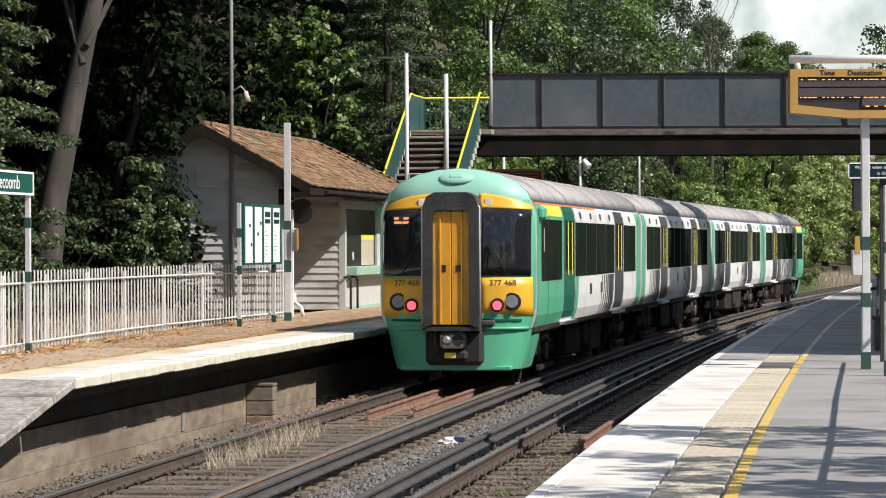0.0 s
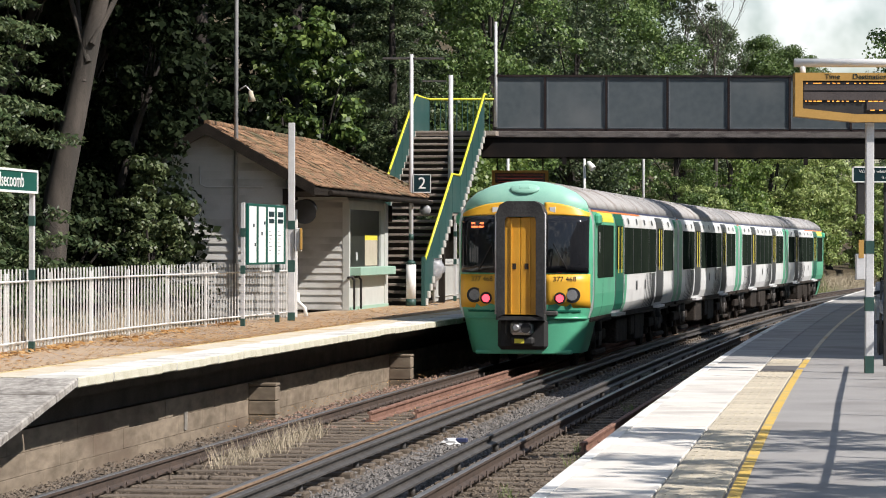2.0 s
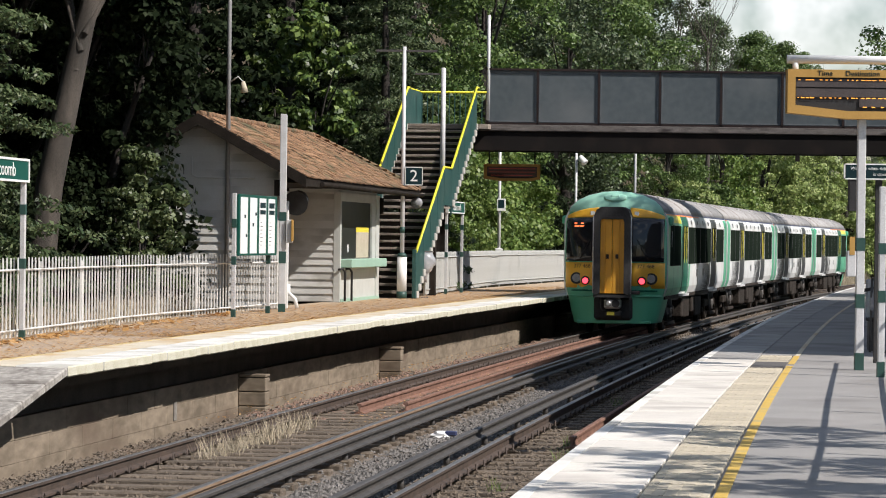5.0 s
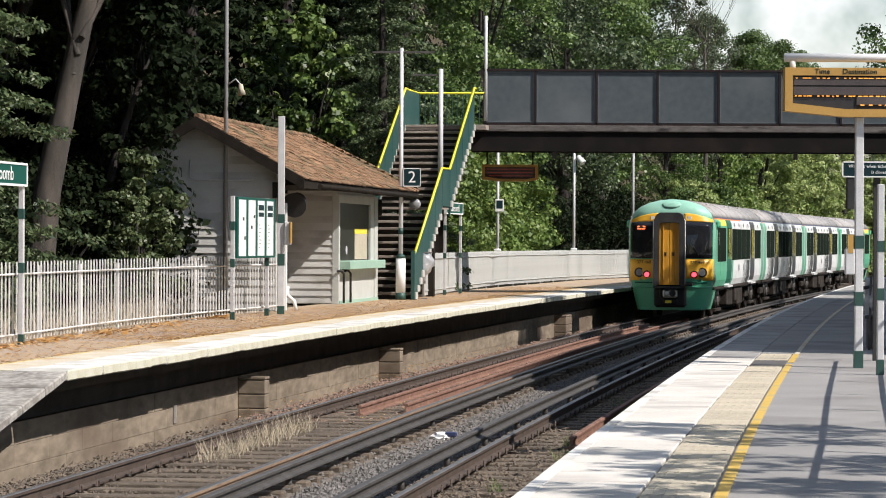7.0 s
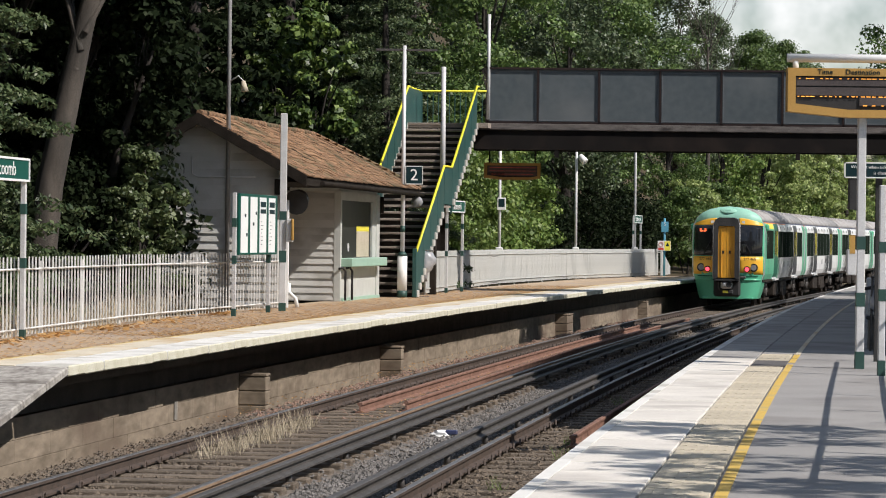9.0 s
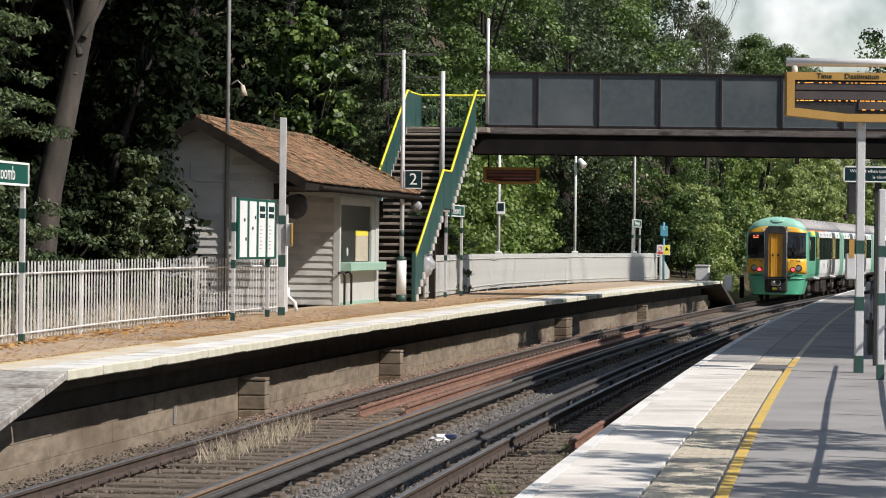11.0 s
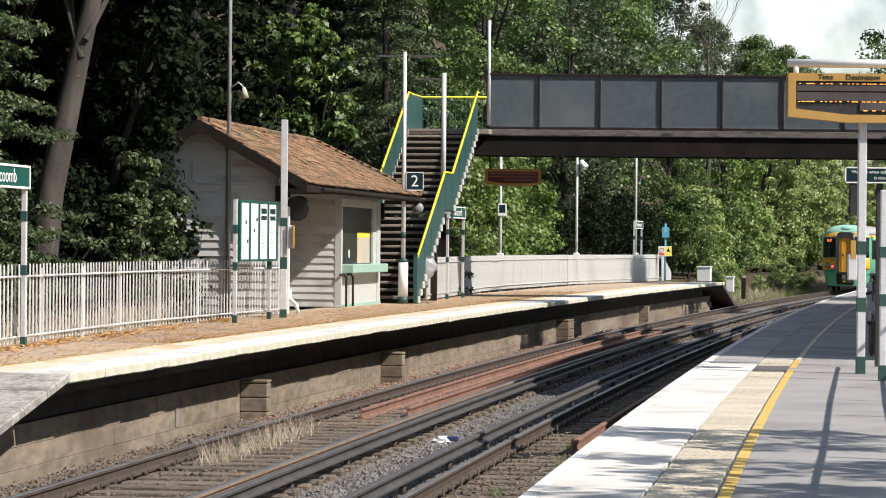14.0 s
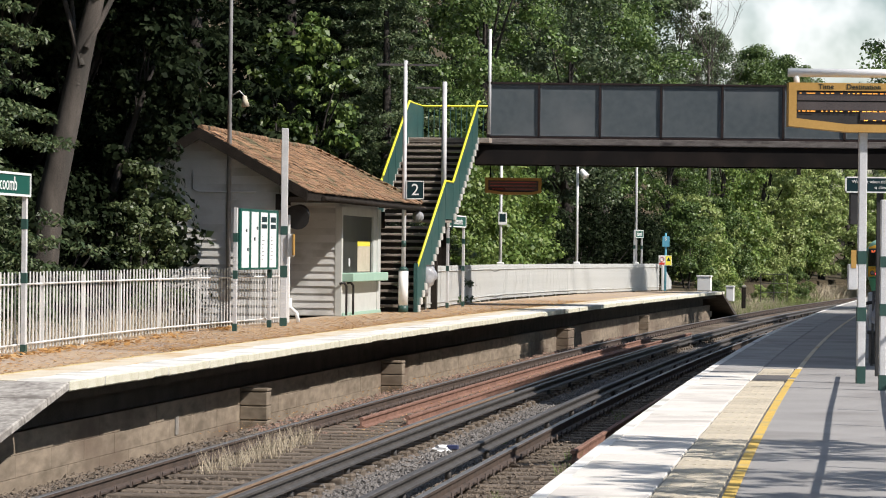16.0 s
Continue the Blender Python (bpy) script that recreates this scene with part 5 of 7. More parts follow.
def thick_panel(y0, y1, z0, z1, proud, s, lean=0.0):
    bm = side_panel(bmesh.new(), y0, y1, z0, z1, proud, s, lean)
    r = bmesh.ops.extrude_face_region(bm, geom=bm.faces[:])
    for v in [g for g in r["geom"] if isinstance(g, bmesh.types.BMVert)]:
        v.co.x -= s * (proud + 0.03)
    bmesh.ops.recalc_face_normals(bm, faces=bm.faces[:])
    return bm


def nose(z):
    """How far the cab's end is drawn in, and its half width, at height z."""
    back = 0.12 + 0.16 * max(0, z - 2.2) ** 1.6 + (0.05 if z < 1.2 else 0)
    return back


def front_ring(z, inset):
    """Points across the rounded cab end at one height, from left to right."""
    w = side_x(z) if z <= 3.12 else ROOF[0][0] * math.sqrt(max(0.02, 1 - ((z - 3.12) / 0.56) ** 2.2))
    if z < 1.0:
        w = 1.24 - 0.26 * (1.0 - z) ** 1.3
    pts = []
    for u in np.linspace(-1, 1, 13):
        bow = 0.55 * abs(u) ** 3.2 + 0.10 * u * u
        pts.append((w * math.sin(u * math.pi / 2 * 0.999) if abs(u) < 1 else w * u, bow + inset, z))
    return pts


def cab_y(x, z):
    """Where the cab's face lies at x, z, from the car's rear end."""
    w = side_x(min(max(z, 0.99), 3.12))
    u = math.asin(max(-1, min(1, x / w))) / (math.pi / 2)
    return 0.55 * abs(u) ** 3.2 + 0.10 * u * u + nose(z)


def face_patch(x0, x1, z0, z1, proud, slant=0.0, nx=6, nz=4, e=-CAR / 2, arch=(0.0, 0.0)):
    bm = bmesh.new()
    g = []
    for j in range(nz + 1):
        row = []
        for i in range(nx + 1):
            x = x0 + (x1 - x0) * i / nx
            fall = max(0.0, (abs(x) - 0.42) / 0.82) ** 1.8       # the edges dip towards the corners
            z = (z0 - arch[0] * fall) + ((z1 - arch[1] * fall) - (z0 - arch[0] * fall)) * j / nz
            x += slant * (z - z0) * (1 if x > 0 else -1)
            row.append(bm.verts.new((x, e + cab_y(x, z) - proud, z)))
        g.append(row)
    for j in range(nz):
        for i in range(nx):
            fc = bm.faces.new((g[j][i], g[j][i + 1], g[j + 1][i + 1], g[j + 1][i]))
            fc.smooth = True
    r = bmesh.ops.extrude_face_region(bm, geom=bm.faces[:])
    for v in [k for k in r["geom"] if isinstance(k, bmesh.types.BMVert)]:
        v.co.y += proud + 0.03
    bmesh.ops.recalc_face_normals(bm, faces=bm.faces[:])
    return bm


def bogie(car, y):
    b = part("bogie", new_box(-0.95, 0.95, -1.25, 1.25, 0.42, 0.62, bevel=0.03), M_UNDER, car, "dusty bogie frame")
    for dy in (-1.25, 1.25):
        for s in (-1, 1):
            wbm = new_tube((s * 0.74, dy, 0.42), (s * 0.86, dy, 0.42), 0.42, 0.40, 20)
            w = part("wheel", wbm, M_UNDER, b)
            part("axle_box", new_box(s * 0.9 - 0.1, s * 0.9 + 0.1, dy - 0.16, dy + 0.16, 0.28, 0.62, bevel=0.03), M_UNDER, b)
    for s in (-1, 1):
        part("side_frame", new_box(s * 1.02 - 0.07, s * 1.02 + 0.07, -1.7, 1.7, 0.45, 0.68, bevel=0.03), M_UNDER, b)
        for dy in (-0.45, 0.45):
            part("damper", new_tube((s * 1.1, dy, 0.35), (s * 1.08, dy * 1.6, 0.9), 0.05, 0.05, 8), M_THIRD, b)
        part("air_spring", new_tube((s * 0.95, 0, 0.66), (s * 0.95, 0, 0.98), 0.26, 0.22, 14), M_BLACK, b)
        part("shoe_beam", new_box(s * 1.14 - 0.05, s * 1.14 + 0.05, -0.9, 0.9, 0.2, 0.3, bevel=0.02), M_UNDER, b)
    b.matrix_basis = pose(0, y, 0)
    return b


def carriage(cab, label):
    car = empty("train_carriage", Matrix(), label, "train carriage", "train carriages")
    y0, y1 = -CAR / 2 + (0.62 if cab else 0.0), CAR / 2
    ring = [(x, z) for x, z in SIDE] + [(-x, z) for x, z in SIDE[::-1]]
    body = part("body", loft(bmesh.new(), [[(x, y, z) for x, z in ring] for y in (y0, y1)]), M_TRAINWHITE, car, "white painted body shell")
    arch = [(x, z) for x, z in ROOF] + [(-x, z) for x, z in ROOF[-2::-1]]
    roof = part("roof", loft(bmesh.new(), [[(x, y, z) for x, z in arch] for y in (y0, y1)], smooth=True), M_ROOFGREY, car, "dusty grey ribbed roof")
    for k in range(9):
        y = -CAR / 2 + 1.6 + k * 1.95
        part("roof_rib", loft(bmesh.new(), [[(x * 1.0015, yy, z + 0.003) for x, z in arch] for yy in (y - 0.015, y + 0.015)]), M_ROOFGREY, roof)
    for k in (-1, 1):
        for q in (-5.6, 0.4, 5.4):
            part("roof_vent", new_box(k * 0.62 - 0.2, k * 0.62 + 0.2, q - 0.55, q + 0.55, 3.46, 3.555, bevel=0.02), M_ROOFGREY, roof)
    if cab:
        doors = ((4.3, 5.85), (13.1, 14.65))
        panes = ((6.05, 12.9), (14.85, 17.4))
    else:
        doors = ((4.4, 5.9), (12.6, 14.1))
        panes = ((1.1, 4.2), (6.1, 12.4), (14.3, 17.4))
    e = -CAR / 2
    for s in (-1, 1):
        part("cantrail_stripe", side_panel(bmesh.new(), y0, y1, 3.085, 3.12, 0.008, s), M_NAVYLINE, body, "navy line under the roof")
        part("orange_stripe", side_panel(bmesh.new(), y0, y0 + 9.0 if cab else y0 + 0.4, 3.052, 3.085, 0.008, s), M_ORANGELINE, body)
        for a, b in doors:
            d = part("door", thick_panel(e + a, e + b, 1.05, 3.05, 0.010, s), M_TRAINDARK if cab and a < 5 else M_TRAINGREY, car, "dark sliding door")
            part("door_glass", side_panel(bmesh.new(), e + a + 0.16, e + (a + b) / 2 - 0.05, 1.9, 2.8, 0.016, s), M_TRAINGLASS, d)
            part("door_glass", side_panel(bmesh.new(), e + (a + b) / 2 + 0.05, e + b - 0.16, 1.9, 2.8, 0.016, s), M_TRAINGLASS, d)
            for k in (a + 0.42, b - 0.52):
                part("grab_strip", side_panel(bmesh.new(), e + k, e + k + 0.13, 1.82, 2.78, 0.020, s), M_BRIGHTYELLOW, d, "yellow door edge strip")
            part("door_frame", side_panel(bmesh.new(), e + a - 0.09, e + a - 0.02, 1.05, 3.05, 0.014, s), M_TRAINGREY, d)
            part("door_frame", side_panel(bmesh.new(), e + b + 0.02, e + b + 0.09, 1.05, 3.05, 0.014, s), M_TRAINGREY, d)
            part("step", new_box(s * 1.27 - 0.1, s * 1.27 + 0.1, e + a - 0.1, e + b + 0.1, 0.93, 0.99), M_POLE, d)
        for a, b in panes:
            n = max(1, round((b - a) / 1.75))
            band = part("window_band", thick_panel(e + a, e + b, 1.78, 2.78, 0.008, s), M_TRAINGLASS, car, "dark continuous window band")
            for i in range(1, n):
                part("mullion", side_panel(bmesh.new(), e + a + (b - a) * i / n - 0.03, e + a + (b - a) * i / n + 0.03, 1.80, 2.76, 0.012, s), M_TRAINGREY, band)
            for i in range(n):
                c = e + a + (b - a) * (i + 0.5) / n
                part("upper_mark", side_panel(bmesh.new(), c - 0.12, c + 0.12, 2.86, 2.98, 0.012, s), M_TRAINGREY, band)
        # green ends and the leaning dark bands of the livery
        if cab:
            for za, zb in ((0.99, 1.78), (2.78, 3.05)):
                part("green_end", side_panel(bmesh.new(), y0, e + 4.2, za, zb, 0.006, s), M_TRAINGREEN, body, "mid green cab end")
            part("green_end", side_panel(bmesh.new(), y0, e + 1.1, 1.78, 2.78, 0.006, s), M_TRAINGREEN, body)
            part("green_end", side_panel(bmesh.new(), e + 3.95, e + 4.2, 1.78, 2.78, 0.006, s), M_TRAINGREEN, body)
            part("green_end", side_panel(bmesh.new(), e + 5.95, e + 6.35, 0.99, 1.78, 0.006, s, 0.25), M_TRAINGREEN, body)
            part("cab_side_window", thick_panel(e + 1.12, e + 3.9, 1.75, 2.80, 0.010, s), M_TRAINGLASS, car, "dark cab side window")
            part("cab_door_line", side_panel(bmesh.new(), e + 1.98, e + 2.01, 1.02, 3.0, 0.014, s), M_BLACK, body)
            part("cab_handle", side_panel(bmesh.new(), e + 1.25, e + 1.32, 2.25, 2.65, 0.03, s), M_POLE, body)
            part("yellow_flash", side_panel(bmesh.new(), e + 1.4, e + 4.0, 2.86, 3.05, 0.010, s), M_BRIGHTYELLOW, body, "yellow first class flash")
        else:
            part("green_end", side_panel(bmesh.new(), e, e + 0.75, 0.99, 3.05, 0.006, s, 0.1), M_TRAINGREEN, body, "green carriage end")
        part("green_end", side_panel(bmesh.new(), e + 17.6, e + CAR - 0.02, 0.99, 3.05, 0.006, s, 0.03), M_TRAINGREEN, body, "green carriage end")
        for a, b in doors:
            for off, w, lean in ((-2.75, 0.07, 0.32), (-2.40, 0.10, 0.31), (-2.05, 0.14, 0.30), (-1.72, 0.19, 0.28), (-1.38, 0.26, 0.25), (-1.02, 0.55, 0.18)):
                if cab and a < 5 and off < 0:
                    continue
                part("livery_band", side_panel(bmesh.new(), e + a + off, e + a + off + w, 0.99, 1.76, 0.007, s, lean), M_TRAINGREY, body)
        for q in (8.4, 10.3):
            part("body_label", side_panel(bmesh.new(), e + q, e + q + 0.3, 1.42, 1.62, 0.010, s), M_TRAINGREY, body)
        part("end_lamp_blister", new_box(s * 1.27 - 0.09, s * 1.27 + 0.09, e + CAR - 0.9, e + CAR - 0.45, 2.80, 3.04, bevel=0.05), M_TRAINGREEN, body)
        part("skirt_rail", new_box(s * 1.20 - 0.06, s * 1.20 + 0.06, y0 + 0.1, y1 - 0.1, 0.90, 0.985), M_UNDER, car)
    # under the floor
    part("underframe", new_box(-1.1, 1.1, y0 + 0.2, y1 - 0.1, 0.82, 0.98), M_BLACK, car)
    for a, b, h, w in ((5.7, 6.5, 0.34, 1.2), (6.7, 8.3, 0.30, 1.15), (8.6, 9.4, 0.42, 1.2), (9.7, 11.6, 0.28, 1.18), (11.8, 12.5, 0.5, 1.1)):
        part("equipment_box", new_box(-w, w, e + a, e + b, h, 0.85, bevel=0.03), M_UNDER, car, "brown dusted equipment box")
    bogie(car, -CAR / 2 + 3.0)
    bogie(car, CAR / 2 - 3.0)
    part("gangway_bellows", new_box(-0.75, 0.75, CAR / 2, CAR / 2 + 0.21, 1.0, 3.2), M_BLACK, car, "black gangway bellows")
    if not cab:
        part("gangway_bellows", new_box(-0.75, 0.75, -CAR / 2 - 0.19, -CAR / 2, 1.0, 3.2), M_BLACK, car, "black gangway bellows")
        return car
    # the cab end
    zs = [0.30, 0.42, 0.65, 0.90, 1.05, 1.35, 1.7, 2.1, 2.5, 2.85, 3.0, 3.115]
    shell = bmesh.new()
    loft(shell, [[(x, e + y, z) for x, y, z in front_ring(z, nose(z))] for z in zs], closed=False, smooth=True)
    rows = [[(x, e + y, z) for x, y, z in front_ring(z, nose(z))] for z in zs]
    for k in (0, -1):
        a = [shell.verts.new(r[k]) for r in rows]
        b = [shell.verts.new((r[k][0], y0 + 0.02 if z > 0.95 else e + 1.7, r[k][2])) for r, z in zip(rows, zs)]
        for i in range(len(zs) - 1):
            fc = shell.faces.new((a[i], a[i + 1], b[i + 1], b[i]))
            fc.smooth = True
    bmesh.ops.remove_doubles(shell, verts=shell.verts[:], dist=0.002)
    bmesh.ops.recalc_face_normals(shell, faces=shell.faces[:])
    front = part("cab_front", shell, M_TRAINGREEN, car, "mid green rounded cab front", smooth=True)
    dome = bmesh.new()
    rings = []
    for j in range(9):
        t = j / 8 * math.pi / 2
        rings.append([(x, (y0 + 0.05) + (e + cab_y(max(-1.2, min(1.2, x)), 3.12) - (y0 + 0.05)) * math.sin(t), 3.105 + (z - 3.105) * math.cos(t)) for x, z in arch])
    loft(dome, rings, closed=False, smooth=True)
    part("cab_roof", dome, M_TRAINPALE, car, "faded green cab roof dome with sunlight put in its colour", smooth=True)
    for s in (-1, 1):
        part("windscreen", face_patch(s * 0.42 if s > 0 else -1.25, 1.25 if s > 0 else -0.42, 1.86, 2.97, 0.024, nx=12, nz=8, arch=(0, 0.03)), M_SCREENGLASS, front, "dark cab windscreen")
        part("yellow_panel", face_patch(s * 0.40 if s > 0 else -1.27, 1.27 if s > 0 else -0.40, 1.18, 1.83, 0.010), M_TRAINYELLOW, front, "warning yellow lower panel")
        part("yellow_brow", face_patch(s * 0.40 if s > 0 else -1.25, 1.25 if s > 0 else -0.40, 2.975, 3.225, 0.014, nx=14, nz=6, arch=(0.02, 0.20)), M_TRAINYELLOW, front, "warning yellow brow")
        # lamp cluster: dark surround, headlight, red tail lamp
        cl = bmesh.new()
        for cx, r, cz in ((0.955, 0.15, 1.425), (0.72, 0.115, 1.37)):
            yy = e + cab_y(cx, 1.46)
            tube(cl, (s * cx, yy - 0.035, cz), (s * cx, yy + 0.12, cz), r, r, 20)
        lampo = part("lamp_surround", cl, M_BLACK, front, "black lamp surround")
        for cx, cz, r, mt, nm in ((0.955, 1.43, 0.108, M_LENS, "headlight"), (0.72, 1.365, 0.078, M_REDLAMP, "tail_lamp")):
            yy = e + cab_y(cx, 1.46)
            part(nm, new_tube((s * cx, yy - 0.05, cz), (s * cx, yy, cz), r * 0.96, r, 18), mt, lampo, "red glowing tail lamp" if nm == "tail_lamp" else "clear headlight lens")
        part("buffer_recess", face_patch(s * 0.44 if s > 0 else -1.1, 1.1 if s > 0 else -0.44, 1.095, 1.14, 0.012), M_TRAINDARK, front, "dark recess under the lamps")
        part("bumper_ledge", face_patch(s * 0.50 if s > 0 else -1.2, 1.2 if s > 0 else -0.50, 0.955, 1.005, 0.035, nx=10, nz=1), M_TRAINGREEN, front, "green bumper ledge")
        part("side_mirror", new_box(s * 1.36 - 0.06, s * 1.36 + 0.08, e + 0.75, e + 1.05, 2.78, 3.02, bevel=0.05), M_TRAINGREEN, front, "green side blister")
        m = pose(s * 0.81, e + cab_y(0.81, 1.74), 1.735, 90, 0, 0)
        digits = lettering("unit_number", "377 468", 0.135, M_BLACK, front, m)
        for vert in digits.data.vertices:             # laid on the curved panel
            p = m @ vert.co
            p.y = e + cab_y(p.x, p.z) - (0.014 if vert.co.z > 0 else 0.008)
            vert.co = m.inverted() @ p
        part("warning_label", new_box(s * 0.56 - 0.055, s * 0.56 + 0.055, e + cab_y(0.56, 3.1) - 0.03, e + cab_y(0.56, 3.1) + 0.02, 3.03, 3.13), M_WHITE, front)
        part("wiper", pipe(bmesh.new(), [(s * 0.86, e + cab_y(0.86, 1.93) - 0.05, 1.93), (s * 0.60, e + cab_y(0.6, 2.3) - 0.06, 2.42), (s * 0.55, e + cab_y(0.55, 2.0) - 0.06, 1.98)], 0.014, 6), M_BLACK, front, "black wiper")
    part("destination", new_box(-1.04, -0.56, e + cab_y(0.8, 2.8) - 0.03, e + cab_y(0.8, 2.8) + 0.04, 2.70, 2.86), M_BLACK, front)
    for a, b, z in ((-1.02, -0.95, 2.80), (-0.86, -0.78, 2.80), (-1.02, -0.90, 2.73), (-0.88, -0.72, 2.73), (-0.70, -0.60, 2.73)):
        part("lit_bar", new_box(a, b, e + cab_y(0.8, 2.8) - 0.036, e + cab_y(0.8, 2.8) - 0.03, z, z + 0.035), M_REDLED, front, "lit destination letters")
    blister = bmesh.new()
    bmesh.ops.create_uvsphere(blister, u_segments=18, v_segments=10, radius=1.0)
    for vert in blister.verts:
        vert.co = Vector((vert.co.x * 0.30, vert.co.y * 0.055, vert.co.z * 0.135))
    cover = part("lamp_cover", blister, M_TRAINPALE, front, "low oval lamp blister on the dome", smooth=True)
    cover.matrix_basis = pose(0, e + 0.385, 3.485, -45, 0, 0)
    part("lamp_lens", new_box(-0.11, 0.11, -0.062, -0.03, -0.04, 0.04, bevel=0.012), M_TRAINPALE, cover)
    # gangway and its doors
    gw = bmesh.new()
    prof = [(-0.46, 1.0), (-0.46, 3.02), (-0.40, 3.17), (-0.27, 3.24), (0.27, 3.24), (0.40, 3.17), (0.46, 3.02), (0.46, 1.0)]
    inner = [(-0.305, 1.06), (-0.305, 2.86), (-0.28, 2.92), (-0.23, 2.94), (0.23, 2.94), (0.28, 2.92), (0.305, 2.86), (0.305, 1.06)]
    ro = [[(x, y, z) for x, z in prof] for y in (e + 0.32, e - 0.20, e - 0.26)]
    ri = [[(x, y, z) for x, z in inner] for y in (e - 0.26, e - 0.17)]
    vo = [[gw.verts.new(p) for p in r] for r in ro]
    vi = [[gw.verts.new(p) for p in r] for r in ri]
    for i in range(7):
        for a, b in ((vo[0], vo[1]), (vo[1], vo[2]), (vo[2], vi[0]), (vi[0], vi[1])):
            gw.faces.new((a[i], a[i + 1], b[i + 1], b[i]))
    for i in (0, 7):
        gw.faces.new((vo[0][i], vo[1][i], vo[2][i], vi[0][i], vi[1][i]))
    gw.faces.new((vo[0][0], vo[0][7], vi[1][7], vi[1][0]))
    bmesh.ops.recalc_face_normals(gw, faces=gw.faces[:])
    gang = part("gangway", gw, M_GANGWAY, car, "dark rubber gangway surround")
    for s in (-1, 1):
        d = part("gangway_door", new_box(0.004 if s > 0 else -0.31, 0.31 if s > 0 else -0.004, e - 0.19, e - 0.15, 1.05, 2.93, bevel=0.01), M_GANGDOOR, gang, "orange gangway door leaf")
        part("door_rib", new_box(s * 0.18 - 0.015, s * 0.18 + 0.015, e - 0.215, e - 0.19, 1.06, 2.91, bevel=0.006), M_GANGDOOR, d)
        part("door_handle", new_box(s * 0.12 - 0.035, s * 0.12 + 0.035, e - 0.20, e - 0.188, 1.93, 2.04), M_UNDER, d)
        part("grab_pole", pipe(bmesh.new(), [(s * 0.48, e - 0.22, 1.06), (s * 0.48, e - 0.22, 2.99), (s * 0.36, e - 0.22, 3.12)], 0.018, 6), M_POLE, gang, "pale grab pole")
    part("sill", new_box(-0.47, 0.47, e - 0.24, e + 0.1, 0.95, 1.02), M_GANGWAY, gang)
    # coupler
    part("coupler_pocket", new_box(-0.49, 0.49, e + 0.08, e + 0.45, 0.37, 0.985, bevel=0.07), M_BLACK, front, "black coupler pocket")
    cp = part("coupler", new_box(-0.20, 0.22, e - 0.18, e + 0.3, 0.66, 0.93, bevel=0.05), M_CHROME, front, "steel coupler head")
    part("cone", new_tube((-0.08, e - 0.28, 0.80), (-0.08, e - 0.16, 0.80), 0.05, 0.10, 14), M_CHROME, cp)
    part("cup", new_tube((0.10, e - 0.19, 0.80), (0.10, e - 0.16, 0.80), 0.10, 0.10, 14), M_BLACK, cp)
    part("coupler_box", new_box(-0.2, 0.24, e - 0.1, e + 0.2, 0.46, 0.62, bevel=0.04), M_BLACK, cp)
    part("coupler_label", new_box(-0.13, 0.06, e - 0.106, e - 0.098, 0.50, 0.59), M_BRIGHTYELLOW, cp)
    part("pipework", pipe(bmesh.new(), [(-0.3, e + 0.02, 1.0), (-0.3, e - 0.02, 0.7), (-0.24, e - 0.02, 0.6)], 0.02, 6), M_THIRD, cp)
    part("lower_bar", new_box(-0.94, 0.94, e + 0.22, e + 0.5, 0.28, 0.36, bevel=0.02), M_TRAINGREEN, front)
    part("jumper_socket", new_box(0.42, 0.68, e + cab_y(0.55, 1.08) - 0.09, e + cab_y(0.55, 1.08) + 0.02, 1.03, 1.12, bevel=0.02), M_THIRD, front)
    return car


rear_car = carriage(True, "green and white end carriage with an orange gangway door")
mid_car = carriage(False, "white and charcoal middle carriage with green ends")
mid_car_2 = copy_thing(mid_car, Matrix())
lead_car = copy_thing(rear_car, Matrix())
tagged(lead_car, "green and white leading carriage of the departing train")

# ---- trees and plants ----
def ground_z(y, x):
    off = (x - line_x(y)) * math.cos(heading(y))
    for (a, za), (b, zb) in zip(GROUND, GROUND[1:]):
        if a <= off <= b:
            return za + (zb - za) * (off - a) / (b - a)
    return 0.0


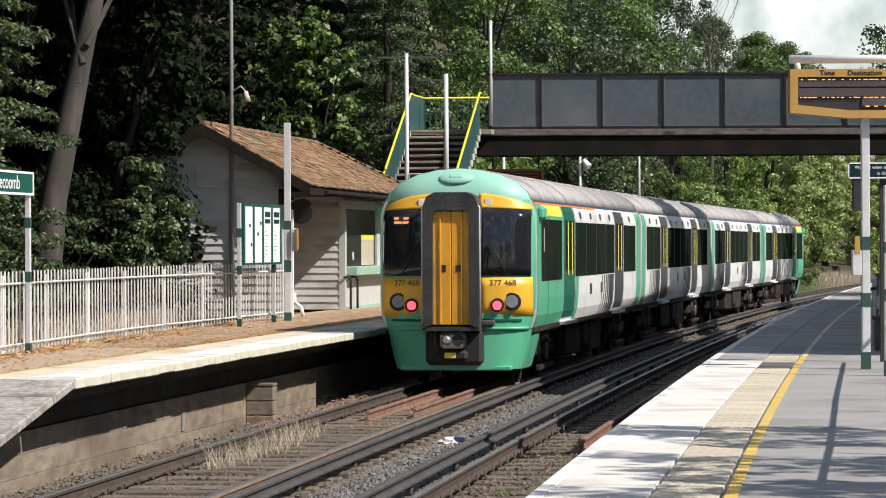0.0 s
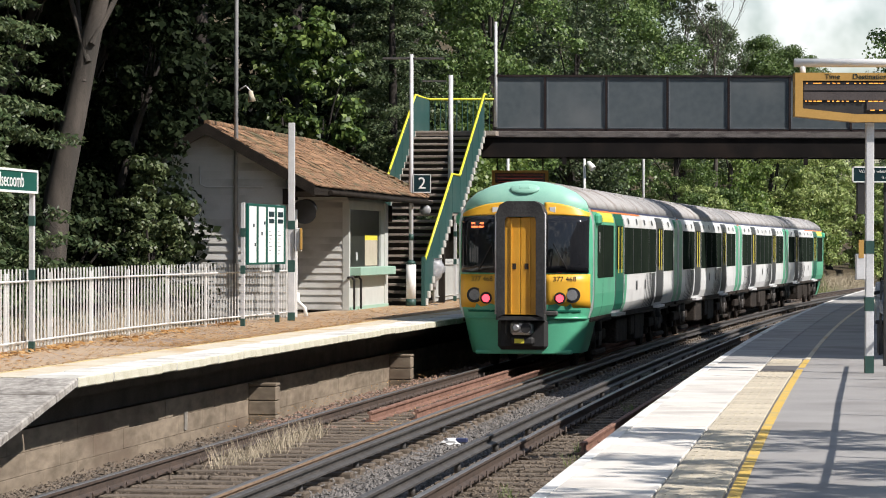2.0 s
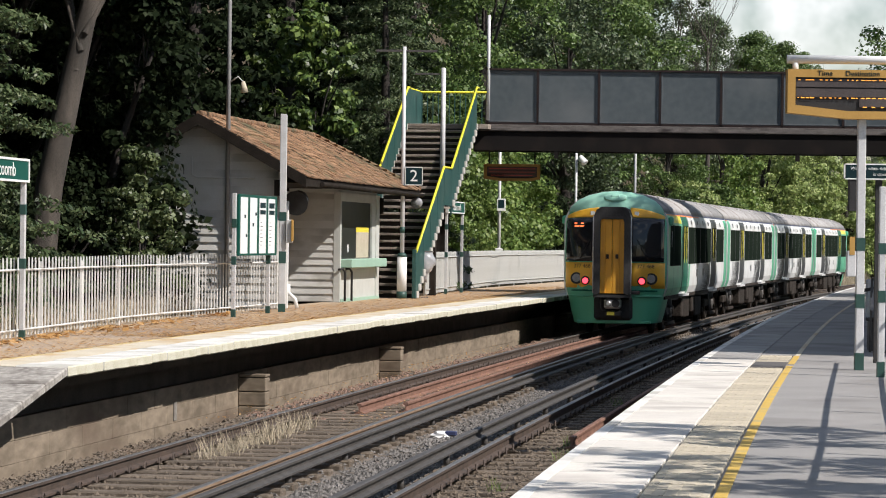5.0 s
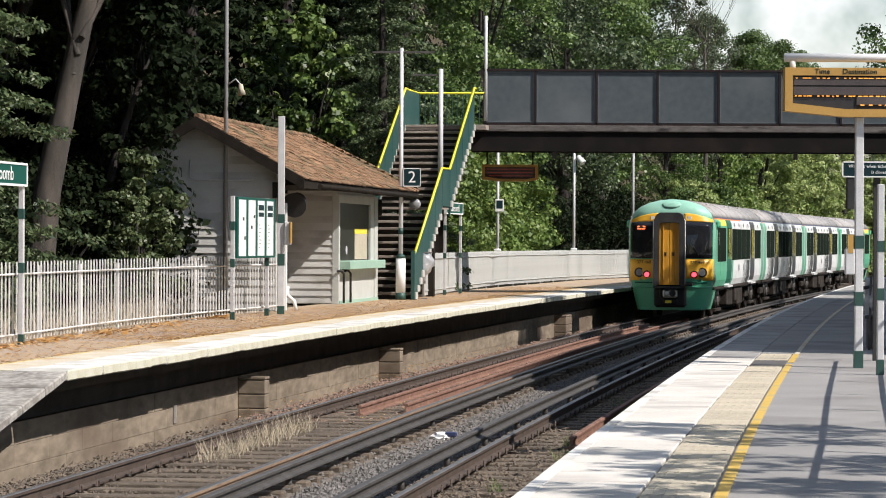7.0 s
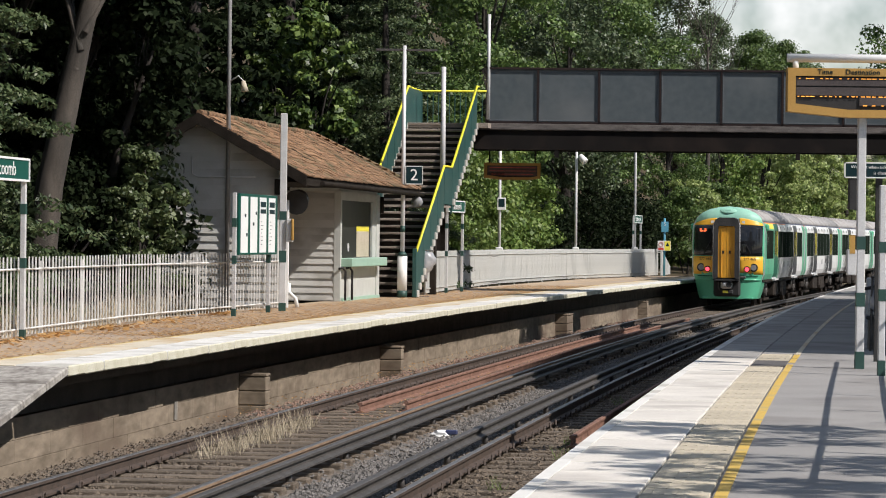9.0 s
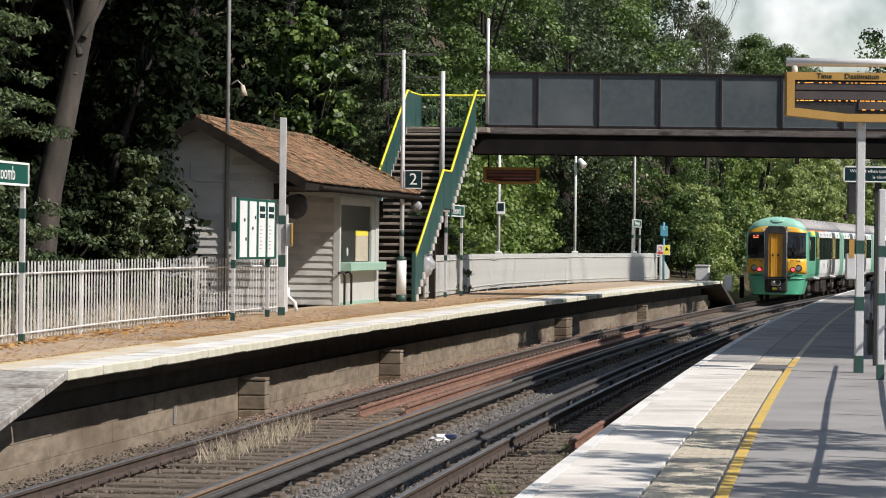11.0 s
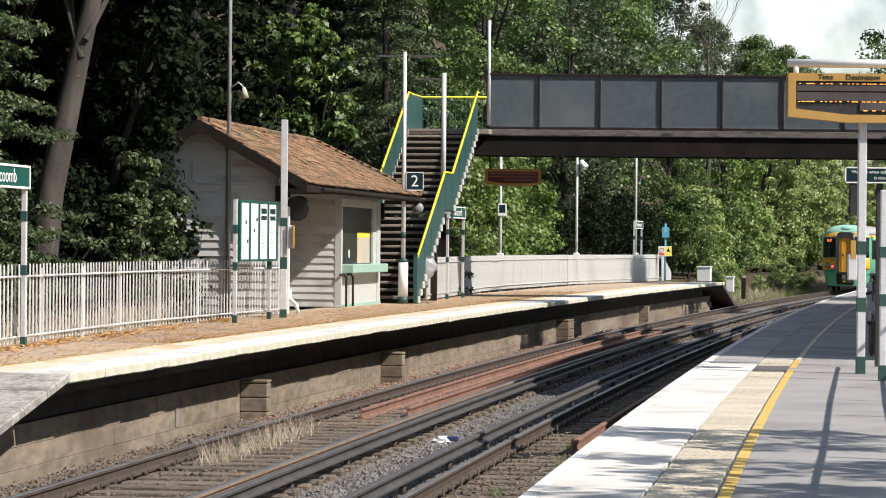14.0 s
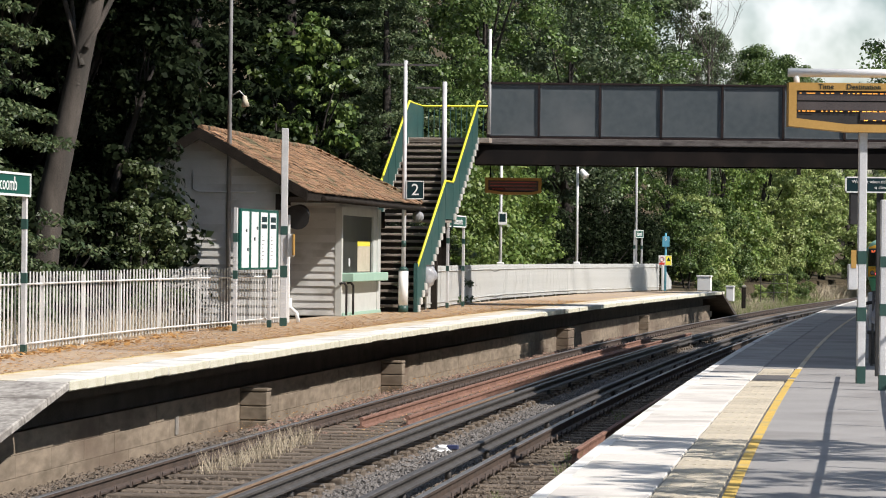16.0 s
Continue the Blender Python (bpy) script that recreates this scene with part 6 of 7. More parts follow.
def leaves(name, seed, clumps, per, size, mat, parent, flat=0.75, droop=0.0, label=""):
    """Small folded leaves over clumps (x, y, z, radius): each leaf turned outward with a wide scatter."""
    r = np.random.default_rng(seed)
    c = np.repeat(np.array(clumps, float), per, axis=0)
    n = len(c)
    d = r.normal(size=(n, 3))
    d /= np.linalg.norm(d, axis=1)[:, None]
    rad = c[:, 3] * r.uniform(0.45, 1.08, n)
    p = c[:, :3] + d * rad[:, None] * np.array([1, 1, flat])
    nrm = d + r.normal(scale=0.55, size=(n, 3)) + np.array([0, 0, 0.35])
    nrm /= np.linalg.norm(nrm, axis=1)[:, None]
    a = np.cross(nrm, r.normal(size=(n, 3)))
    a /= np.linalg.norm(a, axis=1)[:, None]
    if droop:
        a = a * (1 - droop) + np.stack([d[:, 0], d[:, 1], -0.55 * np.ones(n)], -1) * droop
        a /= np.linalg.norm(a, axis=1)[:, None]
    b = np.cross(nrm, a)
    s = size * r.uniform(0.6, 1.35, n)[:, None]
    wide = 0.28 if droop else 0.42
    fold = nrm * s * 0.12
    quad = np.stack([p - a * s * 0.5, p + b * s * wide + fold, p + a * s * 0.55, p - b * s * wide + fold], 1).reshape(-1, 3)
    me = bpy.data.meshes.new(name)
    me.vertices.add(4 * n)
    me.vertices.foreach_set("co", quad.ravel())
    me.loops.add(4 * n)
    me.loops.foreach_set("vertex_index", np.arange(4 * n, dtype=np.int32))
    me.polygons.add(n)
    me.polygons.foreach_set("loop_start", np.arange(0, 4 * n, 4, dtype=np.int32))
    me.materials.append(mat)
    me.update()
    me.validate()
    ob = new(name, me)
    ob.parent = parent
    if label:
        ob["label"] = label
    return ob


def limb(bm, pts, radii, seg=8):
    """One tapering tube through the points."""
    rings = []
    for k, (p, r) in enumerate(zip(pts, radii)):
        d = (Vector(pts[min(k + 1, len(pts) - 1)]) - Vector(pts[max(k - 1, 0)])).normalized()
        u = d.cross(Vector((0.31, 0.87, 0.38))).normalized()
        w = d.cross(u)
        rings.append([bm.verts.new(Vector(p) + r * (math.cos(2 * math.pi * i / seg) * u + math.sin(2 * math.pi * i / seg) * w)) for i in range(seg)])
    for x, y in zip(rings, rings[1:]):
        for i in range(seg):
            bm.faces.new((x[i], x[(i + 1) % seg], y[(i + 1) % seg], y[i])).smooth = True


def broad_tree(label, seed, height, width, mat, size=0.2, count=110, per=110, low=0.25, bark=None, lean=0.0, girth=0.022):
    """Trunk and limbs with clumps of leaves at the limbs' ends; the outline is uneven."""
    q = random.Random(seed)
    e = empty("tree", Matrix(), label, "tree", "trees beside the line")
    bm = bmesh.new()
    top = Vector((lean * height, 0, height * 0.62))
    r0 = height * girth
    trunk = [Vector((0, 0, -0.5)), Vector((lean * height * 0.2, q.uniform(-0.2, 0.2), height * 0.18)), Vector((lean * height * 0.55, q.uniform(-0.3, 0.3), height * 0.4)), top]
    limb(bm, trunk, [r0 * 1.2, r0, r0 * 0.75, r0 * 0.4], 10)
    clumps = []
    for i in range(count):
        u = q.random()
        z = height * (low + (1 - low) * u)
        span = width * (math.sin(math.pi * min(1, 0.18 + 0.80 * u)) ** 0.7) * (0.72 + 0.5 * noise.noise(Vector((seed, u * 3, i * 0.37))))
        an = q.uniform(0, 2 * math.pi)
        rr = span * math.sqrt(q.uniform(0.12, 1.0))
        c = Vector((rr * math.cos(an) + lean * z, rr * math.sin(an), z))
        clumps.append((*c, q.uniform(0.09, 0.19) * width))
        if i % 14 == 0:
            s = trunk[1].lerp(trunk[3], min(1, max(0, (z / height - 0.25) * 1.2)))
            m = s.lerp(c, 0.5) + Vector((0, 0, 0.3))
            lb = bmesh.new()
            limb(lb, [s, m, c], [r0 * 0.26, r0 * 0.15, r0 * 0.05], 6)
            part("limb", lb, bark or M_DARKBARK, e)
    part("trunk", bm, bark or M_DARKBARK, e, "rough bark trunk and limbs")
    leaves("crown", seed, clumps, per, size, mat, e)
    return e


def conifer(label, seed, height, width, mat, size=0.2, tiers=22, per=26):
    """Drooping fronds in uneven tiers round a straight trunk."""
    q = random.Random(seed)
    e = empty("conifer", Matrix(), label, "tree", "trees beside the line")
    bm = bmesh.new()
    limb(bm, [Vector((0, 0, -0.5)), Vector((0.1, 0, height * 0.5)), Vector((0, 0, height))], [height * 0.02, height * 0.012, 0.02], 8)
    clumps = []
    for t in range(tiers):
        u = t / (tiers - 1)
        z = height * (0.06 + 0.92 * u)
        reach = width * (1 - u) ** 0.75 + 0.25
        for k in range(7):
            an = q.uniform(0, 2 * math.pi)
            rr = reach * q.uniform(0.7, 1.1)
            tip = Vector((rr * math.cos(an), rr * math.sin(an), z - 0.18 * rr))
            for f in (0.35, 0.55, 0.72, 0.87, 1.0):
                c = Vector((0, 0, z)).lerp(tip, f)
                clumps.append((c.x + q.uniform(-0.1, 0.1), c.y + q.uniform(-0.1, 0.1), c.z - 0.1 * f, (0.40 - 0.16 * f) * (0.6 + 0.13 * width)))
    part("trunk", bm, M_DARKBARK, e, "straight dark trunk")
    leaves("crown", seed, clumps, per, size, mat, e, flat=0.45, droop=0.6)
    return e


def shrub(label, seed, height, width, mat, size=0.12, count=70, per=90):
    q = random.Random(seed)
    e = empty("shrub", Matrix(), label, "shrub", "shrubs beside the line")
    bm = bmesh.new()
    clumps = []
    for i in range(count):
        an, u = q.uniform(0, 2 * math.pi), q.random()
        rr = width * math.sqrt(q.random()) * (1 - 0.45 * u * u) * (0.8 + 0.35 * noise.noise(Vector((seed * 1.7, i * 0.5, 0))))
        c = Vector((rr * math.cos(an), rr * math.sin(an), 0.1 * height + height * 0.85 * u))
        clumps.append((*c, q.uniform(0.13, 0.26) * width))
        if i % 18 == 0:
            sb = bmesh.new()
            limb(sb, [Vector((0.1 * math.cos(an), 0.1 * math.sin(an), -0.2)), c * 0.55, c], [0.05, 0.03, 0.01], 5)
            part("stem", sb, M_DARKBARK, e)
    bm.free()
    leaves("foliage", seed, clumps, per, size, mat, e)
    return e


def plant(kind, x, y, turn=0.0, scale=1.0, dz=0.0, keep=[]):
    """Puts the first of a kind at its place, and copies it for the others."""
    m = pose(x, y, ground_z(y, x) + dz, 0, 0, turn) @ Matrix.Scale(scale, 4)
    if kind not in keep:
        keep.append(kind)
        kind.matrix_basis = m
        return kind
    o = copy_thing(kind, Matrix())
    o.matrix_basis = m
    return o


oak = broad_tree("tall broadleaf tree with mid green sunlit crown", 11, 15, 4.6, M_LEAF_MID, 0.145, 150, 170)
ash = broad_tree("tall grey-green broadleaf tree behind the footbridge", 12, 14, 4.2, M_LEAF_BLUE, 0.14, 150, 170)
lime = broad_tree("light green broadleaf tree beside the line", 13, 9, 3.2, M_LEAF_LIGHT, 0.16, 110, 100, low=0.1)
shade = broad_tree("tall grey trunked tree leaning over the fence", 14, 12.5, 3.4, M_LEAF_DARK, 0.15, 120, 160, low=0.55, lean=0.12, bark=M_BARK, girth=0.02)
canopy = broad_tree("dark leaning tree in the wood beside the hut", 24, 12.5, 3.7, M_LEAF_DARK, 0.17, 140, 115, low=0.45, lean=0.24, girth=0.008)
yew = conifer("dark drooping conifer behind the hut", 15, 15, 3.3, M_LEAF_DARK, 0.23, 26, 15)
screen_tree = broad_tree("unseen dense tree added to close the near side", 33, 12, 4.0, M_LEAF_MID, 0.6, 60, 36)
spruce = conifer("green spruce with drooping sunlit fronds", 16, 11, 2.6, M_LEAF_SPRUCE, 0.11, 24, 55)
bush = shrub("leafy light green shrub behind the far fence", 17, 4.2, 2.1, M_LEAF_LIGHT, 0.125, 90, 140)
ivy = shrub("mid green ivy covered shrub", 18, 4.6, 2.0, M_LEAF_MID, 0.115, 90, 140)
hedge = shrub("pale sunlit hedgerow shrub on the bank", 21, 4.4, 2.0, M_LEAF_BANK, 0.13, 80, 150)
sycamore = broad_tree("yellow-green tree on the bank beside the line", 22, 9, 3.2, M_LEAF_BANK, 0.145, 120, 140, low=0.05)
laurel = shrub("glossy laurel shrub behind the fence", 19, 3.4, 0.95, M_LEAF_LAUREL, 0.10, 60, 120)
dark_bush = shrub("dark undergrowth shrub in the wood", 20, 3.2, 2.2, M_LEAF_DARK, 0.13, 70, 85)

# dark wood beside the hut
plant(shade, -7.25, 52.0, 0, 1.0)
for i, (x, y, s) in enumerate(((-9.8, 48.0, 1.0), (-9.6, 55.0, 1.05), (-9.0, 59.5, 1.0), (-9.2, 64.5, 1.05), (-9.0, 70.0, 1.1), (-11.5, 52.0, 1.2), (-11.0, 61.0, 1.2), (-8.4, 57.0, 0.9))):
    plant(canopy, x, y, (0, 8, -8, 6, -10, 4, -5, 10)[i], s)
for i, (x, y, s) in enumerate(((-13, 50, 1.0), (-12, 58, 1.1), (-13, 66, 1.0), (-11, 73, 1.1), (-16, 62, 1.2), (-17, 52, 1.2), (-9.5, 78, 1.1), (-15, 74, 1.2), (-19, 68, 1.2), (-22, 78, 1.4), (-17, 84, 1.4), (-27, 88, 1.7), (-20, 96, 1.7), (-14, 98, 1.5), (-24, 70, 1.6))):
    plant(yew, x, y, 40 * i, s)
for i, (x, y, s) in enumerate(((-9.4, 49, 0.9), (-9.0, 54, 0.85), (-8.6, 58, 0.8), (-10.5, 52, 1.2), (-10, 62, 1.2), (-11, 46, 1.1), (-8.2, 64, 0.9), (-12, 55, 1.3), (-8.9, 44, 0.8), (-8, 69, 1.0), (-9, 73, 1.2), (-12, 68, 1.3))):
    plant(dark_bush, x, y, 50 * i, s)
plant(spruce, -8.35, 48.0, 20, 0.95)
plant(spruce, -8.7, 45.0, 120, 0.9)
plant(laurel, -5.75, 56.8, 0, 0.95)
plant(laurel, -6.1, 56.2, 70, 0.7)
for i, (x, y, s) in enumerate(((-6.5, 58.6, 1.0), (-7.6, 56.0, 0.85), (-7.3, 60.5, 1.25), (-6.9, 62.0, 1.45), (-8.2, 51.0, 0.8))):
    plant(dark_bush, x, y, 35 * i + 9, s)
# behind the hut and the stairs
evergreen = broad_tree("glossy sunlit evergreen with long leaves behind the hut", 41, 7.6, 1.75, M_LEAF_LONG, 0.17, 60, 60, low=0.5)
plant(evergreen, -3.5, 79.0, 0, 1.0)
plant(evergreen, -4.6, 81.5, 140, 0.95)
plant(spruce, -1.75, 84.0, 40, 1.0)
plant(spruce, -2.9, 87.0, 160, 1.05)
plant(spruce, -2.4, 92.0, 250, 1.1)
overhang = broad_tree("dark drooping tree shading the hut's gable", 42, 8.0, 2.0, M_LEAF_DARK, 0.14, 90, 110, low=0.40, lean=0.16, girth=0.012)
plant(yew, -6.8, 78.5, 15, 1.0)
plant(yew, -8.2, 82.5, 80, 1.15)
plant(overhang, -7.0, 57.6, 0, 1.0)
plant(overhang, -7.9, 60.5, 15, 1.1)
for i, (x, y, s) in enumerate(((-2.9, 88.5, 0.95), (-4.6, 86, 1.0), (-7.0, 84, 1.05), (-2.6, 95, 0.95), (-5, 93, 1.15), (-3.2, 100, 1.1), (-9, 90, 1.2), (-12, 84, 1.2), (-6, 102, 1.2))):
    plant(yew, x, y, 70 * i, s)
# behind the far fence
for i, (x, y, s) in enumerate(((0.4, 99.5, 1.05), (1.3, 105.5, 1.25), (-0.6, 94.0, 0.95), (2.7, 110.5, 1.0), (-0.3, 96.5, 1.1), (0.9, 102.5, 1.2))):
    plant(bush, x, y, 80 * i, s)
for i, (x, y, s) in enumerate(((-1.6, 98, 1.4), (0.0, 104, 1.4), (1.6, 113, 1.3), (-0.6, 108, 1.5), (14.2, 152, 1.0), (11.6, 140, 0.9), (17.5, 173, 1.05))):
    plant(ivy, x, y, 65 * i, s)
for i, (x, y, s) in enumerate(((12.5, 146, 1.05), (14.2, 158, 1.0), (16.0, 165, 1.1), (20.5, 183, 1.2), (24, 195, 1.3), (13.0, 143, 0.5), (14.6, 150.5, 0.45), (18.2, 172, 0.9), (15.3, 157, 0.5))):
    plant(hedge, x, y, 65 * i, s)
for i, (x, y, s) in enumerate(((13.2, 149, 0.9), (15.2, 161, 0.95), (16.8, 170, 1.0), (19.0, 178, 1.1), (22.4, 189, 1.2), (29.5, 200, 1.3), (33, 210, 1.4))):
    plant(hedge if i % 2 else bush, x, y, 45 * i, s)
for i, (x, y, s) in enumerate(((5.5, 124, 1.0), (6.9, 130, 1.0), (8.6, 134, 1.05), (4.0, 118, 1.0), (9.5, 139, 0.9), (2.4, 116, 1.2), (7.5, 140, 1.3))):
    plant(dark_bush, x, y, 45 * i, s)
for i, (x, y, s) in enumerate(((1.5, 113, 0.95), (5.2, 124, 1.0), (7.6, 143, 1.05), (3.5, 133, 1.1), (-1.5, 108, 1.0), (0.5, 128, 1.25), (5.5, 155, 1.3), (9.5, 162, 1.15), (9.5, 178, 1.25))):
    plant(ash if i % 2 else oak, x, y, 100 * i, s)
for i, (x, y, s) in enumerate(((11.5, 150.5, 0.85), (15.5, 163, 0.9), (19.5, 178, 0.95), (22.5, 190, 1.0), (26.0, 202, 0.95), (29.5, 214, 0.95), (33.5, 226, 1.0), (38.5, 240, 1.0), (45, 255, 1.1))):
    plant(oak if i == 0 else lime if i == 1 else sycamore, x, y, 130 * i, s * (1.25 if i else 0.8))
for i, (x, y, s) in enumerate(((24, 235, 0.95), (30, 250, 0.95), (36, 262, 0.95), (20, 222, 1.1), (44, 280, 1.0), (53, 292, 1.1), (16, 205, 1.25))):
    plant(ash, x, y, 33 * i, s)
# the near side, closing the place
for i, (x, y, s) in enumerate(((33, 75, 1.0), (30, 55, 1.0), (26, 35, 1.0), (22, 15, 1.0), (18, -6, 1.0), (6, -18, 1.0), (-8, -14, 1.0), (-14, 4, 1.0), (-15, 20, 1.0), (-14, 32, 1.0))):
    plant(screen_tree, x, y, 77 * i, s)
plant(lime, 15.9, 84.0, 20, 1.1)
plant(oak, 19.6, 112.0, 60, 0.95)
# This oak is unseen, added to shade the train's second carriage.
plant(oak, 16.6, 70.0, 10, 1.05)
bare = empty("bare_tree", Matrix(), "leafless grey twigs standing above the green crowns", "tree", "trees beside the line")
bare.matrix_basis = pose(14.3, 160.0, ground_z(160.0, 14.3) + 0.6)
tw = bmesh.new()
limb(tw, [Vector((0, 0, -0.5)), Vector((0.1, 0, 6)), Vector((0, 0, 11.5))], [0.16, 0.12, 0.05], 7)
part("trunk", tw, M_BARK, bare)
bq = random.Random(77)
for i in range(40):
    z = bq.uniform(6.5, 12.0)
    an, ln = bq.uniform(0, 6.283), bq.uniform(1.2, 3.0)
    a = Vector((0.05, 0, z))
    b = a + Vector((math.cos(an) * ln * 0.5, math.sin(an) * ln * 0.5, ln * 0.9))
    c = b + Vector((math.cos(an) * ln * 0.15 + bq.uniform(-0.3, 0.3), 0, ln * 0.7))
    tw = bmesh.new()
    limb(tw, [a, b, c], [0.022, 0.014, 0.005], 5)
    for j in range(4):
        o = b.lerp(c, j / 4)
        limb(tw, [o, o + Vector((bq.uniform(-0.7, 0.7), bq.uniform(-0.5, 0.5), bq.uniform(0.4, 1.0)))], [0.009, 0.004], 4)
    part("limb", tw, M_BARK, bare)

# An unseen row of trees, added for the train's side to reflect.
for i in range(9):
    p = on_line(100 + 17 * i, 21)
    plant(screen_tree, p.x, p.y, 50 * i, 1.15)
for x, y, s in ((24.5, 232, 1.12), (28.2, 246, 1.12), (31.6, 262, 1.08)):
    plant(oak, x, y, 13 * x, s, dz=-1.0)
# Unseen trees, added to throw dappled shade on the near platform.
thin = broad_tree("unseen thin crowned tree added to dapple the near platform", 31, 8.0, 2.6, M_LEAF_MID, 0.15, 36, 55, low=0.5)
plant(thin, 7.9, 13.6, 200, 1.0)
plant(thin, 8.6, 16.0, 0, 1.0)
plant(thin, 8.9, 11.5, 60, 1.05)
plant(thin, 8.0, 19.5, 130, 0.95)

# an unseen building, added and sized to shade the near platform and track
blocker = empty("station_building", Matrix.Translation((8.3, 36.6, 0)) @ Matrix.Rotation(-math.atan(0.15), 4, "Z"), "unseen plain block added to shade the near platform", "building")
part("wall", new_box(0, 0.3, 0, 36, 0, 6.4), M_RENDER, blocker)
part("wall", new_box(0.3, 4, 0, 0.3, 0, 6.4), M_RENDER, blocker)
part("wall", new_box(4, 4.3, 0, 36, 0, 6.4), M_RENDER, blocker)
part("wall", new_box(0.3, 4, 35.7, 36, 0, 6.4), M_RENDER, blocker)
part("upper_wall", new_box(0, 4.3, 10.0, 36, 6.4, 8.9), M_RENDER, blocker, "upper block added for a longer shadow")
rb = bmesh.new()
loft(rb, [[(-0.1, y, 8.9), (4.6, y, 8.9), (2.15, y, 9.6)] for y in (9.8, 36.2)])
part("upper_roof", rb, M_BRICK, blocker)
rb = bmesh.new()
loft(rb, [[(-0.4, y, 6.4), (4.7, y, 6.4), (2.15, y, 7.4)] for y in (-0.2, 10.0)])
part("roof", rb, M_BRICK, blocker)

# dry grass tufts, weeds and fallen leaves
def tufts(name, spots, blades, height, mat, label, category):
    v, f = [], []
    q = random.Random(5)
    for x, y, z, r in spots:
        for _ in range(blades):
            a, d = q.uniform(0, 6.283), r * math.sqrt(q.random())
            b = Vector((x + d * math.cos(a), y + d * math.sin(a), z))
            h = height * q.uniform(0.5, 1.2)
            t = Vector((q.uniform(-0.6, 0.6) * h, q.uniform(-0.6, 0.6) * h, h))
            w = Vector((math.cos(a), math.sin(a), 0)) * 0.0021 * (1 + 2.6 * height)
            k = len(v)
            v += [b - w, b + w, b + t * 0.6 + w * 0.7, b + t, b + t * 0.6 - w * 0.7]
            f.append((k, k + 1, k + 2, k + 3, k + 4))
    return tagged(raw(name, v, f, mat), label, category, kind="stuff")


spots = []
for i in range(26):
    y = 33.6 + i * 0.24
    spots.append((*on_line(y, 0.32 + 0.22 * rng.random(), BED + 0.02), 0.16))
tufts("verge_grass", [(-7.35 + 0.1047 * (y - 26) - rng.uniform(0.3, 1.5), y, 0.0, 0.35) for y in np.linspace(28, 57, 120)], 26, 0.42, M_DRYGRASS, "pale dry grass and stalks behind the fence", "grass")
tufts("dry_grass", spots, 26, 0.26, M_DRYGRASS, "dry pale grass growing between the sleepers", "grass")
bank = [(*on_line(y, o, ground_z(y, on_line(y, o).x) - 0.05), 0.9) for y in range(178, 210, 2) for o in (-2.4, -3.3, -4.3)]
bank += [(*on_line(y, o, ground_z(y, on_line(y, o).x) - 0.3), 0.7) for y in range(136, 160, 4) for o in (-2.4, -3.6)]
bank += [(*on_line(y, o, 0.0), 0.7) for y in range(92, 130, 3) for o in (-7.2, -8.0)]
tufts("bank_grass", bank, 130, 1.0, M_DRYGRASS, "tall dry straw coloured grass on the bank", "grass")
tall = [(*on_line(y + rng.uniform(-1.5, 1.5), o, ground_z(y, on_line(y, o).x) - 0.05), 0.8) for y in range(134, 180, 2) for o in (-2.2, -3.0, -4.0) if rng.random() < 0.8]
tufts("bank_weeds", tall, 60, 0.6, M_LEAF_BANK, "rank green weeds at the foot of the bank", "weeds")
for i in range(11):
    p = on_line(139 + 4.1 * i + rng.uniform(-1, 1), rng.uniform(-4.6, -3.2))
    plant(hedge if i % 3 else ivy, p.x, p.y, 70 * i, rng.uniform(0.25, 0.5))
weeds = [(*on_line(y, o, BED), 0.1) for y, o in ((30.5, 4.1), (35, 4.3), (37.2, 4.2), (40.2, 2.9), (44.0, 6.4), (26.8, 4.4), (46.5, 3.95))]
tufts("weeds", weeds, 26, 0.16, M_LEAF_LIGHT, "small green weeds in the ballast", "weeds")
v, f = [], []
for i in range(24000):
    y = 32 + 62 * rng.random() ** 1.3 if i % 3 == 0 else 42 + 50 * rng.random() ** 1.2
    o = EDGE - 1.18 - 2.3 * rng.random() ** 1.7
    p, s, a = on_line(y, o, 0.004 + 0.005 * rng.random()), rng.uniform(0.016, 0.045), rng.uniform(0, 6.283)
    ax, bx = Vector((math.cos(a), math.sin(a), rng.uniform(-0.12, 0.12))) * s, Vector((-math.sin(a), math.cos(a), rng.uniform(-0.12, 0.12))) * s * 0.6
    k = len(v)
    v += [p - ax, p + bx, p + ax, p - bx]
    f.append((k, k + 1, k + 2, k + 3))
# drifts of larger leaves at the foot of the fence
for i in range(420):
    y = rng.choice((33, 36.5, 38, 41, 45, 49, 54)) + rng.gauss(0, 0.8)
    p = Vector((-7.22 + 0.1047 * (y - 26) + abs(rng.gauss(0, 0.22)), y, 0.02 + 0.03 * rng.random()))
    s, a = rng.uniform(0.04, 0.09), rng.uniform(0, 6.283)
    ax, bx = Vector((math.cos(a), math.sin(a), rng.uniform(-0.4, 0.4))) * s, Vector((-math.sin(a), math.cos(a), rng.uniform(-0.4, 0.4))) * s * 0.6
    k = len(v)
    v += [p - ax, p + bx, p + ax, p - bx]
    f.append((k, k + 1, k + 2, k + 3))
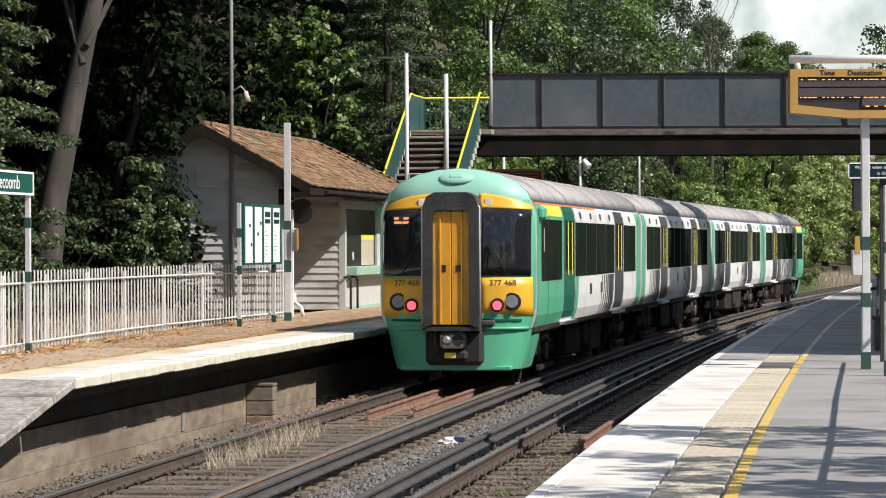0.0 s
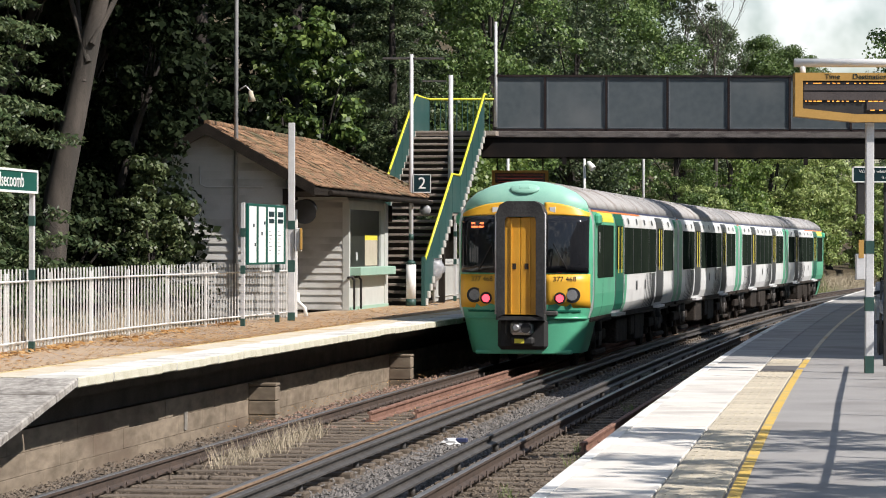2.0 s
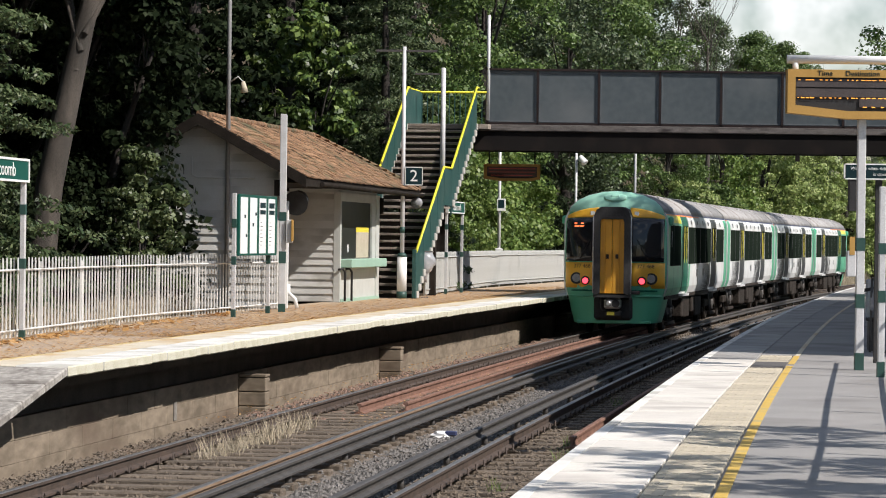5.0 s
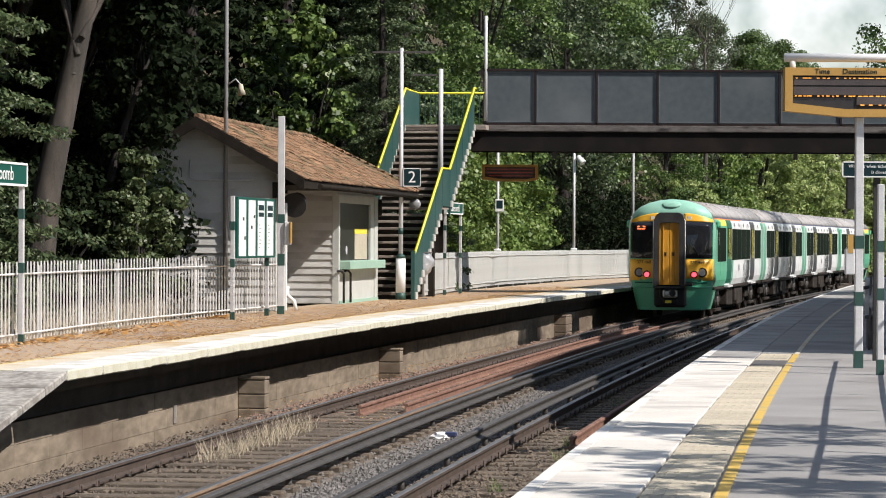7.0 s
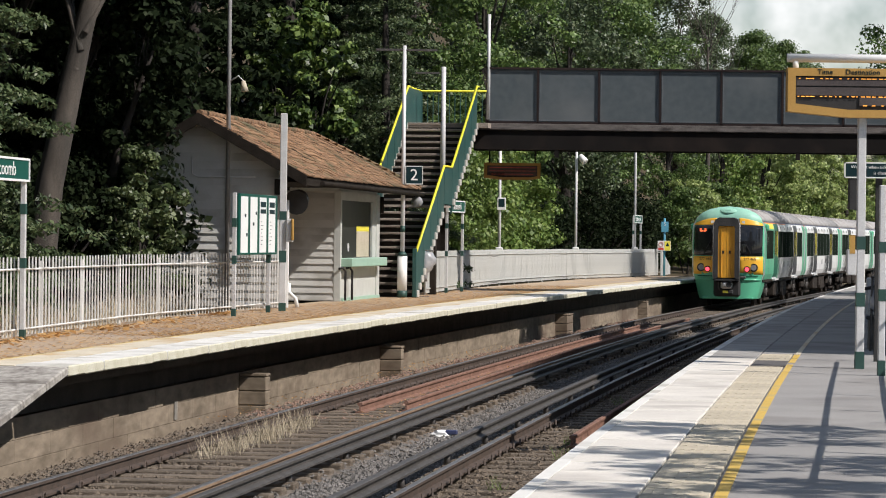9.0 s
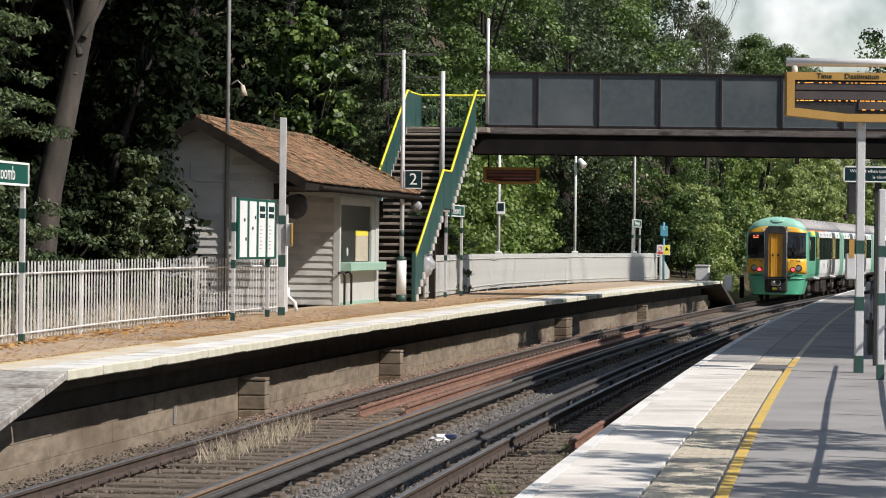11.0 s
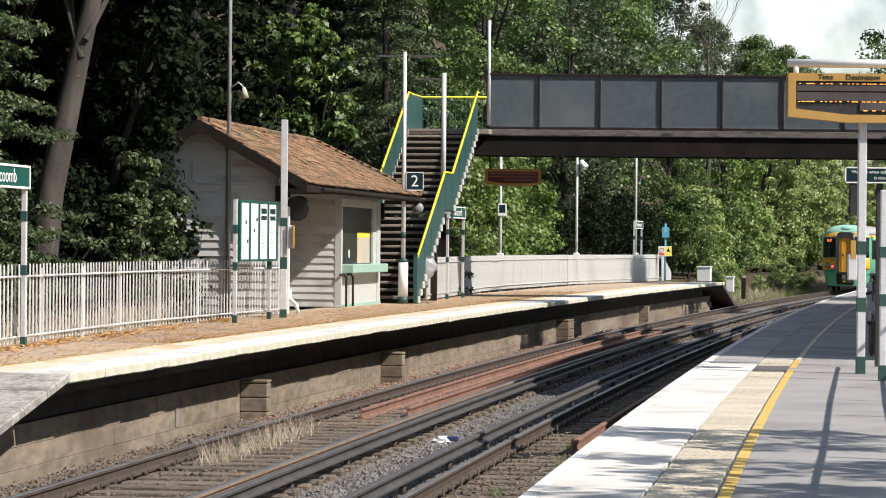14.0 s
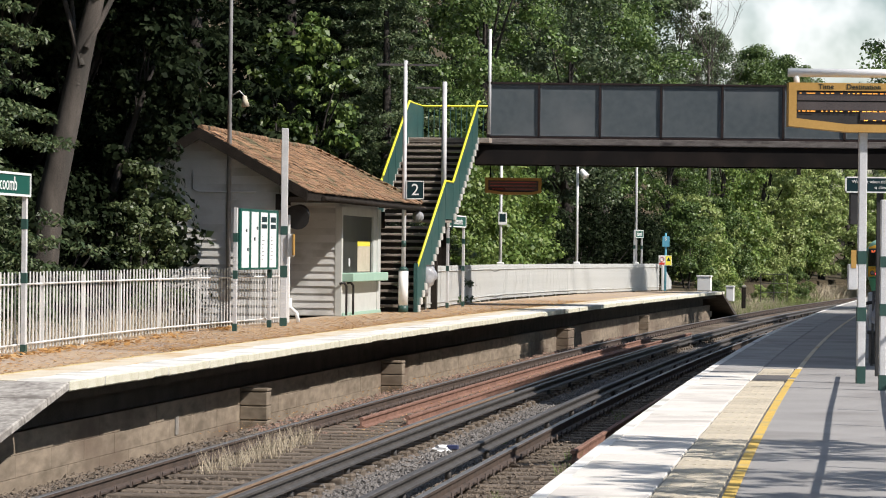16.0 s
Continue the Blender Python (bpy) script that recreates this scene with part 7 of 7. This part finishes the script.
for i in range(1300):
    y = 40 + 30 * rng.random()
    p, s, a = on_line(y, rng.uniform(-1.35, -0.2) if rng.random() < 0.6 else rng.uniform(0.5, 1.3), BED + 0.05 + 0.03 * rng.random()), rng.uniform(0.015, 0.03), rng.uniform(0, 6.283)
    ax, bx = Vector((math.cos(a), math.sin(a), rng.uniform(-0.4, 0.4))) * s, Vector((-math.sin(a), math.cos(a), rng.uniform(-0.4, 0.4))) * s * 0.5
    k = len(v)
    v += [p - ax, p + bx, p + ax, p - bx]
    f.append((k, k + 1, k + 2, k + 3))
tagged(raw("fallen_leaves", v, f, M_LEAF_DRY), "brown fallen leaves scattered over platform and ballast", "leaves", kind="stuff")
litter = empty("litter", along(38.9, 2.32, BED + 0.0), "crumpled white and blue wrapper in the ballast", "litter")
bm = bmesh.new()
bmesh.ops.create_icosphere(bm, subdivisions=2, radius=0.11)
for w_ in bm.verts:
    w_.co = Vector((w_.co.x * 1.3, w_.co.y, w_.co.z * 0.55)) * rng.uniform(0.75, 1.15)
part("wrapper", bm, M_WHITE, litter)
bm = new_box(0.05, 0.2, -0.06, 0.06, 0.0, 0.06, bevel=0.01)
part("blue_piece", bm, M_NAVYLINE, litter, "blue printed piece")
# rail fence at the foot of the bank and a post
gate = empty("trackside_barrier", pose(15.6, 144.5, -0.75, 0, 0, -10), "grey tubular barrier among the bushes", "barrier")
for z in (0.45, 0.9, 1.35):
    part("bar", new_tube((0, 0, z), (1.3, 0, z), 0.018, 0.018, 6), M_THIRD, gate)
for x in (0, 0.65, 1.3):
    part("upright", new_tube((x, 0, 0), (x, 0, 1.4), 0.02, 0.02, 6), M_THIRD, gate)
stump = empty("marker_post", pose(13.65, 133.5, -0.9), "short weathered trackside marker post", "post")
part("post", new_box(-0.09, 0.09, -0.09, 0.09, 0, 0.95, bevel=0.02), M_DARKWOOD, stump)
part("cap", new_box(-0.1, 0.1, -0.1, 0.1, 0.95, 1.05, bevel=0.02), M_COPGREY, stump)


# ---- motion: where the train's rear end stands along the line ----
REAR = [(0.0, 48.9), (0.5, 50.6), (1.0, 52.5), (1.5, 54.6), (2.0, 56.95), (2.5, 59.4), (3.0, 62.0), (3.5, 64.85), (4.0, 67.9), (4.75, 72.8), (5.6, 78.6),
        (6.5, 85.1), (7.0, 89.15), (7.5, 93.3), (8.0, 97.65), (8.5, 102.2), (9.0, 106.95), (9.8, 114.7), (10.7, 123.9), (11.5, 132.2), (12.0, 137.8), (12.5, 143.5),
        (13.0, 149.2), (13.5, 155.0), (14.0, 160.8), (14.5, 166.7), (15.0, 172.8), (15.5, 179.0), (16.0, 185.3)]


def ahead_by(y, d):
    """The place d metres further along the line than y."""
    for _ in range(40):
        y += d / 40 / math.hypot(1, 0.1212 + 0.00071 * y)
    return y


def car_pose(rear, k):
    back = ahead_by(rear, k * PITCH + 2.9)
    fore = ahead_by(back, CAR - 6.0)
    a, b = on_line(back, GAUGE / 2 + 0.08, RAIL), on_line(fore, GAUGE / 2 + 0.08, RAIL)
    turn = math.atan2(-(b - a).x, (b - a).y)
    return Matrix.Translation((a + b) / 2) @ Matrix.Rotation(turn, 4, "Z")


def motions():
    for k, car in enumerate((rear_car, mid_car, mid_car_2, lead_car)):
        flip = pose(0, 0, 0, 0, 0, 180) if k == 3 else Matrix()
        walk(car, [(t, car_pose(y, k) @ flip) for t, y in REAR])


motions()
